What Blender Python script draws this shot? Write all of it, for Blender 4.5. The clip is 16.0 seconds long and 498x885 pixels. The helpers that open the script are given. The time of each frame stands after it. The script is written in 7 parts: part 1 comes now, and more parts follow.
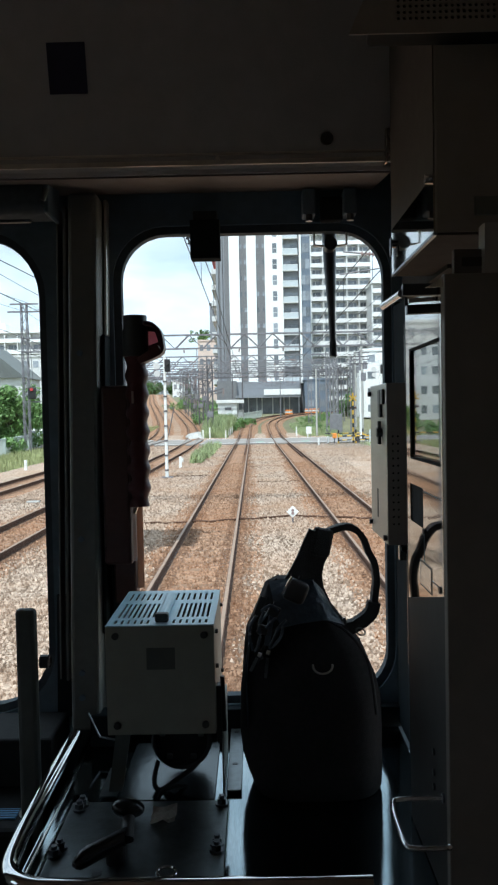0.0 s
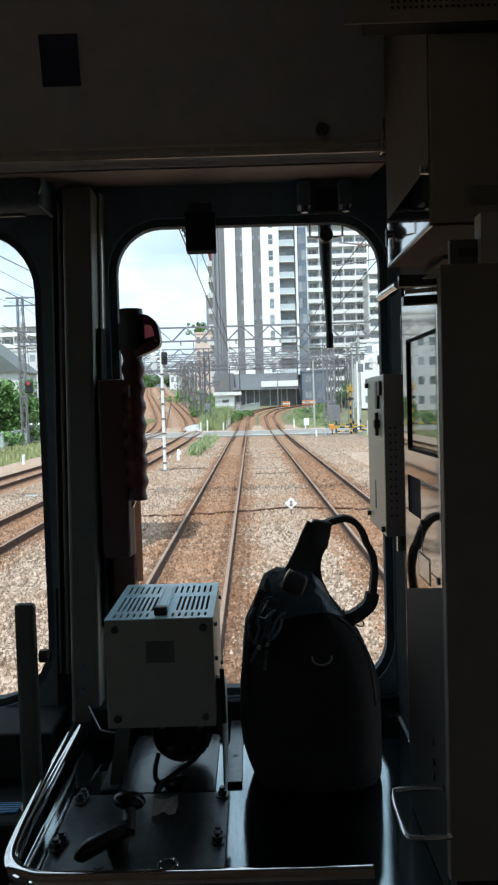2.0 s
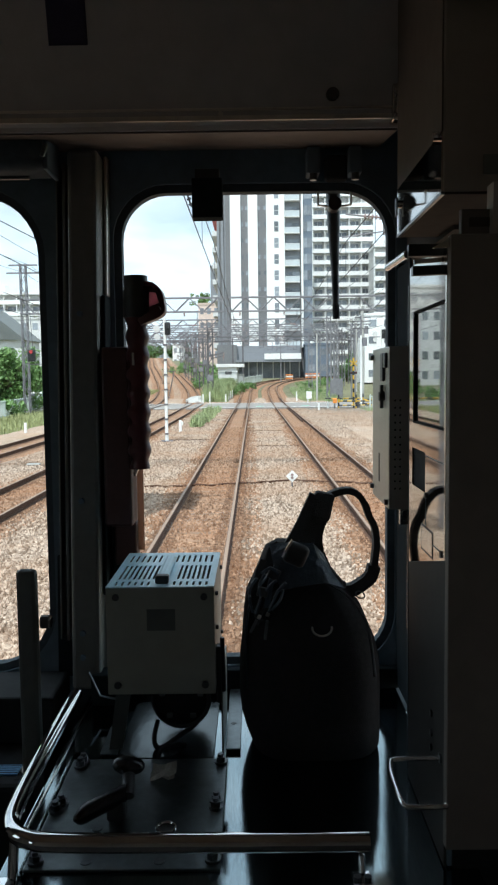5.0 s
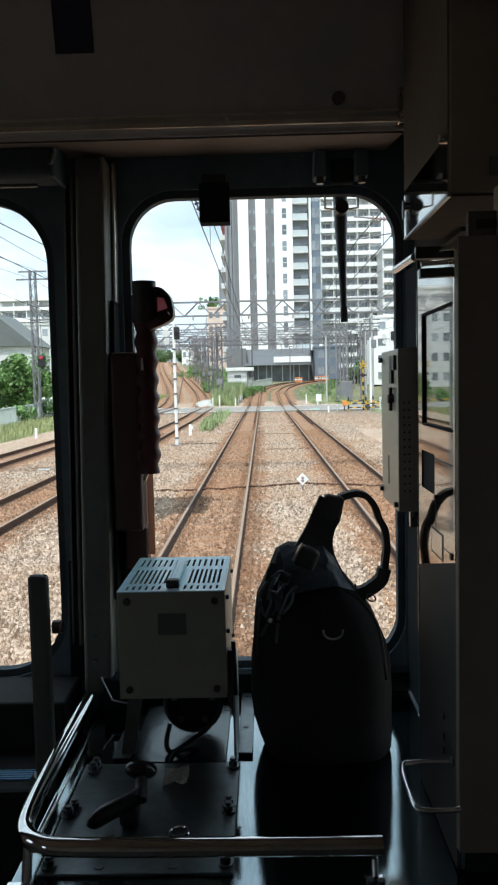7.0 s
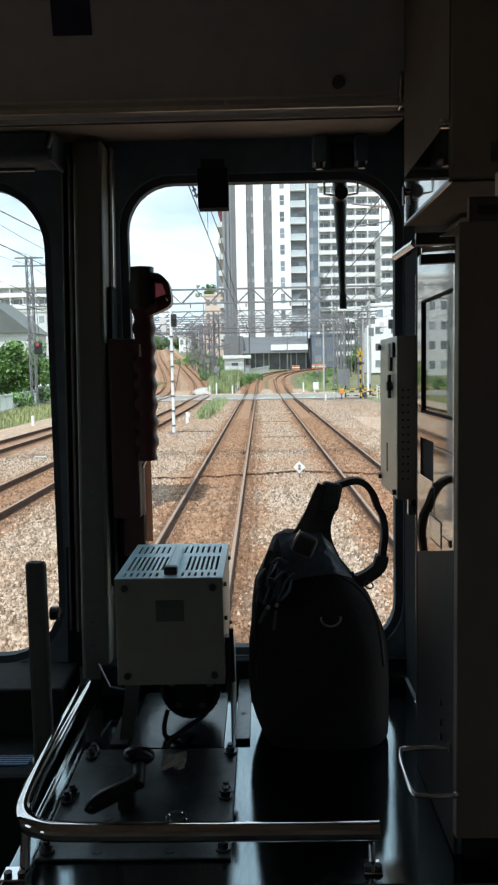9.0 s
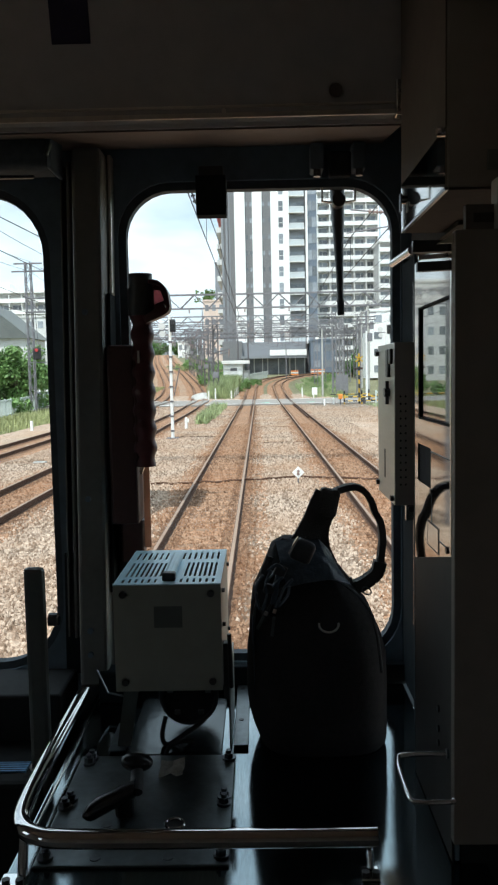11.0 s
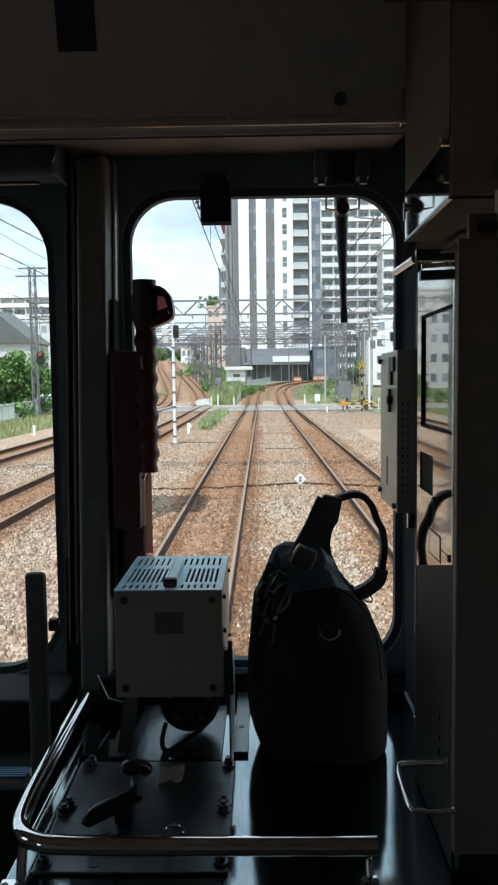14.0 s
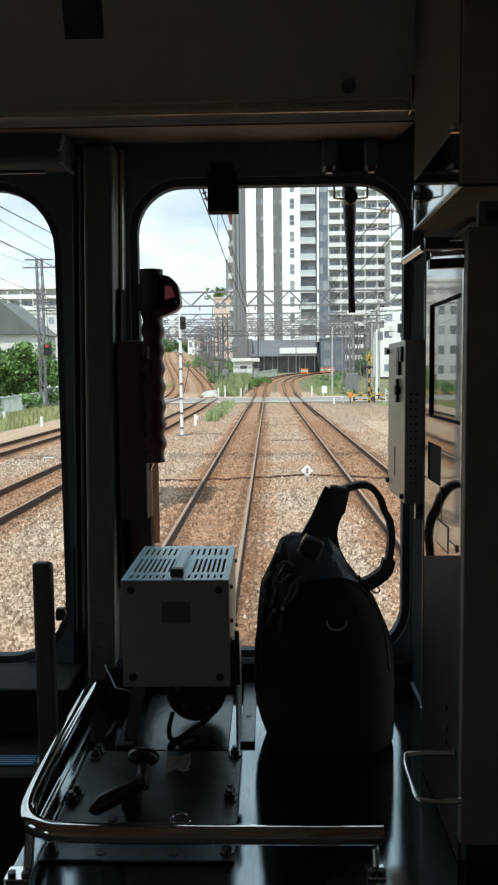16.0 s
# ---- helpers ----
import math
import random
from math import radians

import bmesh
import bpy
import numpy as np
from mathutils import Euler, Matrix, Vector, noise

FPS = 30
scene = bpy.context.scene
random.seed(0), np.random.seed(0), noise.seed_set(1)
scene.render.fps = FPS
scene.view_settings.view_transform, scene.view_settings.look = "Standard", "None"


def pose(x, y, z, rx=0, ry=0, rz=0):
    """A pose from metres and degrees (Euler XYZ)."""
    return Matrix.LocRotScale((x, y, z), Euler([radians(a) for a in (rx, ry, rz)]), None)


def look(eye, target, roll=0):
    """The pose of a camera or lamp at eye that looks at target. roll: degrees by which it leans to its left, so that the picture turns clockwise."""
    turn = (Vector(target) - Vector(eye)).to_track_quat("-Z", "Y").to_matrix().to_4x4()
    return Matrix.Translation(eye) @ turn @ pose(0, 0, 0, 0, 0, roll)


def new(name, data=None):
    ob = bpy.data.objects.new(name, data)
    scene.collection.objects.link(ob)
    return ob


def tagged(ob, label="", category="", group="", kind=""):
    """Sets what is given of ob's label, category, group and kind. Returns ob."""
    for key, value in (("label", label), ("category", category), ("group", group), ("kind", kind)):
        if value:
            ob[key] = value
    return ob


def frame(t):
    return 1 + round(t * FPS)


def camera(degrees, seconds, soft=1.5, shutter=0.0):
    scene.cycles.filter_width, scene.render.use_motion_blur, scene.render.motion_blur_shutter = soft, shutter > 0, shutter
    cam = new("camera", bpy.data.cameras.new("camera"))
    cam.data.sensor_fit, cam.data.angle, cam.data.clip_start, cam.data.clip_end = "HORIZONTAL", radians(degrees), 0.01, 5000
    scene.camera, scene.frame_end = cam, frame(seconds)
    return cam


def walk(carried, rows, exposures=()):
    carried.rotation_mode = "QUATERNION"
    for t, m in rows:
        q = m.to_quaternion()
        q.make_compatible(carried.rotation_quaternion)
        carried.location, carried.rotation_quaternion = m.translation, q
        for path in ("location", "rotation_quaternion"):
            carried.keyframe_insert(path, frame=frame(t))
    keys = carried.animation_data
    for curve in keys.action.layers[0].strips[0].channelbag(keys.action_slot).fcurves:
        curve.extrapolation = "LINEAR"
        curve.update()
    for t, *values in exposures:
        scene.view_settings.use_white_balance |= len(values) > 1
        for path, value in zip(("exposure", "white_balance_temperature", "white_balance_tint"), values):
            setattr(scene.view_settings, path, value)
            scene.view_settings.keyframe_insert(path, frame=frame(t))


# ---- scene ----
cam = camera(35.0, 16.0, soft=2.3)
PATH = [
    (0.0, pose(0.0037, -0.0092, 2.4939, 87.904, 1.149, 0.290)),
    (0.5, pose(0.0043, -0.0094, 2.4939, 87.921, 1.346, 0.270)),
    (1.0, pose(0.0030, -0.0081, 2.4913, 87.765, 1.579, 0.143)),
    (1.5, pose(0.0067, -0.0070, 2.4925, 87.535, 1.601, 0.230)),
    (2.0, pose(0.0045, -0.0081, 2.4950, 87.324, 1.665, 0.108)),
    (2.5, pose(0.0055, -0.0068, 2.4936, 87.172, 1.710, 0.088)),
    (3.0, pose(0.0037, -0.0078, 2.4916, 87.156, 1.671, 0.001)),
    (3.5, pose(0.0054, -0.0034, 2.4918, 86.244, 1.375, 0.028)),
    (6.0, pose(-0.0012, -0.0010, 2.4904, 85.260, 0.594, 0.375)),
    (6.5, pose(0.0025, -0.0035, 2.4936, 85.515, 1.062, 0.666)),
    (7.0, pose(0.0026, -0.0034, 2.4918, 85.582, 1.303, 0.990)),
    (7.5, pose(0.0021, -0.0003, 2.4892, 85.132, 1.102, 1.039)),
    (8.0, pose(0.0002, 0.0001, 2.4896, 84.801, 0.671, 0.867)),
    (8.5, pose(0.0009, -0.0006, 2.4904, 84.798, 0.930, 0.778)),
    (9.0, pose(0.0000, -0.0000, 2.4900, 84.700, 1.100, 0.780)),
    (11.5, pose(0.0032, -0.0044, 2.4923, 85.357, 1.157, 0.626)),
    (12.0, pose(0.0048, -0.0055, 2.4918, 85.680, 1.001, 0.285)),
    (12.5, pose(0.0032, -0.0050, 2.4911, 85.810, 1.038, 0.121)),
    (13.0, pose(0.0025, -0.0039, 2.4903, 85.710, 0.892, 0.364)),
    (13.5, pose(0.0025, -0.0041, 2.4888, 85.724, 0.626, 0.721)),
    (14.0, pose(0.0015, -0.0044, 2.4930, 85.520, 0.694, 0.895)),
    (14.5, pose(0.0031, -0.0021, 2.4907, 85.433, 0.663, 1.199)),
    (15.0, pose(0.0006, 0.0005, 2.4894, 84.927, 0.535, 1.319)),
    (15.5, pose(0.0025, -0.0012, 2.4901, 84.787, 0.597, 1.346)),
    (16.0, pose(0.0009, -0.0011, 2.4899, 84.925, 0.634, 1.401)),
]
walk(cam, PATH, exposures=[(0.0, 0.40, 5790, 5), (3.5, 0.41, 5870, 5), (6.0, 0.43, 5980, 5), (9.0, 0.44, 6030, 5), (12.5, 0.40, 6090, 5), (14.0, 0.36, 5980, 5), (16.0, 0.31, 6260, 5)])

# ---- world and sun ----
SUN_ELEV, SUN_AZ = 63.0, 197.0          # degrees; azimuth clockwise from +y
world = bpy.data.worlds.new("world")
scene.world = world
world.use_nodes = True
wt = world.node_tree
wt.nodes.clear()
w_out = wt.nodes.new("ShaderNodeOutputWorld")
w_bg = wt.nodes.new("ShaderNodeBackground")
w_sky = wt.nodes.new("ShaderNodeTexSky")
w_sky.sky_type = "NISHITA"
w_sky.sun_disc = False
w_sky.sun_elevation = radians(SUN_ELEV)
w_sky.sun_rotation = radians(SUN_AZ)
w_sky.dust_density = 2.0
w_tc = wt.nodes.new("ShaderNodeTexCoord")
w_map = wt.nodes.new("ShaderNodeMapping")
w_map.inputs["Scale"].default_value = (1.0, 1.0, 3.2)
w_map.inputs["Location"].default_value = (0.35, 0.1, 0.2)
w_n = wt.nodes.new("ShaderNodeTexNoise")
w_n.inputs["Scale"].default_value = 3.0
w_n.inputs["Detail"].default_value = 7.0
w_n.inputs["Roughness"].default_value = 0.55
w_r = wt.nodes.new("ShaderNodeValToRGB")
w_r.color_ramp.elements[0].color = (0.5, 0.5, 0.5, 1)
w_r.color_ramp.elements[0].position = 0.36
w_r.color_ramp.elements[1].position = 0.56
w_n2 = wt.nodes.new("ShaderNodeTexNoise")
w_n2.inputs["Scale"].default_value = 7.0
w_n2.inputs["Detail"].default_value = 5.0
w_r2 = wt.nodes.new("ShaderNodeValToRGB")
w_r2.color_ramp.elements[0].color = (7.4, 8.9, 9.7, 1)
w_r2.color_ramp.elements[1].color = (9.8, 10.9, 11.6, 1)
w_r2.color_ramp.elements[0].position = 0.3
w_r2.color_ramp.elements[1].position = 0.62
w_mix = wt.nodes.new("ShaderNodeMixRGB")
w_bg.inputs["Strength"].default_value = 0.1
wl = wt.links.new
wl(w_tc.outputs["Generated"], w_map.inputs["Vector"])
wl(w_map.outputs["Vector"], w_n.inputs["Vector"])
wl(w_map.outputs["Vector"], w_n2.inputs["Vector"])
wl(w_n.outputs["Fac"], w_r.inputs["Fac"])
wl(w_n2.outputs["Fac"], w_r2.inputs["Fac"])
wl(w_r.outputs["Color"], w_mix.inputs["Fac"])
wl(w_sky.outputs["Color"], w_mix.inputs["Color1"])
wl(w_r2.outputs["Color"], w_mix.inputs["Color2"])
wl(w_mix.outputs["Color"], w_bg.inputs["Color"])
wl(w_bg.outputs["Background"], w_out.inputs["Surface"])

sun = new("sun", bpy.data.lights.new("sun", "SUN"))
sun.data.energy = 3.6
sun.data.angle = radians(0.6)
sun.data.color = (1.0, 0.97, 0.92)
_a, _e = radians(SUN_AZ), radians(SUN_ELEV)
sun.matrix_world = look((math.sin(_a) * math.cos(_e) * 50, math.cos(_a) * math.cos(_e) * 50, math.sin(_e) * 50), (0, 0, 0))

# ---- materials ----
def material(name, color, rough=0.6, metal=0.0, var=0.15, scale=8.0, bump=0.0, bump_scale=60.0, spec=0.5, random_amount=0.0, tint=None, stretch=(1, 1, 1), rough_var=0.0):
    """A principled material with variation of its colour at two scales, fine relief and wear."""
    m = bpy.data.materials.new(name)
    m.use_nodes = True
    nt = m.node_tree
    b = nt.nodes["Principled BSDF"]
    b.inputs["Roughness"].default_value = rough
    b.inputs["Metallic"].default_value = metal
    b.inputs["Specular IOR Level"].default_value = spec
    tc = nt.nodes.new("ShaderNodeTexCoord")
    mp = nt.nodes.new("ShaderNodeMapping")
    mp.inputs["Scale"].default_value = stretch
    nt.links.new(tc.outputs["Object"], mp.inputs["Vector"])
    n1 = nt.nodes.new("ShaderNodeTexNoise")
    n1.inputs["Scale"].default_value = scale
    n1.inputs["Detail"].default_value = 6
    n2 = nt.nodes.new("ShaderNodeTexNoise")
    n2.inputs["Scale"].default_value = scale * 9
    n2.inputs["Detail"].default_value = 4
    for n in (n1, n2):
        nt.links.new(mp.outputs["Vector"], n.inputs["Vector"])
    add = nt.nodes.new("ShaderNodeMath")
    add.operation = "MULTIPLY_ADD"
    add.inputs[1].default_value = 0.5
    nt.links.new(n2.outputs["Fac"], add.inputs[0])
    half = nt.nodes.new("ShaderNodeMath")
    half.operation = "MULTIPLY"
    half.inputs[1].default_value = 0.5
    nt.links.new(n1.outputs["Fac"], half.inputs[0])
    nt.links.new(half.outputs[0], add.inputs[2])
    ramp = nt.nodes.new("ShaderNodeValToRGB")
    lo = [c * (1 - var) for c in color]
    hi = [min(1.0, c * (1 + var)) for c in (tint or color)]
    ramp.color_ramp.elements[0].color = (*lo, 1)
    ramp.color_ramp.elements[1].color = (*hi, 1)
    ramp.color_ramp.elements[0].position = 0.35
    ramp.color_ramp.elements[1].position = 0.65
    nt.links.new(add.outputs[0], ramp.inputs["Fac"])
    colour = ramp.outputs["Color"]
    if random_amount:
        oi = nt.nodes.new("ShaderNodeObjectInfo")
        mr = nt.nodes.new("ShaderNodeMapRange")
        mr.inputs["To Min"].default_value = 1 - random_amount
        mr.inputs["To Max"].default_value = 1 + random_amount
        nt.links.new(oi.outputs["Random"], mr.inputs["Value"])
        mu = nt.nodes.new("ShaderNodeMixRGB")
        mu.blend_type = "MULTIPLY"
        mu.inputs["Fac"].default_value = 1
        nt.links.new(colour, mu.inputs["Color1"])
        nt.links.new(mr.outputs["Result"], mu.inputs["Color2"])
        colour = mu.outputs["Color"]
    nt.links.new(colour, b.inputs["Base Color"])
    if rough_var:
        rr = nt.nodes.new("ShaderNodeMapRange")
        rr.inputs["To Min"].default_value = max(0.02, rough - rough_var)
        rr.inputs["To Max"].default_value = min(1, rough + rough_var)
        nt.links.new(n1.outputs["Fac"], rr.inputs["Value"])
        nt.links.new(rr.outputs["Result"], b.inputs["Roughness"])
    if bump:
        n3 = nt.nodes.new("ShaderNodeTexNoise")
        n3.inputs["Scale"].default_value = bump_scale
        n3.inputs["Detail"].default_value = 5
        nt.links.new(mp.outputs["Vector"], n3.inputs["Vector"])
        bp = nt.nodes.new("ShaderNodeBump")
        bp.inputs["Strength"].default_value = bump
        bp.inputs["Distance"].default_value = 0.02
        nt.links.new(n3.outputs["Fac"], bp.inputs["Height"])
        nt.links.new(bp.outputs["Normal"], b.inputs["Normal"])
    return m


def stone_material(name, dark, light, warm, cell=18.0, random_island=False):
    """Crushed stone: cells of differing grey and rust, with deep joints between them."""
    m = bpy.data.materials.new(name)
    m.use_nodes = True
    nt = m.node_tree
    b = nt.nodes["Principled BSDF"]
    b.inputs["Roughness"].default_value = 0.95
    b.inputs["Specular IOR Level"].default_value = 0.15
    tc = nt.nodes.new("ShaderNodeTexCoord")
    v = nt.nodes.new("ShaderNodeTexVoronoi")
    v.inputs["Scale"].default_value = cell
    n = nt.nodes.new("ShaderNodeTexNoise")
    n.inputs["Scale"].default_value = 0.35
    n.inputs["Detail"].default_value = 8
    for k in (v, n):
        nt.links.new(tc.outputs["Object"], k.inputs["Vector"])
    bw = nt.nodes.new("ShaderNodeRGBToBW")
    if random_island:
        g = nt.nodes.new("ShaderNodeNewGeometry")
        value = g.outputs["Random Per Island"]
    else:
        nt.links.new(v.outputs["Color"], bw.inputs["Color"])
        value = bw.outputs["Val"]
    r = nt.nodes.new("ShaderNodeValToRGB")
    r.color_ramp.elements[0].color = (*dark, 1)
    r.color_ramp.elements[1].color = (*light, 1)
    r.color_ramp.elements[0].position = 0.15
    r.color_ramp.elements[1].position = 0.85
    nt.links.new(value, r.inputs["Fac"])
    wr = nt.nodes.new("ShaderNodeValToRGB")
    wr.color_ramp.elements[0].position = 0.38
    wr.color_ramp.elements[1].position = 0.66
    nt.links.new(n.outputs["Fac"], wr.inputs["Fac"])
    mix = nt.nodes.new("ShaderNodeMixRGB")
    mix.inputs["Color2"].default_value = (*warm, 1)
    sc = nt.nodes.new("ShaderNodeMath")
    sc.operation = "MULTIPLY"
    sc.inputs[1].default_value = 0.55
    nt.links.new(wr.outputs["Color"], sc.inputs[0])
    nt.links.new(sc.outputs[0], mix.inputs["Fac"])
    nt.links.new(r.outputs["Color"], mix.inputs["Color1"])
    nt.links.new(mix.outputs["Color"], b.inputs["Base Color"])
    bp = nt.nodes.new("ShaderNodeBump")
    bp.invert = True
    bp.inputs["Strength"].default_value = 0.9
    bp.inputs["Distance"].default_value = 0.03
    nt.links.new(v.outputs["Distance"], bp.inputs["Height"])
    nt.links.new(bp.outputs["Normal"], b.inputs["Normal"])
    return m


def glass_material(name, tint=(1, 1, 1), gloss=0.05):
    m = bpy.data.materials.new(name)
    m.use_nodes = True
    nt = m.node_tree
    nt.nodes.clear()
    out = nt.nodes.new("ShaderNodeOutputMaterial")
    tr = nt.nodes.new("ShaderNodeBsdfTransparent")
    tr.inputs["Color"].default_value = (*tint, 1)
    gl = nt.nodes.new("ShaderNodeBsdfGlossy")
    gl.inputs["Roughness"].default_value = 0.02
    mx = nt.nodes.new("ShaderNodeMixShader")
    mx.inputs["Fac"].default_value = gloss
    nt.links.new(tr.outputs[0], mx.inputs[1])
    nt.links.new(gl.outputs[0], mx.inputs[2])
    nt.links.new(mx.outputs[0], out.inputs["Surface"])
    return m


M_BALLAST = stone_material("ballast", (0.17, 0.123, 0.09), (0.56, 0.445, 0.345), (0.38, 0.25, 0.16), 15.0)
M_BALLAST_RUST = stone_material("ballast_rust", (0.135, 0.075, 0.044), (0.44, 0.275, 0.174), (0.29, 0.148, 0.077), 15.0)
M_BRANCH = stone_material("branch_ballast", (0.15, 0.098, 0.066), (0.48, 0.35, 0.25), (0.33, 0.19, 0.11), 15.0)
M_STONE = stone_material("loose_stone", (0.19, 0.14, 0.102), (0.56, 0.45, 0.355), (0.38, 0.24, 0.15), 15.0, True)
M_HEAP = stone_material("heap_stone", (0.26, 0.26, 0.25), (0.58, 0.58, 0.55), (0.42, 0.40, 0.36), 9.0)
M_SOIL = material("soil", (0.15, 0.145, 0.075), 0.95, var=0.4, scale=0.3, bump=0.5, bump_scale=6)
M_RAIL = material("rail_steel", (0.072, 0.034, 0.018), 0.9, 0.0, var=0.35, scale=3, bump=0.1)
M_RAILTOP = material("rail_head", (0.27, 0.185, 0.128), 0.6, 0.1, var=0.15, scale=2)
M_OILY = stone_material("oily_ballast", (0.075, 0.042, 0.025), (0.25, 0.145, 0.088), (0.17, 0.085, 0.045), 15.0)
M_SLEEPER = material("sleeper", (0.215, 0.128, 0.075), 0.9, var=0.4, scale=4, bump=0.3, bump_scale=30, random_amount=0.2)
M_ASPHALT = material("asphalt", (0.26, 0.245, 0.225), 0.95, spec=0.12, var=0.2, scale=1.2, bump=0.2, bump_scale=80)
M_APRON = material("gravelly_asphalt", (0.30, 0.275, 0.235), 0.95, var=0.35, scale=0.9, bump=0.5, bump_scale=25)
M_ROADPAINT = material("road_paint", (0.75, 0.75, 0.72), 0.7, var=0.15, scale=4)
M_GREENPAINT = material("green_paint", (0.18, 0.45, 0.33), 0.7, var=0.2, scale=4)
M_CONCRETE = material("concrete", (0.42, 0.41, 0.38), 0.85, var=0.2, scale=2, bump=0.2)
M_WHITE = material("white_paint", (0.78, 0.78, 0.75), 0.6, var=0.08, scale=2)
M_GALV = material("galvanised", (0.21, 0.205, 0.215), 0.6, 0.2, var=0.2, scale=3)
M_GALV_D = material("weathered_steel", (0.13, 0.12, 0.125), 0.7, 0.2, var=0.3, scale=3)
M_WIRE = material("wire", (0.06, 0.06, 0.065), 0.6, 0.5, var=0.2)
M_INSUL = material("insulator", (0.30, 0.22, 0.2), 0.3, var=0.2)
M_YELLOW = material("yellow_paint", (0.55, 0.34, 0.03), 0.55, var=0.15)
M_ORANGE = material("orange_paint", (0.8, 0.27, 0.05), 0.55, var=0.15)
M_BLACKP = material("black_paint", (0.02, 0.02, 0.02), 0.5, var=0.2)
M_RED = material("red_paint", (0.5, 0.05, 0.05), 0.5, var=0.15)
M_LAMP_OFF = material("unlit_lamp", (0.10, 0.025, 0.022), 0.3, var=0.2)
M_LEAF = material("leaf", (0.085, 0.16, 0.042), 0.6, var=0.5, scale=0.8, tint=(0.15, 0.26, 0.075))
M_LEAF2 = material("leaf_dark", (0.05, 0.105, 0.03), 0.6, var=0.5, scale=0.8, tint=(0.095, 0.18, 0.05))
M_REED = material("reed", (0.165, 0.225, 0.09), 0.75, var=0.5, scale=1.0, tint=(0.32, 0.37, 0.18))
M_DRY = material("dry_grass", (0.32, 0.34, 0.15), 0.8, var=0.4, scale=1.0)
M_BARK = material("bark", (0.12, 0.09, 0.07), 0.9, var=0.3, scale=5, bump=0.4)
M_FACADE_W = material("white_tile", (0.82, 0.82, 0.80), 0.5, var=0.05, scale=0.3)
M_FACADE_G = material("grey_tile", (0.165, 0.165, 0.168), 0.55, var=0.10, scale=0.3)
M_FACADE_M = material("mid_grey_tile", (0.23, 0.24, 0.255), 0.55, var=0.1, scale=0.3)
M_FACADE_B = material("blue_grey_panel", (0.135, 0.165, 0.205), 0.5, var=0.1, scale=0.3)
M_FACADE_P = material("pinkish_render", (0.72, 0.585, 0.50), 0.8, var=0.1, scale=0.3)
M_FACADE_L = material("pale_render", (0.62, 0.62, 0.60), 0.7, var=0.1, scale=0.3)
M_RAILING = material("balcony_glass", (0.52, 0.56, 0.57), 0.25, var=0.05, scale=0.5)
# pane grey raised to put the haze over the far blocks into it
M_PANE = material("window_pane", (0.22, 0.24, 0.26), 0.08, var=0.3, scale=0.4, spec=0.8, random_amount=0.5)
M_ROOF = material("roof_sheet", (0.12, 0.13, 0.122), 0.6, var=0.2, scale=0.8)
M_FAR = material("far_town", (0.36, 0.38, 0.40), 0.9, var=0.25, scale=0.05, random_amount=0.35)

# inside the cab
M_WALL_D = material("cab_dark_paint", (0.125, 0.170, 0.212), 0.55, var=0.2, scale=4, bump=0.03, bump_scale=200)
M_WALL_B = material("cab_beige_panel", (0.41, 0.365, 0.325), 0.55, var=0.08, scale=3, bump=0.03, bump_scale=200)
M_PILLAR = material("brown_grey_pillar", (0.215, 0.185, 0.160), 0.6, var=0.1, scale=3, bump=0.03, bump_scale=200)
M_WALL_N = material("cab_grey_panel", (0.45, 0.43, 0.43), 0.5, var=0.08, scale=3, bump=0.03, bump_scale=200)
M_CABINET = material("brown_cabinet_paint", (0.30, 0.26, 0.225), 0.6, var=0.1, scale=3, bump=0.03, bump_scale=200)
M_RAILTUBE = material("dark_chrome_tube", (0.62, 0.615, 0.61), 0.06, 1.0, var=0.06)
M_POST = material("grey_green_post", (0.155, 0.154, 0.142), 0.5, var=0.12, scale=6)
M_TRIM = material("aluminium_trim", (0.68, 0.64, 0.58), 0.3, 0.9, var=0.12, scale=6)
M_STEEL = material("brushed_steel", (0.60, 0.585, 0.55), 0.16, 1.0, var=0.10, scale=5, stretch=(1, 1, 14), rough_var=0.05)
M_DESK = material("desk_steel", (0.25, 0.30, 0.32), 0.075, 1.0, var=0.15, scale=5, stretch=(14, 1, 1), bump=0.006, bump_scale=60, rough_var=0.03)
M_PLATE = material("desk_plate_steel", (0.155, 0.175, 0.182), 0.33, 0.9, var=0.2, scale=7, bump=0.03, bump_scale=150, rough_var=0.1)
M_BASE = material("dark_base_steel", (0.066, 0.078, 0.082), 0.2, 0.9, var=0.25, scale=6, bump=0.03, bump_scale=60, rough_var=0.1)
M_POLISHED = material("mirror_polished_steel", (0.44, 0.405, 0.36), 0.045, 1.0, var=0.08, scale=6, stretch=(1, 1, 6), bump=0.004, bump_scale=9, rough_var=0.02)
# dark brown; on the upper cabinet's underside it puts in the shade
M_BROWN_D = material("dark_brown_and_shade", (0.062, 0.053, 0.047), 0.9, var=0.12, scale=5, spec=0.05)
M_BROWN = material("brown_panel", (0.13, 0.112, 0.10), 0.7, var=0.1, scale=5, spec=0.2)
# near black, for dark parts and for sheets that stand in for shade
M_VOID = material("blue_black_paint_and_shade", (0.020, 0.025, 0.028), 0.9, var=0.15, scale=5, spec=0.05)
M_DGREEN = material("dark_green_grey_paint", (0.095, 0.105, 0.098), 0.5, var=0.12, scale=6)
# dull dark tone in place of a dark mirror image low on the door
M_DOOR_LOW = material("door_dark_reflection", (0.046, 0.042, 0.037), 0.6, 0.1, var=0.12, scale=5, rough_var=0.08)
M_CASE = material("pale_steel_case", (0.39, 0.385, 0.35), 0.36, 0.6, var=0.10, scale=6, stretch=(1, 1, 8))
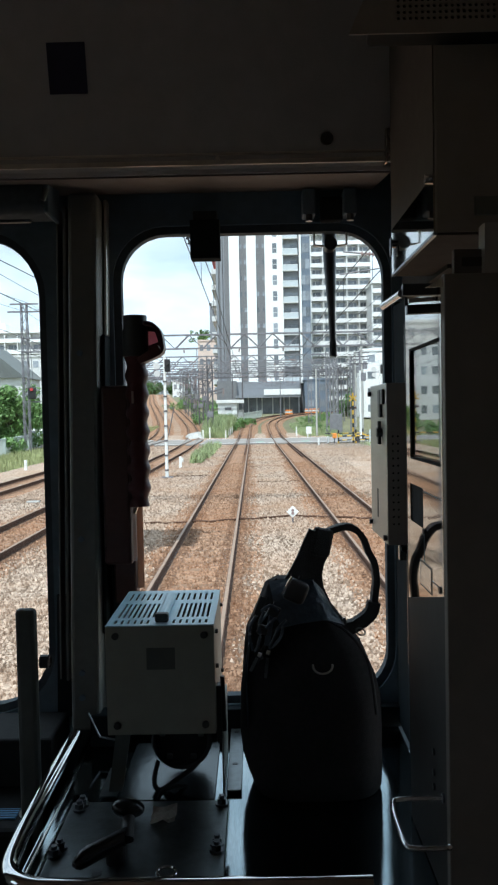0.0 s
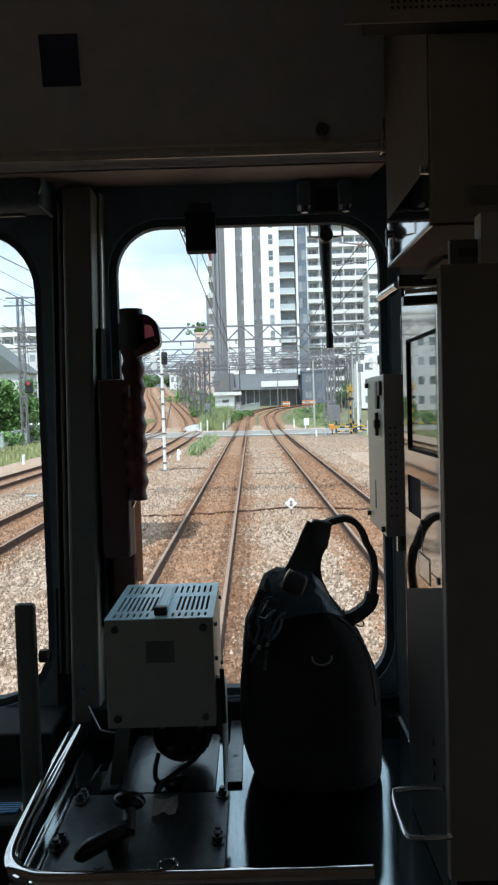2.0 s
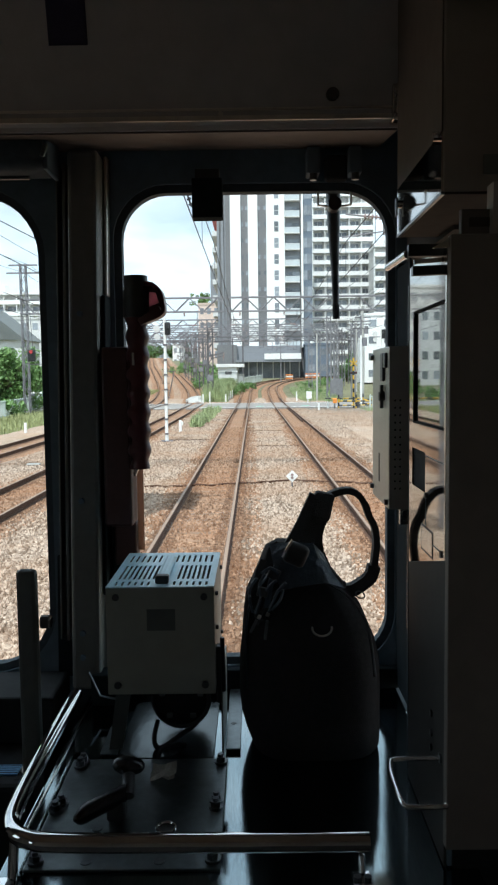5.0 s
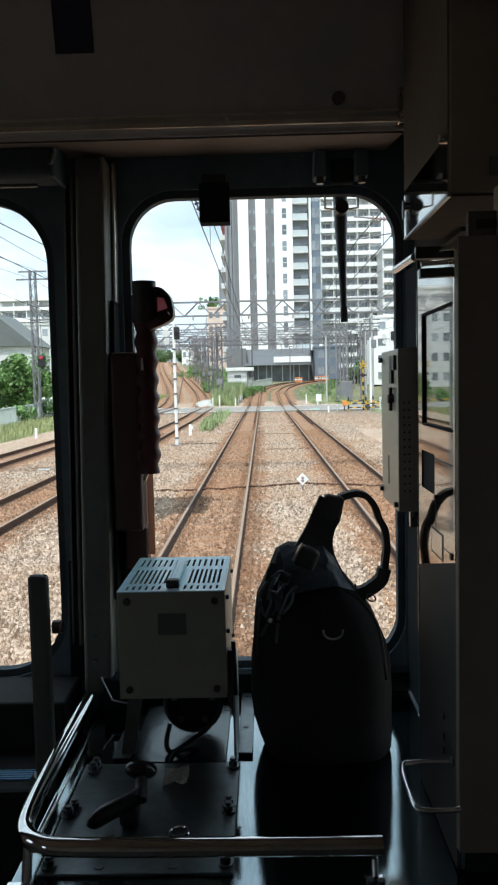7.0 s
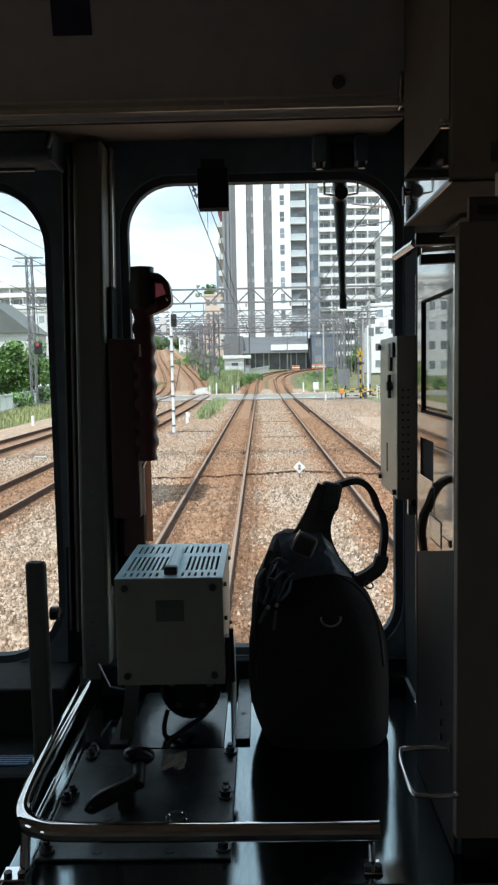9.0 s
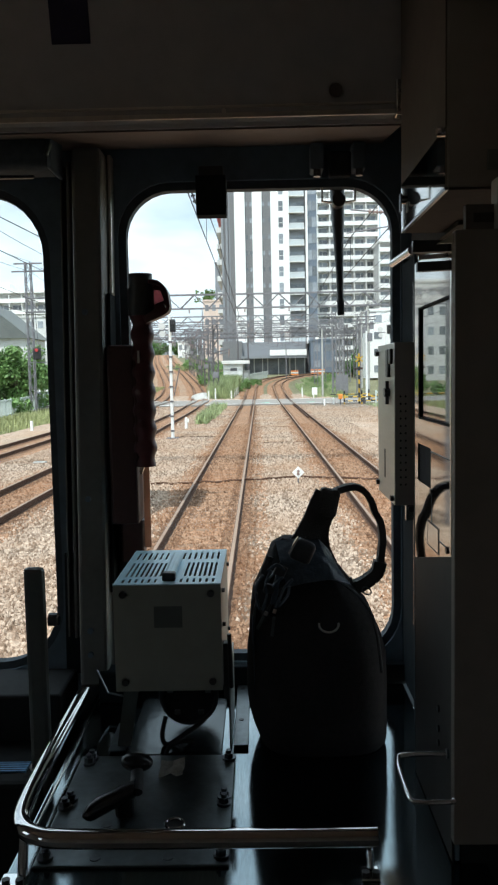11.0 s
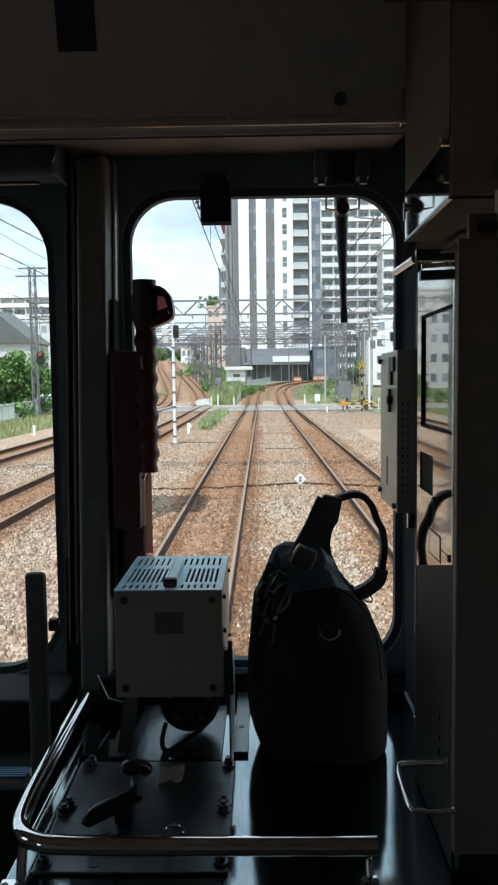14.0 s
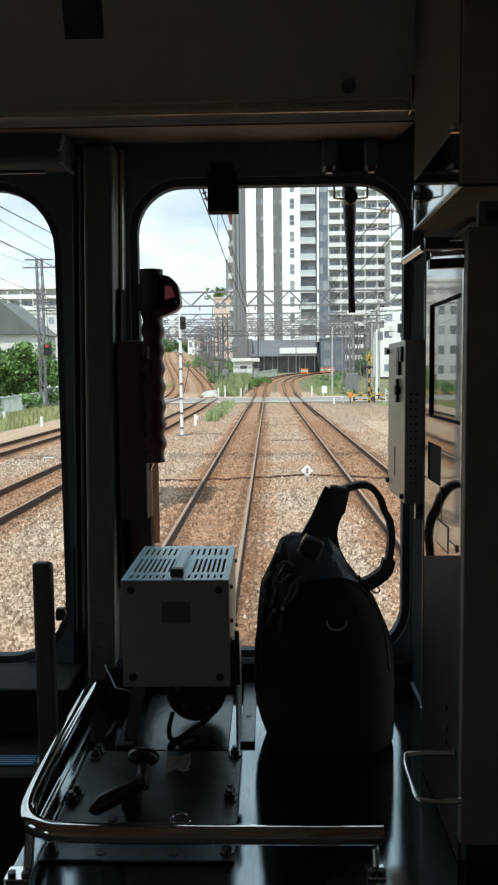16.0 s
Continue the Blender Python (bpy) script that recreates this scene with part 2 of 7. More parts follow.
M_CHROME = material("chrome", (0.75, 0.75, 0.75), 0.09, 1.0, var=0.05)
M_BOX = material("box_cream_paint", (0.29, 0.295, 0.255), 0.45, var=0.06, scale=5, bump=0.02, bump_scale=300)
# lid colour: sky light on the box's top, put in as pale blue
M_BOX_SKYLIT = material("box_skylit_blue", (0.52, 0.74, 0.84), 0.35, var=0.06, scale=5)
M_BLACK = material("black_plastic", (0.035, 0.035, 0.037), 0.4, var=0.2, scale=10, bump=0.03, bump_scale=300)
M_RUBBER = material("black_rubber", (0.040, 0.043, 0.046), 0.85, var=0.2, spec=0.1)
M_SEAL = material("grey_black_seal", (0.082, 0.098, 0.112), 0.8, var=0.2, spec=0.2)
M_BAG = material("bag_black_nylon", (0.027, 0.025, 0.026), 0.85, var=0.25, scale=14, bump=0.12, bump_scale=500, spec=0.15)
# lighter, bluer copy of the bag's black with the sky's sheen in it
M_BAG_SHEEN = material("bag_sheen_fabric", (0.050, 0.070, 0.094), 0.30, var=0.25, scale=14, bump=0.3, bump_scale=60)
M_STRAP = material("webbing", (0.032, 0.032, 0.034), 0.7, var=0.25, scale=60, bump=0.4, bump_scale=400)
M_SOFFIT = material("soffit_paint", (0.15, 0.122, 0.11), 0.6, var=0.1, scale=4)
M_BOLT = material("dull_bolt_steel", (0.16, 0.17, 0.18), 0.28, 1.0, var=0.2, scale=30)
M_CONSOLE = material("console_black", (0.019, 0.020, 0.020), 0.8, var=0.2, scale=8, spec=0.25)
M_BLACKG = material("glossy_black_plastic", (0.012, 0.012, 0.014), 0.25, var=0.1)
M_STONE_RUST = stone_material("rusty_stone", (0.155, 0.088, 0.053), (0.41, 0.265, 0.172), (0.30, 0.152, 0.08), 15.0, True)
M_FENCE = material("fence_paint", (0.55, 0.60, 0.56), 0.6, var=0.12)
M_SHOP = material("shop_glass", (0.16, 0.17, 0.18), 0.15, var=0.4, scale=0.4)
M_HOLDER = material("holder_plastic", (0.078, 0.034, 0.031), 0.5, var=0.15, scale=10)
M_TORCH = material("torch_red_plastic", (0.085, 0.014, 0.017), 0.4, var=0.15, scale=10)
M_LENS = material("torch_lens", (0.42, 0.22, 0.25), 0.3, var=0.3, scale=20)
M_CARD = material("brown_card", (0.42, 0.27, 0.19), 0.7, var=0.1, scale=10)


def let_through(m, color, fac):
    """Lets light through a thin sheet of the material m."""
    nt = m.node_tree
    t = nt.nodes.new("ShaderNodeBsdfTranslucent")
    t.inputs["Color"].default_value = (*color, 1)
    mx = nt.nodes.new("ShaderNodeMixShader")
    mx.inputs["Fac"].default_value = fac
    nt.links.new(nt.nodes["Principled BSDF"].outputs[0], mx.inputs[1])
    nt.links.new(t.outputs[0], mx.inputs[2])
    nt.links.new(mx.outputs[0], nt.nodes["Material Output"].inputs["Surface"])


let_through(M_LENS, (0.70, 0.36, 0.40), 0.6)
let_through(M_CARD, (0.62, 0.42, 0.32), 0.6)
M_BLUE = material("blue_display", (0.16, 0.36, 0.62), 0.4, var=0.15, scale=20)
M_PAPER = material("paper_scrap", (0.5, 0.47, 0.42), 0.8, var=0.2, scale=30)
M_STICKER = material("dark_blue_sticker", (0.020, 0.018, 0.055), 0.4, var=0.1)
M_FLOOR = material("cab_floor", (0.12, 0.11, 0.10), 0.7, var=0.2, scale=4)
M_GLASS = glass_material("clear_glass")
M_TINT = glass_material("tinted_glass", (0.45, 0.47, 0.45), 0.5)


# ---- mesh helpers ----
def add_box(bm, x0, x1, y0, y1, z0, z1, bevel=0.0, seg=2):
    m = Matrix.Translation(((x0 + x1) / 2, (y0 + y1) / 2, (z0 + z1) / 2)) @ Matrix.Diagonal((abs(x1 - x0), abs(y1 - y0), abs(z1 - z0), 1))
    got = bmesh.ops.create_cube(bm, size=1, matrix=m)
    if bevel:
        edges = list({e for v in got["verts"] for e in v.link_edges})
        bmesh.ops.bevel(bm, geom=edges, offset=bevel, segments=seg, affect="EDGES", profile=0.5)
    return bm


def box(*a, **k):
    return add_box(bmesh.new(), *a, **k)


def add_rod(bm, p, q, r, seg=10, r2=None):
    p, q = Vector(p), Vector(q)
    d = q - p
    m = Matrix.Translation((p + q) / 2) @ d.to_track_quat("Z", "Y").to_matrix().to_4x4()
    bmesh.ops.create_cone(bm, cap_ends=True, segments=seg, radius1=r, radius2=r if r2 is None else r2, depth=d.length, matrix=m)
    return bm


def rod(*a, **k):
    return add_rod(bmesh.new(), *a, **k)


def add_sweep(bm, pts, shape, closed=False, up=(0, 0, 1)):
    """Sweeps the outline shape (a list of (a, b) offsets) along pts."""
    pts = [Vector(p) for p in pts]
    rings, n = [], len(pts)
    for i, p in enumerate(pts):
        a = pts[(i - 1) % n] if closed or i else pts[0]
        b = pts[(i + 1) % n] if closed or i < n - 1 else pts[-1]
        t = (b - a).normalized()
        side = t.cross(Vector(up))
        if side.length < 1e-4:
            side = t.cross(Vector((0, 1, 0)))
        side.normalize()
        nor = side.cross(t)
        rings.append([bm.verts.new(p + side * s[0] + nor * s[1]) for s in shape])
    k = len(shape)
    for i in range(n if closed else n - 1):
        r0, r1 = rings[i], rings[(i + 1) % n]
        for j in range(k):
            bm.faces.new((r0[j], r0[(j + 1) % k], r1[(j + 1) % k], r1[j]))
    if not closed:
        bm.faces.new(rings[0][::-1])
        bm.faces.new(rings[-1])
    return bm


def disc(r, seg=10):
    return [(r * math.cos(2 * math.pi * i / seg), r * math.sin(2 * math.pi * i / seg)) for i in range(seg)]


def rect(w, h):
    return [(-w / 2, -h / 2), (w / 2, -h / 2), (w / 2, h / 2), (-w / 2, h / 2)]


def smooth_path(pts, n=6):
    """Catmull-Rom through pts."""
    pts = [Vector(p) for p in pts]
    out = []
    for i in range(len(pts) - 1):
        a, b, c, d = pts[max(i - 1, 0)], pts[i], pts[i + 1], pts[min(i + 2, len(pts) - 1)]
        for k in range(n):
            t = k / n
            out.append(0.5 * ((2 * b) + (c - a) * t + (2 * a - 5 * b + 4 * c - d) * t * t + (3 * b - a - 3 * c + d) * t ** 3))
    return out + [pts[-1]]


def round_rect(x0, x1, z0, z1, r, seg=8):
    out = []
    for cx, cz, a0 in ((x1 - r, z1 - r, 0), (x0 + r, z1 - r, 90), (x0 + r, z0 + r, 180), (x1 - r, z0 + r, 270)):
        for k in range(seg + 1):
            a = radians(a0 + 90 * k / seg)
            out.append((cx + r * math.cos(a), cz + r * math.sin(a)))
    return out


def plate(outer, holes, thick, to_world):
    """A plate with the outline outer and openings through it; to_world maps (u, v, w) to a place."""
    bm = bmesh.new()
    edges = []
    for loop in (outer, *holes):
        vs = [bm.verts.new(to_world(u, v, 0)) for u, v in loop]
        edges += [bm.edges.new((vs[i], vs[(i + 1) % len(vs)])) for i in range(len(vs))]
    bmesh.ops.triangle_fill(bm, use_beauty=True, use_dissolve=False, edges=edges)
    off = Vector(to_world(0, 0, thick)) - Vector(to_world(0, 0, 0))
    got = bmesh.ops.extrude_face_region(bm, geom=bm.faces[:])
    bmesh.ops.translate(bm, verts=[g for g in got["geom"] if isinstance(g, bmesh.types.BMVert)], vec=off)
    bmesh.ops.recalc_face_normals(bm, faces=bm.faces[:])
    return bm


def finish(bm, name, mat, smooth=False):
    me = bpy.data.meshes.new(name)
    bm.normal_update()
    bm.to_mesh(me)
    bm.free()
    me.materials.append(mat)
    if smooth:
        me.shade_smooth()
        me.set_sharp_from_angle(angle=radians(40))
    return me


def thing(name, base, label, category, group="", kind=""):
    """An Empty at the thing's base, to carry its parts."""
    ob = new(name)
    ob.empty_display_size = 0.05
    ob.location = base
    return tagged(ob, label, category, group, kind)


def part(name, bm, mat, parent, label="", smooth=False):
    """Links a bmesh, in world places, as one mesh object under a thing or a part."""
    ob = new(name, finish(bm, name, mat, smooth))
    ob.parent = parent
    if parent.type == "EMPTY":
        ob.matrix_parent_inverse = Matrix.Translation(parent.location).inverted()
    return tagged(ob, label)


def piece(name, me, loc, parent, rz=0.0, label=""):
    """One more object on shared mesh data, at the world place loc, under a thing made by thing() or a part made by part()."""
    ob = new(name, me)
    ob.parent = parent
    if parent.type == "EMPTY":
        ob.matrix_parent_inverse = Matrix.Translation(parent.location).inverted()
    ob.location = loc
    ob.rotation_euler = (0, 0, rz)
    return tagged(ob, label)


def solid(name, bm, mat, label, category="", kind="", group="", smooth=False):
    """A thing or a piece of the setting in one mesh."""
    return tagged(new(name, finish(bm, name, mat, smooth)), label, category, group, kind)

# ---- the ground ----
GY = [-400, 72, 80, 93, 114, 130, 147, 160, 175, 400, 2500]
GZ = [0, 0, 0.06, 0.36, 1.05, 1.55, 2.1, 2.45, 2.7, 3.2, 3.2]
HY, HZ = [-400, 105, 130, 170, 300, 600, 2500], [0, 0, 0.3, 1.5, 7.6, 14, 14]


def level(x, y):
    """Height of the rails' tops, and so of the ground, at a place."""
    side = min(1.0, max(0.0, (-x - 5.0) / 5.0))
    return float(np.interp(y, GY, GZ)) + side * float(np.interp(y, HY, HZ))


def grid(xs, ys, drop, wobble=0.0):
    bm = bmesh.new()
    rows_ = [[bm.verts.new((x, y, level(x, y) - drop + wobble * noise.noise((x * 0.7, y * 0.7, 3.1)))) for x in xs] for y in ys]
    for a, b in zip(rows_, rows_[1:]):
        for i in range(len(xs) - 1):
            bm.faces.new((a[i], a[i + 1], b[i + 1], b[i]))
    return bm


gx = [-2500, -900, -300, -120, -60, -40, -30, -24, -19, -15, -12, -10, -8, -6, -4, -2, 0, 2, 4, 6, 8, 11, 15, 20, 30, 45, 80, 200, 600, 2500]
gy = [-400, -100, -40, -20] + list(range(-10, 200, 4)) + [210, 230, 260, 300, 360, 450, 600, 1000, 2500]
solid("ground", grid(gx, gy, 0.26), M_SOIL, "bare soil and weeds beside the railway", kind="structure", smooth=True)
bx = [-12.4 + 0.5 * i for i in range(41)]
by = [-12 + 0.5 * i for i in range(160)] + [68 + i for i in range(24)]
solid("ballast", grid(bx, by, 0.152, 0.018), M_BALLAST, "pale crushed stone ballast between the tracks", kind="structure", smooth=True)


# ---- the tracks ----
def our_line(offset):
    """The running line: straight, then an easing curve to the right."""
    out = [(offset - 0.98, y, 0.0) for y in range(-16, 92, 4)]
    x, y, s = -0.98, 92.0, 0.0
    while s < 118:
        a = 1.0e-4 * s * s
        out.append((x + offset * math.cos(a), y - offset * math.sin(a), -a))
        x, y, s = x + 2 * math.sin(a), y + 2 * math.cos(a), s + 2
    return out


def left_line(offset):
    """The branch: straight beside us, then bearing away to the left and uphill."""
    ys = list(range(-16, 60, 4)) + list(range(60, 420, 4))
    knots = ([-20, 62, 90, 110, 130, 150, 200, 300, 420], [-5.28, -5.35, -6.7, -8.6, -11.2, -14.2, -21.5, -34.5, -48])
    ker = np.array([1, 2, 3, 2, 1]) / 9
    xs = np.convolve(np.pad(np.interp(ys, *knots), 2, mode="edge"), ker, "valid")
    out = []
    for i, y in enumerate(ys):
        j, k = max(i - 1, 0), min(i + 1, len(ys) - 1)
        a = math.atan2(xs[k] - xs[j], ys[k] - ys[j])
        out.append((xs[i] + offset * math.cos(a), y - offset * math.sin(a), -a))
    return out


RAIL_SHAPE = [(-0.0325, 0), (-0.0325, -0.035), (-0.009, -0.045), (-0.009, -0.12), (-0.062, -0.14), (-0.062, -0.15), (0.062, -0.15), (0.062, -0.14), (0.009, -0.12), (0.009, -0.045), (0.0325, -0.035), (0.0325, 0)]
RAIL_SHAPE = RAIL_SHAPE[::-1]
sleeper_mesh = finish(box(-0.98, 0.98, -0.11, 0.11, -0.15, -0.1375, bevel=0.006, seg=1), "sleeper", M_SLEEPER)


def track(name, line, label, sleepers, bed_to):
    ob = thing(name, (line[0][0], line[0][1], -0.15), label, "railway track", kind="structure")
    bed = bmesh.new()
    bed_pts = [(x, y, level(x, y) - 0.138) for x, y, a in line if y < bed_to or a < -0.02]
    add_sweep(bed, bed_pts, [(-1.02, 0.0), (1.02, 0.0), (1.5, -0.06), (-1.5, -0.06)][::-1])
    part("track_bed", bed, M_BALLAST_RUST, ob, "rust-brown ballast between the rails", True)
    for off in (-0.70, -0.41, 0.41, 0.70):
        band = [(x + off * math.cos(-a), y - off * math.sin(-a), level(x, y) - 0.134) for x, y, a in line if y < bed_to or a < -0.02]
        part("grease_band", add_sweep(bmesh.new(), band, rect(0.15, 0.004)), M_OILY, ob, "dark greasy strip of ballast along the rail")
    for side in (-0.566, 0.566):
        pts = [(x + side * math.cos(-a), y - side * math.sin(-a), level(x, y)) for x, y, a in line]
        r = part("rail", add_sweep(bmesh.new(), pts, RAIL_SHAPE), M_RAIL, ob)
        part("rail_head", add_sweep(bmesh.new(), [(p[0], p[1], p[2] + 0.003) for p in pts], rect(0.048, 0.005)), M_RAILTOP, r, "polished running surface")
    y, i = 4.0, 0
    while y < sleepers:
        while i < len(line) - 2 and line[i + 1][1] < y:
            i += 1
        (x0, y0, a0), (x1, y1, a1) = line[i], line[i + 1]
        f = (y - y0) / (y1 - y0)
        x = x0 + f * (x1 - x0)
        piece("sleeper", sleeper_mesh, (x, y, level(x, y) + 0.004), ob, a0 + f * (a1 - a0))
        y += 0.62 * max(0.3, math.cos(a0))
    return ob


def branch_bed():
    """The wide ballast bed that carries both branch tracks."""
    bm = bmesh.new()
    prev = None
    for x, y, a in left_line(0.0):
        if y < 60:
            continue
        row = [bm.verts.new((x + o * math.cos(-a), y - o * math.sin(-a), level(x + o, y) - 0.215 + 0.03 * noise.noise((o, y * 0.4, 5.0)))) for o in (-10.5, -8.0, -5.0, -2.5, 0.0, 1.6, 2.6)]
        if prev:
            for i in range(6):
                bm.faces.new((prev[i], prev[i + 1], row[i + 1], row[i]))
        prev = row
    solid("branch_ballast", bm, M_BRANCH, "tan-brown ballast bed under the branch tracks", kind="structure", smooth=True)


branch_bed()
track("running_track", our_line(0.0), "rusty steel rails on ballasted sleepers, running line", 118, 92)
track("second_track", our_line(3.44), "rusty steel rails on ballasted sleepers, adjoining line", 118, 92)
track("branch_track", left_line(0.0), "rusty steel rails on ballast, branch bearing away", 90, 600)
track("outer_branch_track", left_line(-3.9), "rusty steel rails on ballast, outer branch line", 90, 600)

# guard rails beside the running rails near the crossing
for gx0, ga, gb in ((2.98 - 0.13, 46, 92), (-0.46 - 0.13, 50, 90), (-1.50 + 0.13, 58, 90)):
    g = bmesh.new()
    add_sweep(g, [(gx0, y, level(gx0, y) - 0.012) for y in range(ga, gb, 4)], RAIL_SHAPE)
    solid("guard_rail", g, M_RAIL, "rusty guard rail laid inside a running rail", "rail", group="guard rails")

# loose stones on the bed
rng = np.random.default_rng(5)


CENTRES = (-0.98, 2.46, -5.28, -9.18)


def loose_stones(name, n, x0, x1, y0, y1, drop, size, label, mat, on_bed):
    """Crushed stones strewn over the bed: those between the rails are rusty."""
    xs = rng.uniform(x0, x1, n)
    ys = y0 + (y1 - y0) * rng.uniform(0, 1, n) ** 1.6
    bed = np.zeros(n, bool)
    keep = np.ones(n, bool)
    for c in CENTRES:
        d = np.abs(xs - c) + 0.12 * np.sin(ys * 1.7 + c) + rng.normal(scale=0.10, size=n)
        bed |= d < 0.88
        keep &= np.abs(np.abs(xs - c) - 0.566) > 0.085
    keep &= bed if on_bed else ~bed
    xs, ys = xs[keep], ys[keep]
    base = np.array([(1, 0, 0), (0.3, 1, 0), (-0.9, 0.3, 0), (-0.2, -1, 0), (0.2, 0.1, 0.8), (-0.35, -0.2, 0.7)], float)
    fac = np.array([(0, 1, 4), (1, 2, 5), (1, 5, 4), (2, 3, 5), (3, 0, 4), (3, 4, 5)])
    k = len(xs)
    v = np.repeat(base[None], k, 0) * rng.uniform(0.6, 1.25, (k, 6, 3)) * (size * rng.uniform(0.5, 1.25, (k, 1, 1))) * np.array([1, 1, 1.6])
    ang = rng.uniform(0, 6.28, k)
    c, s = np.cos(ang)[:, None], np.sin(ang)[:, None]
    v = np.stack([v[..., 0] * c - v[..., 1] * s, v[..., 0] * s + v[..., 1] * c, v[..., 2]], -1)
    v += np.stack([xs, ys, np.full(k, -drop)], -1)[:, None, :]
    f = fac[None] + (np.arange(k) * 6)[:, None, None]
    me = bpy.data.meshes.new(name)
    me.from_pydata(v.reshape(-1, 3).tolist(), [], f.reshape(-1, 3).tolist())
    me.materials.append(mat)
    tagged(new(name, me), label, "ballast stones", kind="stuff")


loose_stones("ballast_stones", 105000, -8.0, 4.8, 6.5, 42.0, 0.146, 0.031, "loose grey crushed stones beside the rails", M_STONE, False)
loose_stones("rusty_stones", 90000, -8.0, 4.8, 6.5, 42.0, 0.142, 0.031, "loose rusty crushed stones between the rails", M_STONE_RUST, True)

loose_stones("far_ballast_stones", 60000, -9.5, 9.5, 42.0, 66.5, 0.146, 0.045, "loose crushed stones further along the line", M_STONE, False)

# cables laid across the tracks
for cy, x0, x1, cr in ((19.1, -4.2, 4.6, 0.026), (33.6, -3.6, -1.9, 0.018), (30.2, 0.1, 1.8, 0.012), (39.0, -0.2, 1.5, 0.010)):
    pts = [(x0 + (x1 - x0) * i / 48, cy + (0.75 * math.exp(-((i - 28) / 8) ** 2) if cr > 0.02 else 0.2 * noise.noise((i * 0.11, cy, 0))) + 0.16 * noise.noise((i * 0.55, cy, 3)), -0.115 + 0.035 * noise.noise((i * 0.5, cy, 7))) for i in range(49)]
    solid("ground_cable", add_sweep(bmesh.new(), pts, disc(cr, 8)), M_RAIL, "dusty dark cable lying across the ballast", "cable", group="ground cables", smooth=True)


# ---- level crossing ----
def crossing():
    ob = thing("level_crossing", (0, 73, 0), "grey asphalt level crossing with white edge lines", "level crossing", kind="structure")
    edges = [-30, -10.0, -9.65, -8.9, -8.5, -6.15, -5.8, -5.0, -4.65, -1.60, -1.49, -0.47, -0.36, 1.84, 1.95, 2.97, 3.08, 14]
    for a, b in zip(edges[::2], edges[1::2]):
        bm = bmesh.new()
        add_box(bm, a, b, 67.0, 79.5, -0.3, -0.012, 0.02, 1)
        part("slab", bm, M_ASPHALT, ob)
        for y0 in (67.15, 78.9):
            if b - a > 1.2:
                part("edge_line", box(a + 0.05, b - 0.05, y0, y0 + 0.28, -0.012, -0.006), M_ROADPAINT, ob, "white painted line")
    for x0 in (0.2, 4.2, -3.5):
        part("patch", box(x0, x0 + 0.7, 69.0, 69.9, -0.012, -0.005), M_GREENPAINT, ob, "green painted patch")
    part("verge_path", box(14, 60, 68, 78.5, -0.3, -0.015), M_ASPHALT, ob, "road leading off the crossing")
    return ob


crossing()


def apron():
    """Worn grey hard standing beside the crossing, with a ragged near edge."""
    bm = bmesh.new()
    near_, far_ = [], []
    for i in range(30):
        x = 4.35 + 0.4 * i
        yn = 60.0 - 9.5 * min(1.0, i / 7) + 1.2 * noise.noise((i * 0.6, 2.0, 0.0))
        near_.append(bm.verts.new((x, yn, -0.147)))
        far_.append(bm.verts.new((x, 67.0, -0.10)))
    for i in range(29):
        bm.faces.new((near_[i], near_[i + 1], far_[i + 1], far_[i]))
    bmesh.ops.solidify(bm, geom=bm.faces[:], thickness=0.05)
    bmesh.ops.recalc_face_normals(bm, faces=bm.faces[:])
    solid("pavement", bm, M_APRON, "worn grey gravelly hard standing beside the crossing", kind="structure")


apron()


def crossing_gate(x, y, s=1):
    ob = thing("crossing_gate", (x, y, level(x, y) - 0.26), "yellow and black striped crossing gate and warning post", "crossing gate", "crossing gates")
    z = level(x, y) - 0.26
    for i in range(12):
        part("post_band", rod((x, y, z + 0.36 * i), (x, y, z + 0.36 * (i + 1)), 0.075, 10), M_YELLOW if i % 2 else M_BLACKP, ob)
    hood = part("signal_hood", box(x - 0.30, x + 0.30, y - 0.06, y + 0.06, z + 2.98, z + 3.16, bevel=0.03), M_BLACKP, ob, "black twin lamp board")
    for dx in (-0.2, 0.2):
        part("lamp", rod((x + dx, y - 0.1, z + 3.08), (x + dx, y - 0.05, z + 3.08), 0.06, 14), M_LAMP_OFF, hood, "unlit dark red warning lamp")
    for a in (35, -35):
        bm = box(-0.36, 0.36, -0.02, 0.02, -0.055, 0.055)
        bm.transform(pose(x, y - 0.1, z + 3.85, 0, a, 0))
        part("cross_arm", bm, M_YELLOW, ob)
    part("motor_box", box(x + 0.2, x + 0.5, y - 0.2, y + 0.2, z, z + 0.9, bevel=0.03), M_GALV_D, ob, "grey gate motor housing")
    for i in range(6):
        part("arm_band", rod((x + 0.6 + 0.5 * i * s, y, z + 0.95), (x + 0.6 + 0.5 * (i + 1) * s, y, z + 0.95), 0.045, 8), M_BLACKP if i % 2 else M_YELLOW, ob)
    return ob


crossing_gate(8.35, 66.0, -1)
crossing_gate(13.2, 84.0)


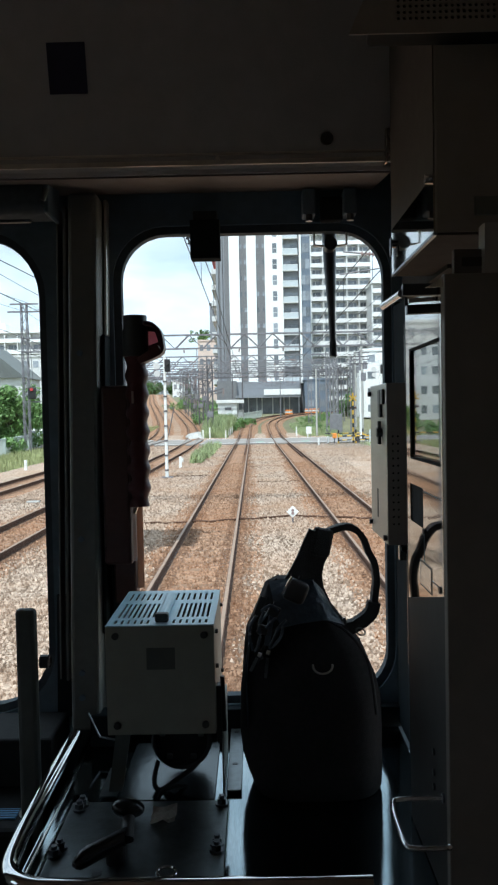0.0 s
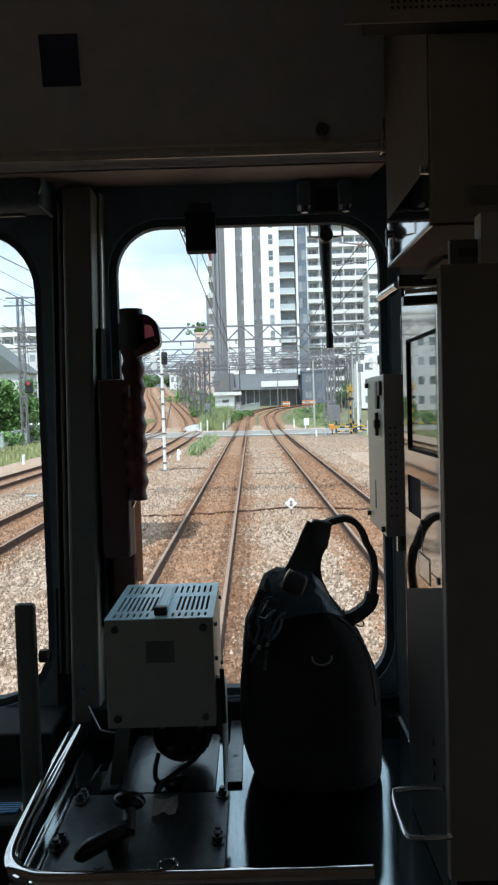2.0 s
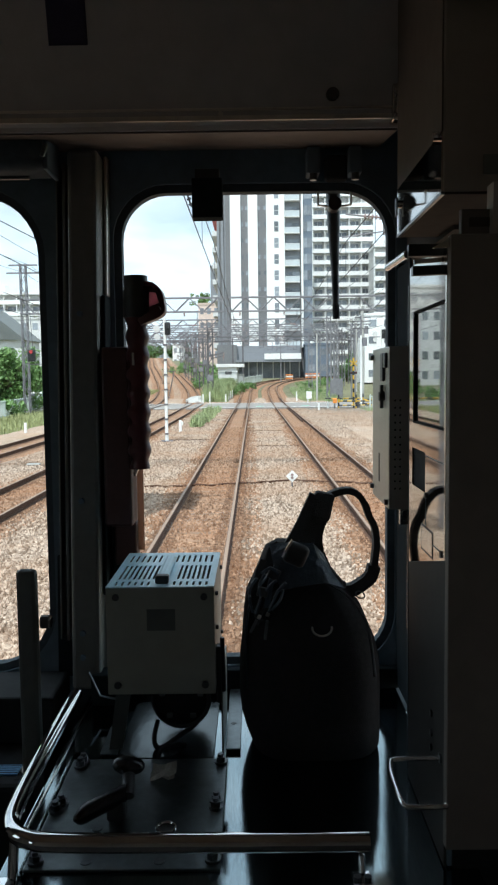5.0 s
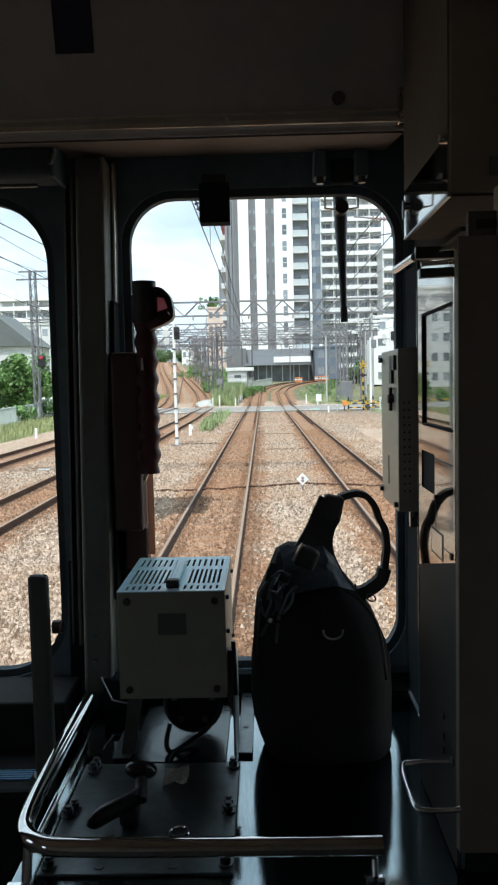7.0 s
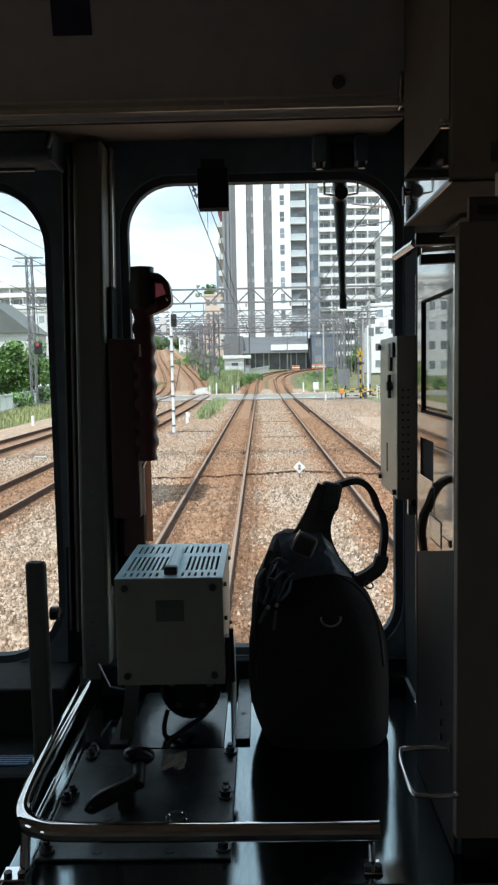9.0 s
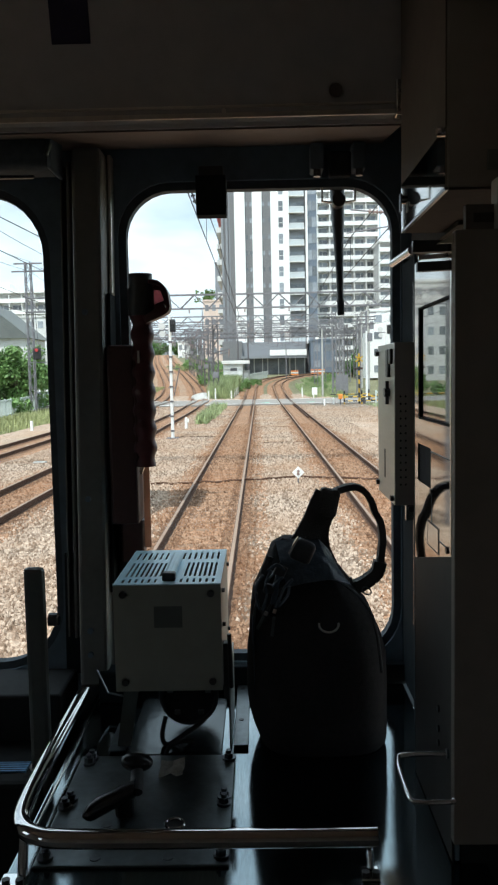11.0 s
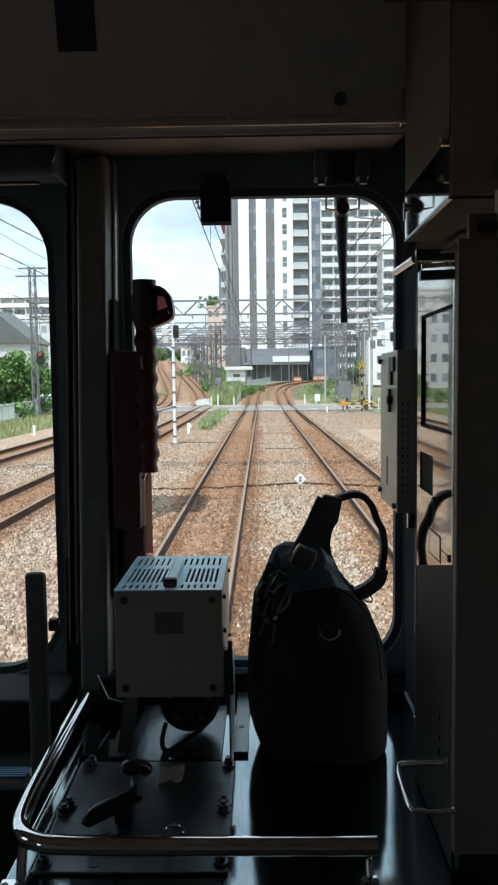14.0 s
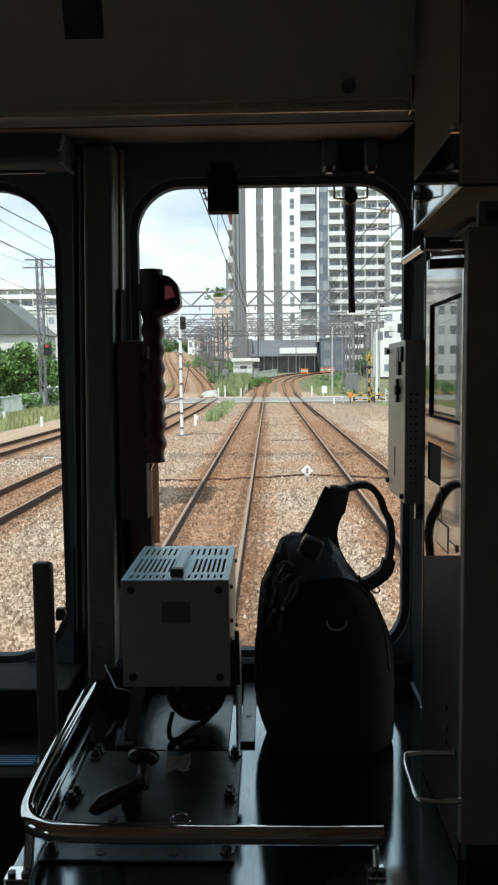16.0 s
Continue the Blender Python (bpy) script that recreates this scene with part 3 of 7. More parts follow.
def striped_barrier(x0, x1, y):
    """A low guard fence in yellow and black bands."""
    z = level(x0, y) - 0.26
    ob = thing("striped_barrier", (x0, y, z), "low yellow and black striped guard fence by the crossing", "barrier", "guard fences")
    n = int((x1 - x0) / 0.35)
    for i in range(n):
        a, b = x0 + (x1 - x0) * i / n, x0 + (x1 - x0) * (i + 1) / n
        part("rail_band", rod((a, y, z + 0.75), (b, y, z + 0.75), 0.06, 8), M_BLACKP if i % 2 else M_YELLOW, ob)
        part("rail_band", rod((a, y, z + 0.42), (b, y, z + 0.42), 0.05, 8), M_YELLOW if i % 2 else M_BLACKP, ob)
    for x in (x0 + 0.05, (x0 + x1) / 2, x1 - 0.05):
        for i in range(4):
            part("post_band", rod((x, y, z + 0.32 * i), (x, y, z + 0.32 * (i + 1)), 0.07, 8), M_BLACKP if i % 2 else M_YELLOW, ob)
    return ob


striped_barrier(6.95, 9.9, 65.0)
striped_barrier(9.4, 12.6, 68.2)
wl_ = thing("warning_light", (6.7, 65.2, -0.26), "orange warning box on a short post", "warning light")
part("post", rod((6.7, 65.2, -0.26), (6.7, 65.2, 0.35), 0.05), M_GALV_D, wl_)
part("box", box(6.53, 6.87, 65.0, 65.3, 0.33, 0.72, bevel=0.04), M_ORANGE, wl_, "orange box")
nb = thing("notice_board", (5.64, 80.3, -0.26), "small white notice board on two short legs", "notice board")
for dx in (-0.18, 0.18):
    part("leg", rod((5.64 + dx, 80.3, -0.26), (5.64 + dx, 80.3, 0.35), 0.03), M_GALV, nb)
part("board", box(5.37, 5.91, 80.24, 80.28, 0.32, 1.05, bevel=0.01), M_WHITE, nb, "blank white board")
crossing_gate(-12.6, 64.0, -1)
far_gate_z = level(0, 158)
for gx0, gy0 in ((6.2, 152.0), (10.4, 158.5), (11.9, 159.2)):
    ob = thing("barrier_box", (gx0, gy0, level(gx0, gy0) - 0.26), "orange and white barrier beside the far crossing", "barrier", "barriers")
    z = level(gx0, gy0) - 0.26
    for i in range(3):
        part("board", box(gx0, gx0 + 1.4, gy0, gy0 + 0.06, z + 0.25 + 0.32 * i, z + 0.45 + 0.32 * i), M_ORANGE if i != 1 else M_WHITE, ob)
    for dx in (0.1, 1.3):
        part("leg", rod((gx0 + dx, gy0 + 0.03, z), (gx0 + dx, gy0 + 0.03, z + 1.15), 0.03), M_WHITE, ob)


# ---- line-side signs and posts ----
def marker(x, y, h=0.5, w=0.13, label="short white concrete marker post beside the track"):
    z = level(x, y) - 0.2
    solid("marker_post", box(x - w / 2, x + w / 2, y - w / 2, y + w / 2, z, z + h, bevel=0.02), M_WHITE, label, "marker post", group="marker posts")


for mx, my, mh in ((-3.66, 39.3, 0.62), (-4.6, 88, 1.3), (-4.55, 82.5, 1.2), (-4.0, 44, 0.3), (5.2, 63, 0.6), (6.2, 66, 0.65), (5.6, 81.5, 1.0), (-2.9, 83, 0.9), (-2.7, 86.5, 0.9), (-2.6, 90, 0.9), (-2.5, 94, 0.9),
                    (-11.6, 40, 0.55), (4.6, 84, 0.7), (-15.2, 45, 0.6), (-5.2, 81.6, 1.0), (4.9, 90, 0.8)):
    marker(mx, my, mh)
sg = thing("diamond_sign", (0.91, 18.9, -0.15), "small white diamond sign with dark mark on short post", "sign")
part("post", rod((0.91, 18.9, -0.2), (0.91, 18.9, 0.1), 0.02), M_GALV_D, sg)
bm = box(-0.105, 0.105, -0.008, 0.008, -0.105, 0.105, bevel=0.006)
bm.transform(pose(0.91, 18.88, 0.12, 0, 45, 0))
part("board", bm, M_WHITE, sg, "white board")
for mz in (0.085, 0.155):
    part("mark", rod((0.91, 18.860, mz), (0.91, 18.868, mz), 0.034, 14), M_INSUL, sg, "brown dot")
for bx0, by0 in ((-6.9, 24.5), (-8.9, 30.5)):
    solid("track_unit", box(bx0 - 0.2, bx0 + 0.2, by0 - 0.12, by0 + 0.12, -0.15, -0.09, bevel=0.02), M_CONCRETE, "flat pale signalling unit fixed between the rails", "track unit", group="track units")


def signal_mast(x, y, h):
    z = level(x, y) - 0.2
    ob = thing("signal_mast", (x, y, z), "white painted round signal mast on the ballast", "signal mast", "signal masts")
    part("base", box(x - 0.25, x + 0.25, y - 0.25, y + 0.25, z - 0.05, z + 0.10, bevel=0.02), M_GALV_D, ob, "dark steel footing")
    part("pole", rod((x, y, z), (x, y, z + h), 0.07, 14, 0.055), M_WHITE, ob, smooth=True)
    part("step_frame", rod((x - 0.1, y, z + 3.0), (x + 0.36, y, z + 3.0), 0.02, 6), M_GALV_D, ob)
    part("step_frame", rod((x + 0.36, y, z + 3.0), (x + 0.10, y, z + 1.85), 0.02, 6), M_GALV_D, ob)
    for i in range(7):
        part("band", rod((x, y, z + 0.35 + i * 0.62), (x, y, z + 0.42 + i * 0.62), 0.085, 14), M_GALV_D, ob, "dark clamp")
    head = part("signal_head", box(x + 0.02, x + 0.26, y - 0.28, y - 0.08, z + h - 0.75, z + h - 0.22, bevel=0.04), M_BLACKP, ob, "black lamp housing")
    part("hood", rod((x + 0.14, y - 0.45, z + h - 0.4), (x + 0.14, y - 0.28, z + h - 0.4), 0.07, 12), M_BLACKP, head)
    for dx, dz, r in ((-0.34, -0.48, 0.15), (-0.32, -0.80, 0.13)):
        part("disc", rod((x + dx, y - 0.02, z + h + dz), (x + dx, y + 0.02, z + h + dz), r, 20), M_FACADE_L, ob, "round pale board")
    part("bracket", rod((x - 0.45, y, z + h - 0.64), (x, y, z + h - 0.64), 0.025), M_GALV, ob)
    for i in range(9):
        part("rung", rod((x - 0.16, y, z + 1.0 + 0.3 * i), (x + 0.16, y, z + 1.0 + 0.3 * i), 0.012, 6), M_GALV_D, ob)
    return ob


signal_mast(-3.67, 33.2, 5.25)
signal_mast(7.4, 46.0, 5.6)


# ---- catenary gantries ----
def lattice_mast(ob, x, y, z0, z1, w=0.42, mat=None):
    mat = mat or M_GALV
    for dx in (-w / 2, w / 2):
        for dy in (-w / 2, w / 2):
            part("mast_leg", box(x + dx - 0.038, x + dx + 0.038, y + dy - 0.038, y + dy + 0.038, z0, z1), mat, ob)
    n = max(3, int((z1 - z0) / 0.8))
    bm = bmesh.new()
    for i in range(n):
        za, zb = z0 + (z1 - z0) * i / n, z0 + (z1 - z0) * (i + 1) / n
        f = 1 if i % 2 else -1
        for dy in (-w / 2, w / 2):
            add_rod(bm, (x - f * w / 2, y + dy, za), (x + f * w / 2, y + dy, zb), 0.024, 4)
        for dx in (-w / 2, w / 2):
            add_rod(bm, (x + dx, y - f * w / 2, za), (x + dx, y + f * w / 2, zb), 0.024, 4)
    part("mast_lacing", bm, mat, ob)


def insulator_bm(p, q, r=0.06):
    bm = bmesh.new()
    p, q = Vector(p), Vector(q)
    add_rod(bm, p, q, r * 0.4, 8)
    for i in range(5):
        c = p.lerp(q, (i + 0.5) / 5)
        d = (q - p).normalized() * 0.02
        add_rod(bm, c - d, c + d, r, 10)
    return bm


def gantry(y, x0, x1, z, centres, depth=0.95, period=1.18, mat=None, dense=True):
    mat = mat or M_GALV
    g0 = level(x0, y) - 0.2
    ob = thing("catenary_gantry", (x0, y, g0), "grey galvanised lattice gantry spanning the tracks", "catenary gantry", "catenary gantries")
    w = 0.5
    for dy in (-w / 2, w / 2):
        for dz in (0, depth):
            part("chord", box(x0, x1, y + dy - 0.045, y + dy + 0.045, z - dz - 0.045, z - dz + 0.045), mat, ob)
    n = int((x1 - x0) / period * 2)
    step = (x1 - x0) / n
    up = finish(rod((0, 0, 0), (step, 0, depth), 0.035, 6), "brace", mat)
    dn = finish(rod((0, 0, depth), (step, 0, 0), 0.035, 6), "brace", mat)
    for i in range(n):
        for dy in (-w / 2, w / 2):
            piece("brace", up if i % 2 else dn, (x0 + i * step, y + dy, z - depth), ob)
    if dense:
        bm = bmesh.new()
        for i in range(n):
            add_rod(bm, (x0 + i * step, y - w / 2, z), (x0 + (i + 1) * step, y + w / 2, z), 0.02, 4)
            add_rod(bm, (x0 + i * step, y + w / 2, z - depth), (x0 + (i + 1) * step, y - w / 2, z - depth), 0.02, 4)
        part("top_lacing", bm, mat, ob)
    for x in (x0 + 0.25, x1 - 0.25):
        lattice_mast(ob, x, y, level(x, y) - 0.3, z + 0.25, mat=mat)
    for c in centres:
        zc = z - depth
        d = -0.8 if -2 < c < 0 else 1.0
        part("drop_arm", rod((c + d, y, zc), (c + d, y, zc - 1.5), 0.03, 8), mat, ob)
        part("insulator", insulator_bm((c + 0.95 * d, y, zc - 1.05), (c + 0.45 * d, y, zc - 1.0)), M_INSUL, ob, "brown ribbed insulator")
        part("cantilever", rod((c + 0.45 * d, y, zc - 1.0), (c, y, zc - 0.95), 0.022, 8), mat, ob)
        part("steady_arm", rod((c + d, y, zc - 1.4), (c - 0.1 * d, y, zc - 1.55), 0.018, 8), mat, ob)
        part("messenger_insulator", insulator_bm((c, y, zc - 0.02), (c, y, zc - 0.34), 0.07), M_INSUL, ob, "brown ribbed insulator")
    return ob


OURS = [-0.98, 2.46]
fi = thing("wire_insulator", (-1.6, 21.0, 7.0), "dark ribbed insulator at the overhead wire", "insulator")
part("insulator", insulator_bm((-1.78, 21.0, 7.62), (-1.55, 21.0, 6.95), 0.06), M_WIRE, fi)
ALL4 = [-9.2, -5.3, -0.98, 2.46]
gantry(21.0, -17.6, 11.5, 8.72, [-9.2, -5.3, 2.46], depth=1.06, period=2.15, dense=False)
gantry(62.0, -18.0, 11.5, 8.72, ALL4, depth=1.06, period=2.15)
gantry(85.5, -15.0, 8.4, 8.75, [-10.2, -6.3, -0.98, 2.46], depth=0.85, period=1.8)
gantry(95.0, -15.6, 10.2, 8.8, [-11, -7.2, -0.7, 2.8], depth=0.8, period=1.7, dense=False)
gantry(112.0, -17.0, 12.6, 9.0, [-12.6, -9, 0.5, 3.9], depth=0.8, period=1.7, mat=M_GALV_D, dense=False)
gantry(129.5, -19.0, 16.0, 9.3, [-14.6, -11, 2.2, 5.6], depth=0.8, period=1.7, mat=M_GALV_D, dense=False)
gantry(104.0, -16.0, 11.0, 8.85, [-12, -8, -0.3, 3.1], depth=0.85, period=1.8)
gantry(121.0, -18.0, 14.0, 9.15, [-13.5, -9.8, 1.2, 4.6], depth=0.8, period=1.7, dense=False)
gantry(138.0, -21.0, 18.0, 9.55, [-16, -12.3, 3.2, 6.6], depth=0.8, period=1.7, mat=M_GALV_D, dense=False)
gantry(170.0, -28.0, -12.0, 10.6, [-21, -17.3], dense=False)
gantry(205.0, -34.0, -16.0, 12.4, [-26, -22.3], dense=False)
gantry(245.0, -40.0, -20.0, 14.2, [-31, -27.5], mat=M_GALV_D, dense=False)
gantry(290.0, -48.0, -24.0, 16.6, [-37, -33], mat=M_GALV_D, dense=False)


def pole(x, y, h, r, mat, label, cross=0):
    z = level(x, y) - 0.26
    ob = thing("utility_pole", (x, y, z), label, "utility pole", "utility poles")
    part("shaft", rod((x, y, z), (x, y, z + h), r, 12, r * 0.75), mat, ob, smooth=True)
    for i in range(cross):
        zc = z + h - 0.5 - 0.7 * i
        arm = part("crossarm", box(x - 0.85, x + 0.85, y - 0.05, y + 0.05, zc - 0.05, zc + 0.05), M_GALV_D, ob)
        for dx in (-0.75, -0.3, 0.3, 0.75):
            part("insulator", rod((x + dx, y, zc + 0.05), (x + dx, y, zc + 0.25), 0.045, 8), M_WHITE, arm, "white porcelain insulator")
    if cross:
        part("transformer", rod((x + 0.35, y, z + h - 2.9), (x + 0.35, y, z + h - 2.1), 0.25, 14), M_GALV, ob, "grey drum transformer")
    return ob


lp_ = pole(6.76, 84, 7.2, 0.11, M_CONCRETE, "slim pale steel lamp pole beside the crossing")
part("lamp_arm", rod((6.2, 84, 6.2), (7.35, 84, 6.2), 0.04, 8), M_GALV, lp_)
part("lamp", box(6.05, 6.4, 83.85, 84.15, 6.05, 6.25, bevel=0.03), M_WHITE, lp_, "pale lamp head")
pole(12.4, 67.5, 9.5, 0.17, M_CONCRETE, "pale concrete utility pole with crossarms", 3)
pole(11.6, 84, 10.0, 0.17, M_CONCRETE, "pale concrete utility pole with crossarms", 3)
pole(13.5, 104, 10.0, 0.17, M_CONCRETE, "pale concrete utility pole with crossarms", 2)
pole(16.5, 130, 10.0, 0.17, M_CONCRETE, "pale concrete utility pole with crossarms", 2)
pole(-3.0, 118, 7.5, 0.12, M_GALV_D, "dark steel line-side pole")
pole(-1.6, 126, 8.0, 0.12, M_GALV_D, "dark steel line-side pole")
pole(-5.8, 101, 7.0, 0.1, M_GALV_D, "dark steel line-side pole")
pole(-7.4, 124, 8.0, 0.12, M_GALV, "grey steel line-side pole")
pole(10.2, 75, 6.6, 0.11, M_WHITE, "pale painted steel pole beside the crossing")
pole(5.0, 143, 7.0, 0.1, M_GALV, "grey steel line-side pole")
for lx, ly, lh in ((-4.65, 86, 8.6), (-6.2, 104, 8.2), (-7.4, 112.5, 8.0), (-9.2, 126, 8.0), (-11.0, 138, 8.0), (-12.8, 150, 8.2), (-16.2, 180, 8.5), (-5.1, 96, 8.0), (-8.3, 119, 8.0), (-10.0, 132, 8.2), (-12.0, 144, 8.2), (7.8, 108, 8.0), (9.6, 116, 8.0), (-2.95, 13.3, 9.0), (11.6, 92, 8.2), (14.4, 112, 8.4)):
    ob = thing("lattice_mast", (lx, ly, level(lx, ly) - 0.3), "grey lattice steel mast carrying wires", "lattice mast", "lattice masts")
    branch = lx < -4
    tone = M_GALV_D if branch else M_GALV
    lattice_mast(ob, lx, ly, level(lx, ly) - 0.3, level(lx, ly) + lh, 0.55 if branch else 0.45, tone)
    if branch:
        zt = level(lx, ly)
        for k, zf in enumerate((0.42, 0.55, 0.68)):
            za, side = zt + zf * lh, 1 if k % 2 else -1
            arm = part("bracket", rod((lx, ly, za), (lx + side * 1.5, ly, za + 0.35), 0.05, 6), M_GALV_D, ob, "tubular wire bracket")
            part("insulator", insulator_bm((lx + side * 1.5, ly, za + 0.35), (lx + side * 1.5, ly, za - 0.25), 0.10), M_INSUL, arm, "brown ribbed insulator")
        part("switch_box", box(lx - 0.32, lx + 0.32, ly - 0.55, ly - 0.28, zt + (0.16 + 0.07 * (int(ly) % 5)) * lh, zt + (0.16 + 0.07 * (int(ly) % 5)) * lh + 0.6, bevel=0.03), M_GALV, ob, "small equipment box")
    part("crossarm", box(lx - 0.9, lx + 0.9, ly - 0.05, ly + 0.05, level(lx, ly) + lh - 0.5, level(lx, ly) + lh - 0.4), M_GALV, ob)
ob = thing("mast_extension", (-17.75, 62.0, 8.97), "grey lattice extension on top of a gantry mast", "lattice mast")
lattice_mast(ob, -17.75, 62.0, 8.97, 11.5, 0.42)
for az, al in ((11.4, 1.1), (10.8, 1.3)):
    arm = part("crossarm", box(-17.75 - al, -17.75 + al, 61.95, 62.05, az - 0.06, az + 0.06), M_GALV, ob)
    for dx in (-0.8, 0.5):
        part("insulator", rod((-17.75 + dx, 62.0, az + 0.06), (-17.75 + dx, 62.0, az + 0.3), 0.05, 8), M_WHITE, arm, "white porcelain insulator")
# red signal on the lattice mast in the left window
sm = thing("colour_light_signal", (-17.0, 61.0, 4.0), "black signal head with a red lamp on a lattice mast", "signal")
part("housing", box(-17.3, -16.7, 60.8, 61.05, 3.95, 4.85, bevel=0.06), M_BLACKP, sm)
part("lamp", rod((-17.0, 60.72, 4.68), (-17.0, 60.8, 4.68), 0.13, 16), M_RED, sm, "red lamp")
part("clamp", box(-17.6, -17.0, 61.05, 61.2, 4.3, 4.4), M_GALV, sm)
part("clamp", box(-17.6, -16.0, 61.05, 61.15, 3.7, 3.78), M_GALV, sm)
# switch gear on the lattice mast, out of view; platform sized for its ground shadow
sg_ = thing("mast_switchgear", (-2.95, 13.3, 7.2), "grey switch gear on a mast, its platform casting a ground shadow", "switch gear")
part("platform", box(-3.7, -2.3, 12.2, 14.5, 7.1, 7.2), M_GALV_D, sg_)
for dy in (-0.5, 0.0, 0.5):
    part("insulator", insulator_bm((-2.65, 13.3 + dy, 7.2), (-2.65, 13.3 + dy, 7.7), 0.09), M_INSUL, sg_, "brown ribbed insulator")
part("switch_box", box(-3.5, -2.95, 12.7, 13.9, 7.2, 7.75, bevel=0.03), M_GALV, sg_)


# ---- wires ----
def wire(name, pts, r, label, sag=0.0):
    bm = bmesh.new()
    out = []
    for a, b in zip(pts, pts[1:]):
        a, b = Vector(a), Vector(b)
        for i in range(8):
            t = i / 8
            p = a.lerp(b, t)
            p.z -= sag * 4 * t * (1 - t)
            out.append(p)
    out.append(Vector(pts[-1]))
    add_sweep(bm, out, disc(r, 6))
    return solid(name, bm, M_WIRE, label, "wire", group="overhead wires")


gys = [-14, 21, 62, 85.5, 104, 121, 138]
gzs = [6.0, 6.0, 6.0, 6.2, 6.6, 7.1, 7.5]
for off in OURS:
    line_x = [off, off, off, off, off + 0.7, off + 2.2, off + 4.2]
    wire("messenger_wire", [(x, y, z) for x, y, z in zip(line_x, gys, gzs)], 0.011, "dark messenger wire of the overhead line", 0.35)
    wire("contact_wire", [(x, y, z - 0.85) for x, y, z in zip(line_x, gys, gzs)], 0.010, "dark contact wire over the track")
    for y in range(1, 62, 5):
        f_ = (y + 14) / 35 if y < 21 else (y - 21) / 41
        zz = 6.0 - 0.35 * 4 * f_ * (1 - f_)
        solid("dropper", rod((off, y, 5.15), (off, y, zz), 0.006, 5), M_WIRE, "thin dropper between the overhead wires", "wire", group="droppers")
for off in (-9.2, -5.3):
    lx = [off, off, off - 0.1, off - 1.0, off - 2.7, off - 4.4, off - 7]
    wire("messenger_wire", [(x, y, z) for x, y, z in zip(lx, gys, gzs)], 0.011, "dark messenger wire of the overhead line", 0.35)
    wire("contact_wire", [(x, y, z - 0.85) for x, y, z in zip(lx, gys, gzs)], 0.010, "dark contact wire over the track")
for fx, fz in ((-17.2, 11.4), (-17.6, 10.8), (-12.0, 9.9), (7.0, 9.2), (11.3, 9.6)):
    wire("feeder_wire", [(fx, y, fz + (0.0 if y < 80 else 0.02 * (y - 80))) for y in gys], 0.014, "dark feeder cable carried by the gantries", 0.5)
for x0, x1 in ((9.4, 11.6), (9.0, 11.2), (9.8, 12.0)):
    wire("street_wire", [(x0 - 1.2, 40, 9.3), (x0, 66, 9.1), (x1, 84, 9.8), (x1 + 1.9, 104, 10.6), (x1 + 5, 130, 11.4)], 0.012, "black service cable between utility poles", 0.5)
wire("guy_wire", [(-16.2, 58.5, 4.6), (-17.3, 61.4, 10.2)], 0.02, "pale guy wire of a lattice mast")


# ---- plants ----
def leaf_cloud(centres, n, size, squash=1.0):
    """Many small leaves about clump centres (x, y, z, r)."""
    c = np.array(centres, float)
    pick = rng.integers(0, len(c), n)
    d = rng.normal(size=(n, 3))
    d /= np.linalg.norm(d, axis=1)[:, None]
    rad = c[pick, 3:4] * rng.uniform(0.55, 1.08, (n, 1))
    p = c[pick, :3] + d * rad * np.array([1, 1, squash])
    u = rng.normal(size=(n, 3))
    u /= np.linalg.norm(u, axis=1)[:, None]
    w = np.cross(u, d + rng.normal(scale=0.5, size=(n, 3)))
    w /= np.linalg.norm(w, axis=1)[:, None] + 1e-6
    s = size * rng.uniform(0.5, 1.3, (n, 1))
    quad = np.stack([p - u * s, p + w * s * 0.55, p + u * s, p - w * s * 0.55], 1)
    return quad.reshape(-1, 3), np.arange(n * 4).reshape(-1, 4)


def leaf_mesh(name, data, mat):
    me = bpy.data.meshes.new(name)
    me.from_pydata(data[0].tolist(), [], data[1].tolist())
    me.materials.append(mat)
    return me


def tree(x, y, h, r, mat, label, n=7500, leaf=0.17, z=None):
    z = level(x, y) - 0.3 if z is None else z
    ob = thing("tree", (x, y, z), label, "tree", "line-side trees")
    bm = bmesh.new()
    top = z + h * 0.55
    add_rod(bm, (x, y, z), (x + 0.1, y, top), 0.16, 10, 0.09)
    tips = []
    for i in range(9):
        a = i * 2.4
        e = (x + math.cos(a) * r * 0.6, y + math.sin(a) * r * 0.6, z + h * (0.5 + 0.045 * i))
        add_rod(bm, (x + 0.05, y, z + h * (0.28 + 0.03 * i)), e, 0.06, 6, 0.02)
        tips.append(e)
    part("trunk", bm, M_BARK, ob, "grey-brown trunk and limbs")
    cl = [(px_ + rng.normal() * 0.3, py_ + rng.normal() * 0.3, pz_ + rng.normal() * 0.3, r * rng.uniform(0.26, 0.46)) for px_, py_, pz_ in tips]
    cl += [(x + rng.normal() * r * 0.55, y + rng.normal() * r * 0.55, z + h * rng.uniform(0.15, 0.95), r * rng.uniform(0.2, 0.42)) for _ in range(24)]
    crown = new("crown", leaf_mesh("crown", leaf_cloud(cl, n, leaf), mat))
    crown.parent = ob
    crown.matrix_parent_inverse = Matrix.Translation(ob.location).inverted()
    return ob


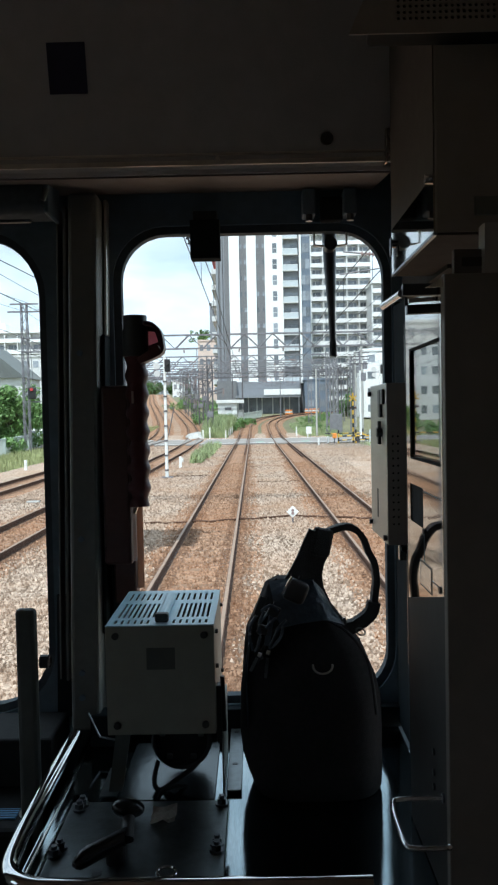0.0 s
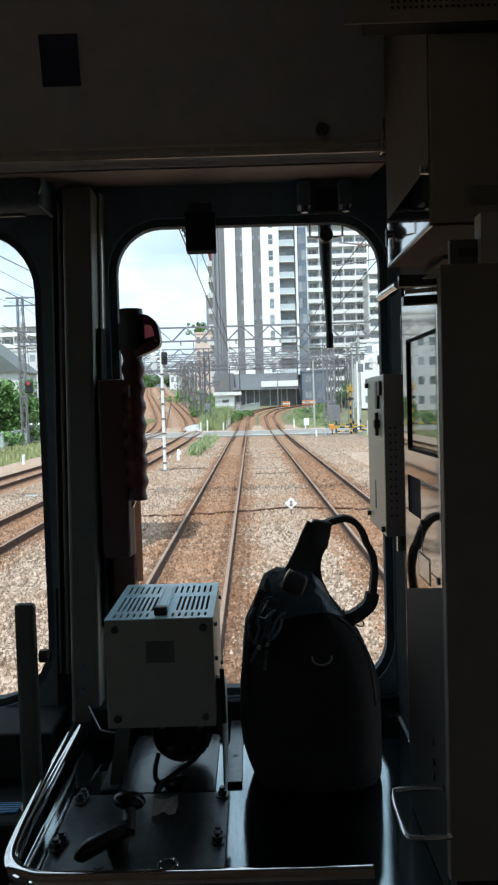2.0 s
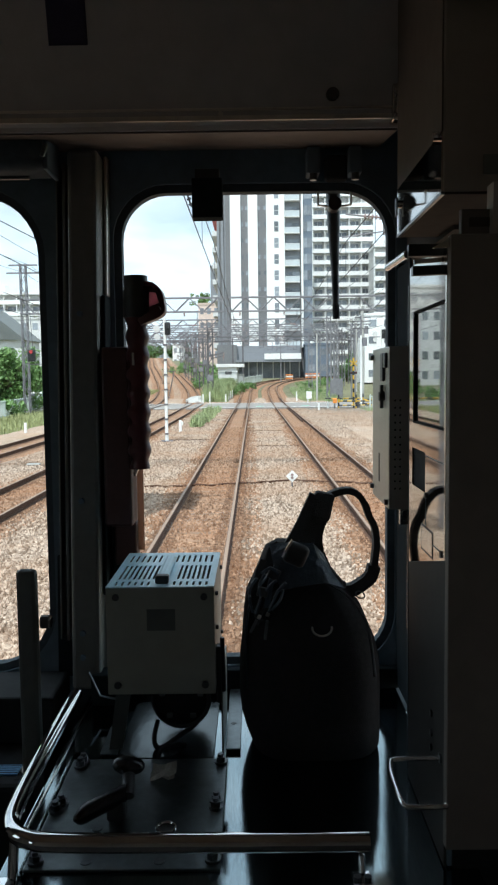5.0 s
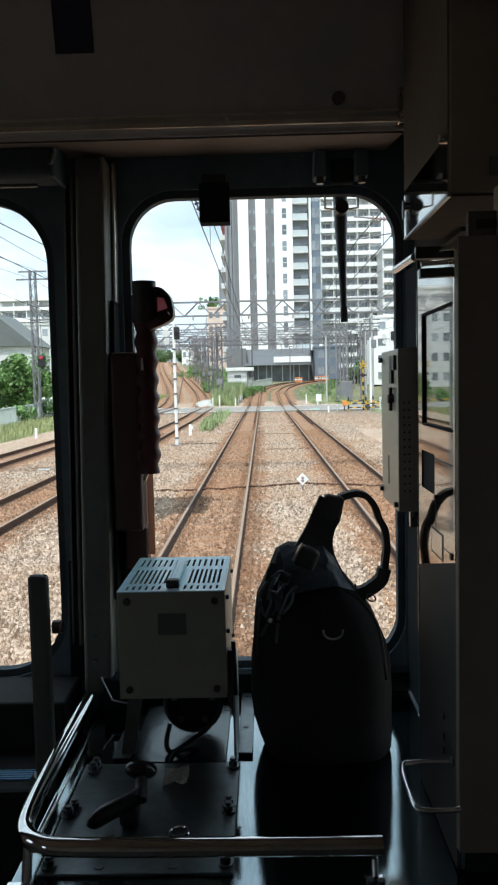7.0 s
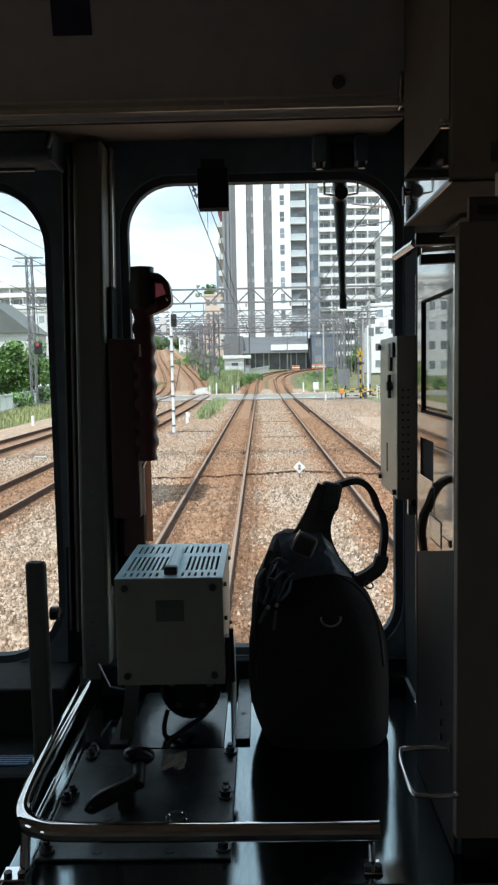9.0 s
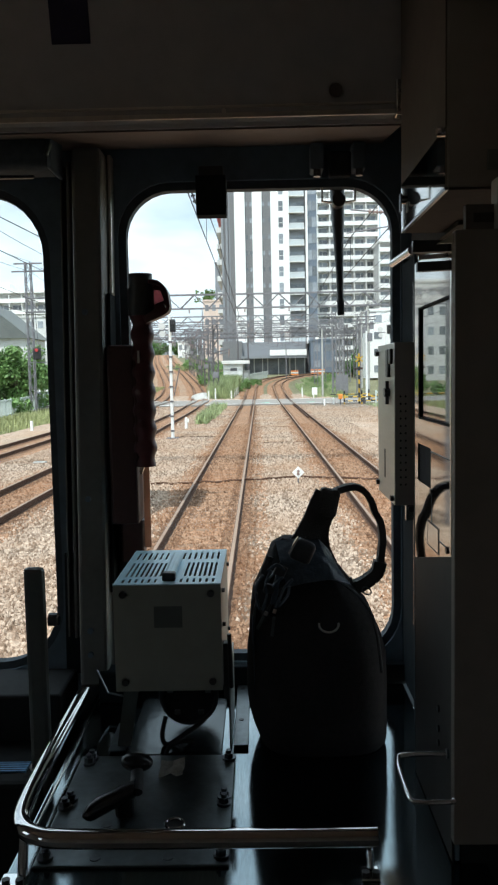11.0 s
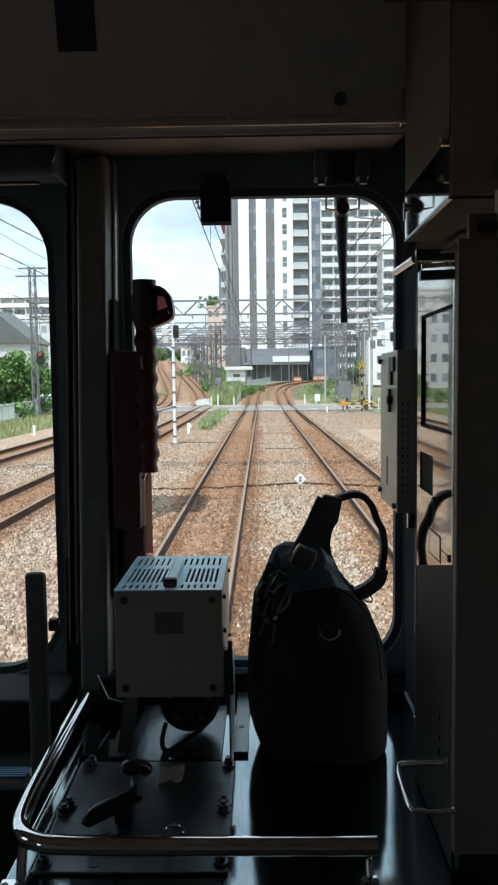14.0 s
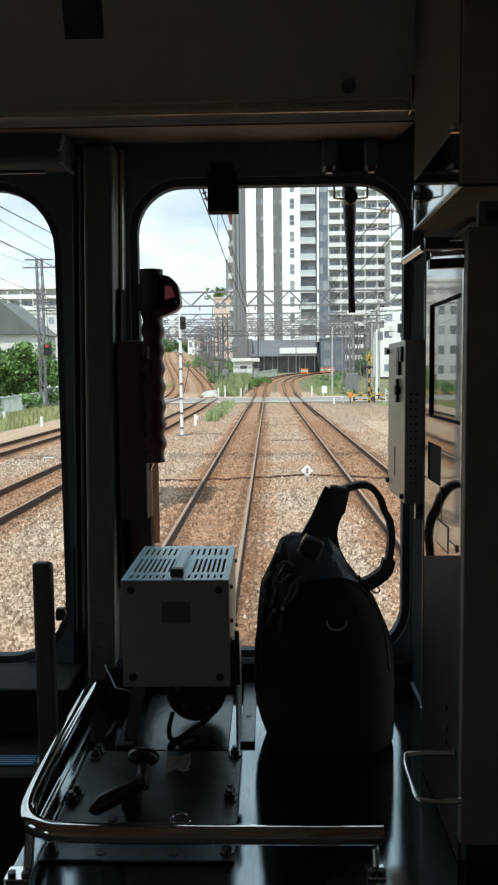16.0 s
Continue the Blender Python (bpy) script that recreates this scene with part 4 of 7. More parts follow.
for tx, ty, th, tr, tm in ((-21, 50, 4.6, 2.2, M_LEAF), (-24, 56, 5.0, 2.6, M_LEAF), (-20.3, 66, 5.3, 2.3, M_LEAF), (-25, 68, 5.0, 2.6, M_LEAF2), (-22.5, 74, 4.6, 2.3, M_LEAF), (-27, 62, 5.4, 2.8, M_LEAF),
                            (-24.5, 85, 4.4, 2.4, M_LEAF2), (-28, 78, 5.0, 2.8, M_LEAF2), (-20.5, 43, 5.0, 2.4, M_LEAF), (-17.5, 99, 3.0, 1.8, M_LEAF),
                            (-26, 48, 7.0, 3.0, M_LEAF2), (-31, 56, 8.5, 3.4, M_LEAF2)):
    tree(tx, ty, th, tr, tm, "leafy green tree behind the railway fence")
tree(-11.7, 192, 3.2, 1.6, M_LEAF, "green tree on the roof of the pink building", 1500, 0.22, 19.6)
for tx, ty, th, tr in ((20, 157, 5, 2.2), (24, 152, 5, 2.4), (16.5, 140, 3.0, 1.5)):
    tree(tx, ty, th, tr, M_LEAF2, "dark green tree beside the curve", 3000, 0.16)


def thicket(name, label, spots, n, leaf, mat, spread):
    cl = []
    for x0, x1, y0, y1, h in spots:
        for _ in range(int((x1 - x0) * (y1 - y0) / spread) + 3):
            x, y = rng.uniform(x0, x1), rng.uniform(y0, y1)
            cl.append((x, y, level(x, y) - 0.2 + h * rng.uniform(0.2, 0.75), h * rng.uniform(0.2, 0.4)))
    ob = new(name, leaf_mesh(name, leaf_cloud(cl, n, leaf), mat))
    tagged(ob, label, "bushes", kind="stuff")


thicket("bushes", "green bushes growing beside the curve", [(6.4, 9.5, 94, 112, 0.55), (7.6, 11, 112, 128, 0.8), (11, 14, 128, 140, 1.0)], 5000, 0.12, M_LEAF, 1.4)
thicket("line_side_bushes", "green bushes between the two lines", [(-9.0, -4.0, 112, 150, 1.6), (-17, -10, 150, 200, 2.2), (-12, -5, 150, 185, 2.0)], 12000, 0.16, M_LEAF, 5.0)
thicket("hut_weeds", "low green weeds in front of the relay hut", [(-3.6, -2.0, 95, 106.4, 1.5), (-2.2, -1.2, 101, 107.0, 1.5), (-1.3, 0.4, 112, 128, 0.6), (-4.6, -3.0, 84, 95, 1.1)], 9000, 0.10, M_LEAF, 0.8)
thicket("far_woods", "hazy dark green trees closing the branch line's view", [(-52, -26, 310, 380, 6.0)], 9000, 0.5, M_LEAF2, 40.0)
thicket("hedge", "green undergrowth along the railway fence", [(-20, -17.6, 36, 110, 1.5)], 12000, 0.12, M_LEAF, 3.0)


def blades(name, label, spots, n, h, mat):
    vs, fs = [], []
    w = 0.013
    for i in range(n):
        x0, x1, y0, y1 = spots[rng.integers(0, len(spots))]
        x, y = rng.uniform(x0, x1), rng.uniform(y0, y1)
        z = level(x, y) - 0.25
        hh = h * rng.uniform(0.4, 1.15)
        a, lean = rng.uniform(0, 6.28), rng.uniform(0.05, 0.45) * hh
        dx, dy = math.cos(a), math.sin(a)
        k = len(vs)
        ww = w * rng.uniform(0.7, 1.8)
        vs += [(x - dy * ww, y + dx * ww, z), (x + dy * ww, y - dx * ww, z), (x + dx * lean * 0.4 + dy * ww, y + dy * lean * 0.4 - dx * ww, z + hh * 0.6), (x + dx * lean * 0.4 - dy * ww, y + dy * lean * 0.4 + dx * ww, z + hh * 0.6), (x + dx * lean, y + dy * lean, z + hh)]
        fs += [(k, k + 1, k + 2, k + 3), (k + 3, k + 2, k + 4)]
    me = bpy.data.meshes.new(name)
    me.from_pydata(vs, [], fs)
    me.materials.append(mat)
    tagged(new(name, me), label, "grass", kind="stuff")


blades("reeds", "tall green reeds growing beside the curve", [(-5.4, -2.7, 83, 106), (-5.0, -2.6, 90, 106), (-4.8, -2.4, 97, 106), (-4.6, -1.9, 108, 118)], 26000, 1.9, M_REED)
blades("tall_grass", "tufts of green grass at the track edge", [(-3.7, -2.6, 46, 64), (-3.4, -2.8, 42, 48)], 2600, 0.65, M_REED)
blades("verge_grass", "dry and green grass on the verge", [(-17.2, -12.6, 30, 66), (-17.2, -13, 80, 110)], 14000, 0.45, M_DRY)
blades("right_verge_grass", "green grass on the verge by the curve", [(5, 8, 84, 110)], 3000, 0.45, M_REED)


# ---- railway fence ----
def fence(x0, y0, x1, y1, n):
    ob = thing("railway_fence", (x0, y0, level(x0, y0) - 0.26), "pale green-grey metal railing fence", "fence")
    bar = finish(rod((0, 0, 0.1), (0, 0, 1.25), 0.028, 6), "bar", M_FENCE)
    post = finish(box(-0.05, 0.05, -0.05, 0.05, 0, 1.35, bevel=0.008, seg=1), "post", M_FENCE)
    for i in range(n):
        t = i / (n - 1)
        x, y = x0 + (x1 - x0) * t, y0 + (y1 - y0) * t
        piece("post" if i % 9 == 0 else "bar", post if i % 9 == 0 else bar, (x, y, level(x, y) - 0.26), ob)
    for dz in (0.15, 1.2):
        part("fence_rail", rod((x0, y0, level(x0, y0) - 0.26 + dz), (x1, y1, level(x1, y1) - 0.26 + dz), 0.035, 8), M_FENCE, ob)
    return ob


fence(-16.3, 34, -20.2, 84, 250)
fence(-3.6, 120, 1.6, 146, 90)
fence(9.0, 61.0, 16.0, 60.0, 40)
sb = thing("relay_cabinet", (6.8, 92, level(6.8, 92) - 0.26), "grey relay cabinet beside the curve", "equipment cabinet")
zc = level(6.8, 92) - 0.3
part("body", box(9.0, 10.4, 92, 92.7, zc, zc + 2.2, bevel=0.03), M_GALV, sb)
part("door", box(9.05, 9.68, 91.97, 92.0, zc + 0.15, zc + 2.1), M_GALV, sb)
part("door", box(9.72, 10.35, 91.97, 92.0, zc + 0.15, zc + 2.1), M_GALV, sb)

def parked_car(x, y):
    z = level(x, y) - 0.26
    ob = thing("car", (x, y, z), "small white van parked behind the fence", "car")
    part("body", box(x - 2.0, x + 2.0, y - 0.8, y + 0.8, z + 0.3, z + 1.05, bevel=0.14), M_WHITE, ob, "white body")
    part("cabin", box(x - 1.9, x + 1.3, y - 0.74, y + 0.74, z + 1.0, z + 1.75, bevel=0.16), M_WHITE, ob, "white roof")
    for a, b in ((-1.65, -0.75), (-0.6, 0.2), (0.35, 1.05)):
        part("window", box(x + a, x + b, y - 0.76, y - 0.73, z + 1.12, z + 1.6, bevel=0.01), M_PANE, ob, "dark window")
    for dx in (-1.25, 1.25):
        w = part("wheel", rod((x + dx, y - 0.84, z + 0.3), (x + dx, y - 0.6, z + 0.3), 0.3, 20), M_RUBBER, ob, "black tyre")
        part("rim", rod((x + dx, y - 0.86, z + 0.3), (x + dx, y - 0.83, z + 0.3), 0.19, 16), M_GALV, w)
    return ob


parked_car(-19.4, 71.0)


def stone_heap():
    bm = bmesh.new()
    got = bmesh.ops.create_uvsphere(bm, u_segments=28, v_segments=12, radius=1, matrix=Matrix.Diagonal((1.5, 5.0, 0.75, 1)))
    for v in got["verts"]:
        v.co *= 1 + 0.22 * noise.noise(v.co * 1.7)
        v.co.z += 0.06 * noise.noise(v.co * 6)
    bm.transform(Matrix.Translation((-6.0, 87.0, level(-6, 87) - 0.4)))
    solid("stone_heap", bm, M_HEAP, "heap of pale grey crushed stone beside the branch line", "stone heap", kind="stuff", smooth=True)


stone_heap()

# ---- to the right of the line ----
pole(15.2, 66, 9.5, 0.17, M_CONCRETE, "pale concrete utility pole with crossarms", 2)
pole(12.9, 58, 8.0, 0.12, M_GALV, "slim grey steel pole beside the road")
pole(19.5, 84, 10.0, 0.17, M_CONCRETE, "pale concrete utility pole with crossarms", 2)
for tx, ty, th, tr in ((20, 88, 5.0, 2.2), (24, 96, 6.0, 2.6), (17.5, 76, 3.2, 1.6), (14.5, 54, 2.6, 1.4)):
    tree(tx, ty, th, tr, M_LEAF, "leafy green tree beside the crossing road", 3000, 0.15)
blades("roadside_grass", "green grass beside the crossing road", [(8.5, 16, 40, 64)], 5000, 0.5, M_REED)
for px0, py0, ph0 in ((10.6, 78, 8.6), (9.2, 98, 8.0), (13.4, 106, 9.4), (12.0, 122, 8.8)):
    pole(px0, py0, ph0, 0.11, M_GALV, "slim grey steel pole with crossarms beside the curve", 2)
for dz0 in (8.4, 7.7, 7.0):
    wire("line_wire", [(10.3, 40, dz0 - 0.2), (10.6, 78, dz0), (9.2, 98, dz0 - 0.5), (13.4, 106, dz0 + 0.6), (12.0, 122, dz0)], 0.011, "thin dark line wire between steel poles", 0.35)
blades("curve_grass", "pale green grass beside the curve", [(5.2, 9.5, 82, 112), (6.8, 12, 112, 130)], 9000, 0.55, M_REED)

# ---- buildings ----
def window_mesh(name, w, h, mat):
    return finish(box(-w / 2, w / 2, -0.03, 0.03, -h / 2, h / 2), name, mat)


def hut():
    x0, x1, y0, y1 = -4.75, -2.15, 107.0, 110.0
    z = level(-3.5, 108) - 0.3
    ob = thing("relay_hut", (-3.5, 108, z), "small white flat-roofed relay hut beside the line", "hut")
    part("wall", box(x0, x1, y0, y1, z, z + 3.4, bevel=0.02), M_WHITE, ob)
    # added block whose grey stands for the hut's side in shade
    part("shaded_side_block", box(x1 + 0.01, x1 + 0.9, y0 + 0.5, y1, z, z + 2.5, bevel=0.02), M_CONCRETE, ob, "added grey block for the hut's shaded side")
    part("roof_slab", box(x0 - 0.2, x1 + 0.95, y0 - 0.25, y1 + 0.2, z + 3.4, z + 3.85, bevel=0.02), M_WHITE, ob)
    v = part("vent", box(x0 + 0.95, x0 + 1.85, y0 - 0.03, y0 + 0.01, z + 2.45, z + 2.85), M_FACADE_G, ob, "dark louvred vent")
    for i in range(4):
        part("louvre", box(x0 + 0.97, x0 + 1.83, y0 - 0.05, y0 - 0.03, z + 2.48 + 0.09 * i, z + 2.52 + 0.09 * i), M_GALV, v)
    part("door", box(x1 + 0.15, x1 + 0.75, y0 + 0.46, y0 + 0.5, z + 0.1, z + 2.2), M_FACADE_L, ob)
    return ob


hut()


def tower():
    """The tall apartment block: striped white and grey front, balconies, low glazed podium."""
    yf, zb = 172.0, 2.4
    k = yf / 1399.0
    X = lambda p: (p - 458.4) * k
    top = 53.0
    ob = thing("apartment_tower", (1, yf, zb), "tall white and dark grey striped apartment tower", "apartment tower")
    depth = 22.0
    part("core_wall", box(X(399), X(563), yf + 1.2, yf + depth, zb, top - 1.2), M_FACADE_G, ob, "dark grey tiled core")
    strips = [(413, 421, M_FACADE_G, 0.5), (421, 439.5, M_FACADE_W, 0.0), (439.5, 452, M_FACADE_G, 0.6), (452, 469, M_FACADE_W, 0.0), (469, 484, M_FACADE_G, 0.6), (484, 516, M_FACADE_W, 0.0)]
    pod = zb + 6.5
    for a, b, m, back in strips:
        part("wall_strip", box(X(a), X(b), yf + back, yf + 1.3, pod, top - (0 if m is M_FACADE_W else 1.0)), m, ob, "white tiled strip" if m is M_FACADE_W else "dark grey strip")
    fh = 3.44
    nf = int((top - pod) / fh)
    win = window_mesh("window", 0.92, 2.05, M_PANE)
    mid = finish(box(-0.55, 0.55, -0.06, -0.02, -0.05, 0.05), "sash", M_FACADE_L)
    slot = window_mesh("window", 0.5, 0.9, M_PANE)
    tall = window_mesh("window", 1.5, 1.8, M_PANE)
    deck = finish(box(-1.62, 1.62, -1.3, 0.0, -0.12, 0.12), "balcony_slab", M_FACADE_L)
    rail = finish(box(-1.58, 1.58, -1.3, -1.22, 0.12, 1.15), "balcony_front", M_RAILING)
    line = finish(box(-1.6, 1.6, -1.33, -1.2, 1.15, 1.22), "handrail", M_FACADE_W)
    ac = finish(box(-0.4, 0.4, -0.5, -0.1, 0.15, 0.8), "cooling_unit", M_FACADE_L)
    part("balcony_bay", box(X(516.5), X(542), yf + 1.0, yf + 1.6, pod, top - 1.5), M_FACADE_M, ob, "recessed grey balcony bay")
    part("bay_pier", box(X(544.5), X(548), yf - 0.4, yf + 1.6, pod, top - 2.5), M_FACADE_W, ob, "white pier")
    part("stair_bay", box(X(548), X(564), yf + 0.6, yf + 8, pod - 6, top - 3.0), M_FACADE_B, ob, "blue-grey panelled bay")
    part("side_frame", box(X(398), X(399) - 0.02, yf + 2, yf + depth - 1, pod, top - 3), M_FACADE_M, ob, "grey side wall")
    for i in range(nf):
        z = pod + fh * (i + 0.5)
        piece("window", win, (X(501.5), yf - 0.02, z), ob)
        piece("sash", mid, (X(501.5), yf - 0.02, z - 0.1), ob)
        for px_ in (441.8, 449.8, 471.3, 481.7):
            piece("window", slot, (X(px_), yf + 0.58, z + 0.6), ob)
        c = X(529)
        piece("window", tall, (c - 0.7, yf + 0.98, z - 0.1), ob)
        piece("window", tall, (c + 0.85, yf + 0.98, z - 0.1), ob)
        piece("balcony_slab", deck, (c, yf + 1.0, z - 1.45), ob)
        piece("balcony_front", rail, (c, yf + 1.0, z - 1.45), ob)
        piece("handrail", line, (c, yf + 1.0, z - 1.45), ob)
        if i % 3 != 1:
            piece("cooling_unit", ac, (c + 1.0, yf + 0.98, z - 1.4), ob)
        for px_ in (551.5, 559.5):
            piece("window", win, (X(px_), yf + 0.58, z), ob)
        # open galleries on the side towards the branch line
        part("gallery_front", box(X(397) - 1.0, X(399), yf + 1.5, yf + depth - 1, z - 1.6, z - 0.5), M_FACADE_L if z < 38 else M_RED, ob, "pale gallery parapet" if z < 38 else "red gallery parapet")
    for px_ in (399.5, 407, 412.5):
        part("corner_pier", box(X(px_) - 0.25, X(px_) + 0.25, yf + 0.9, yf + 1.3, pod, top - 2), M_FACADE_M, ob)
    part("roof_rail", box(X(415), X(516), yf + 0.4, yf + 0.6, top, top + 1.0), M_FACADE_L, ob)
    part("plant_room", box(X(440), X(520), yf + 5, yf + 14, top - 1, top + 3), M_FACADE_G, ob, "dark roof plant room")
    # podium
    part("podium_box", box(X(397), X(431), yf - 4.0, yf + 1.0, zb, pod + 0.6), M_FACADE_G, ob, "dark grey podium wall")
    part("podium_floor", box(X(431), X(541), yf - 2.0, yf + 1.0, pod - 2.9, pod + 0.4), M_FACADE_M, ob, "grey podium storey")
    part("canopy", box(X(429), X(541), yf - 5.0, yf + 0.5, pod - 3.1, pod - 2.6), M_FACADE_M, ob, "grey projecting canopy")
    part("signboard", box(X(478), X(541), yf - 5.2, yf - 5.02, pod - 2.55, pod - 1.35), M_WHITE, ob, "blank white signboard")
    part("shop_glass", box(X(431), X(541), yf - 1.0, yf - 0.9, zb, pod - 3.1), M_SHOP, ob, "grey shop glazing")
    for i in (0, 2.2, 4, 5.1, 7.4, 9.8, 11, 13):
        part("column", box(X(432 + 8.2 * i), X(432 + 8.2 * i) + 0.22, yf - 1.3, yf - 1.02, zb, pod - 3.1), M_FACADE_L, ob)
    return ob


tower()


def slab_block(x0, x1, y, zb, top, bays, fh, label, depth=12.0, body=None, front=None, skip=0):
    """A block of flats with a balcony on every floor, its windows behind."""
    body, front = body or M_FACADE_M, front or M_FACADE_W
    ob = thing("apartment_block", ((x0 + x1) / 2, y, zb), label, "apartment block", "apartment blocks")
    part("wall", box(x0, x1, y + 1.5, y + depth, zb, top), body, ob)
    n = int((top - zb) / fh)
    w = (x1 - x0) / bays
    win = window_mesh("window", w * 0.66, fh * 0.56, M_PANE)
    bar = finish(box(-0.05, 0.05, -0.05, -0.03, -fh * 0.29, fh * 0.29), "mullion", M_FACADE_L)
    for i in range(n):
        z = zb + fh * i
        part("balcony", box(x0 - 0.1, x1 + 0.1, y, y + 0.18, z + fh - 0.35, z + fh + 0.72), front, ob, "white balcony parapet")
        part("balcony_slab", box(x0, x1, y + 0.18, y + 1.5, z + fh - 0.3, z + fh - 0.12), M_FACADE_L, ob)
        for j in range(bays):
            cx = x0 + w * (j + 0.5)
            piece("window", win, (cx, y + 1.47, z + fh * 0.42), ob)
            piece("mullion", bar, (cx + w * 0.08 * (1 if j % 2 else -1), y + 1.47, z + fh * 0.42), ob)
    for j in range(bays + 1):
        part("party_wall", box(x0 + w * j - 0.09, x0 + w * j + 0.09, y + 0.05, y + 1.5, zb, top - 0.4), front, ob)
    part("roof_parapet", box(x0 - 0.2, x1 + 0.2, y - 0.1, y + depth, top, top + 0.5), front, ob)
    part("stair_tower", box(x0 + w * 1.2, x0 + w * 2.6, y + 5, y + 9, top, top + 3), front, ob)
    return ob


slab_block(15.7, 31.2, 206.0, 3.0, 48.4, 5, 2.87, "white and grey apartment block with banded balconies", body=M_FACADE_L)
slab_block(30.0, 39.0, 196.0, 3.0, 34.0, 3, 2.9, "pale apartment block with white balconies", body=M_FACADE_L)
slab_block(-72.0, -40.0, 200.0, 2.0, 24.0, 10, 2.85, "long white apartment block behind the trees", body=M_FACADE_L)


def plain_block(x0, x1, y, zb, top, depth, mat, label, cols=3, rows_=4, roof=None):
    ob = thing("building", ((x0 + x1) / 2, y, zb), label, "building", "distant buildings")
    part("wall", box(x0, x1, y, y + depth, zb, top), mat, ob)
    w = (x1 - x0) / cols
    h = (top - zb) / rows_
    win = window_mesh("window", w * 0.5, h * 0.42, M_PANE)
    for i in range(rows_):
        for j in range(cols):
            piece("window", win, (x0 + w * (j + 0.5), y - 0.01, zb + h * (i + 0.55)), ob)
    part("parapet", box(x0 - 0.15, x1 + 0.15, y - 0.15, y + depth, top, top + 0.4), roof or mat, ob)
    return ob


plain_block(-12.9, -7.8, 190, 3, 20.0, 10, M_FACADE_P, "pinkish rendered building with a roof garden", 3, 5)
plain_block(-12.3, -10.0, 236, 3, 35.2, 6, M_FACADE_M, "slim grey tower beyond the apartment tower", 1, 9)
plain_block(11.0, 16.0, 166, 2.6, 9.2, 6, M_FACADE_B, "blue-grey low building beside the tower", 2, 2)
plain_block(-48, -40, 150, 2, 14, 10, M_FACADE_L, "pale building behind the trees", 4, 4)
plain_block(-19.5, -16.0, 300, 8, 15, 8, M_FACADE_L, "pale house beside the branch line", 2, 2)
plain_block(-26.5, -23.0, 262, 6, 13.5, 8, M_FACADE_W, "white house beside the branch line", 2, 2)
plain_block(-14.8, -11.8, 232, 4, 12.5, 8, M_FACADE_P, "tan house beside the branch line", 2, 3)
plain_block(22, 27, 176, 3, 10.5, 7, M_FACADE_L, "pale low building beyond the crossing", 3, 2)
plain_block(18.0, 23.0, 128, 1.5, 12.2, 12, M_FACADE_W, "white narrow house beside the crossing road", 2, 4)


def house(x0, x1, y0, y1, zb, eave, ridge, label):
    ob = thing("house", ((x0 + x1) / 2, y0, zb), label, "house", "houses")
    part("wall", box(x0, x1, y0, y1, zb, eave), M_FACADE_L, ob)
    bm = bmesh.new()
    xm = (x0 + x1) / 2
    a = [bm.verts.new(p) for p in ((x0 - 0.5, y0 - 0.5, eave), (x1 + 0.5, y0 - 0.5, eave), (xm, y0 - 0.5, ridge))]
    b = [bm.verts.new(p) for p in ((x0 - 0.5, y1 + 0.5, eave), (x1 + 0.5, y1 + 0.5, eave), (xm, y1 + 0.5, ridge))]
    bm.faces.new(a[::-1])
    bm.faces.new(b)
    for i in range(3):
        bm.faces.new((a[i], a[(i + 1) % 3], b[(i + 1) % 3], b[i]))
    bmesh.ops.recalc_face_normals(bm, faces=bm.faces[:])
    part("roof", bm, M_ROOF, ob, "dark grey sheet roof")
    win = window_mesh("window", 1.2, 1.3, M_PANE)
    for i in range(3):
        piece("window", win, (x0 + (x1 - x0) * (i + 0.5) / 3, y0 - 0.01, zb + 2.2), ob)
    return ob


house(-37.5, -28.5, 98, 106, -0.3, 7.5, 11.6, "house with a dark grey gabled roof behind the trees")

# the town far off
bm = bmesh.new()
for i in range(260):
    x = float(rng.uniform(-420, 420))
    y = float(rng.uniform(330, 700))
    if -70 < x < -14 and y < 600:
        continue
    h = float(rng.uniform(5, 13)) + (8 if rng.uniform() < 0.12 else 0)
    w = float(rng.uniform(6, 15))
    add_box(bm, x, x + w, y, y + 10, 2.5, level(x, y) + h)
solid("far_town", bm, M_FAR, "low grey town buildings in the distance", "town", kind="stuff")
bm = bmesh.new()
for i in range(40):
    x = -70 + 1.7 * i
    add_box(bm, x, x + float(rng.uniform(1.5, 3.5)), 430, 440, 10, 15 + float(rng.uniform(0, 3)))
solid("far_houses", bm, M_FAR, "grey houses closing the branch line's view", "town", kind="stuff")

plain_block(24.0, 34.0, 112, 1.0, 13.0, 10, M_FACADE_W, "white rendered house beyond the crossing road", 4, 4)
plain_block(20.5, 25.0, 100, 0.5, 7.0, 7, M_FACADE_L, "pale low house beyond the crossing road", 3, 2)
# flats hidden by the post, added to give the polished door pale reflections
plain_block(-31.0, -22.5, 118, 1.0, 15.5, 9, M_FACADE_L, "pale grey flats, added unseen for the door's mirror image", 5, 5)
plain_block(36.0, 50.0, 125, 1.0, 12.0, 10, M_FACADE_P, "tan building beyond the crossing road", 5, 3)

# ---- the cab: shell ----
FRONT = 1.65
DESK = 1.83
WINDOWS = (("window_1", (-0.268, 0.282, 1.892, 2.872), 0.095), ("window_2", (-1.75, -0.4415, 1.880, 2.872), 0.125))


def grown(w, r, d):
    return round_rect(w[0] - d, w[1] + d, w[2] - d, w[3] + d, r + d)


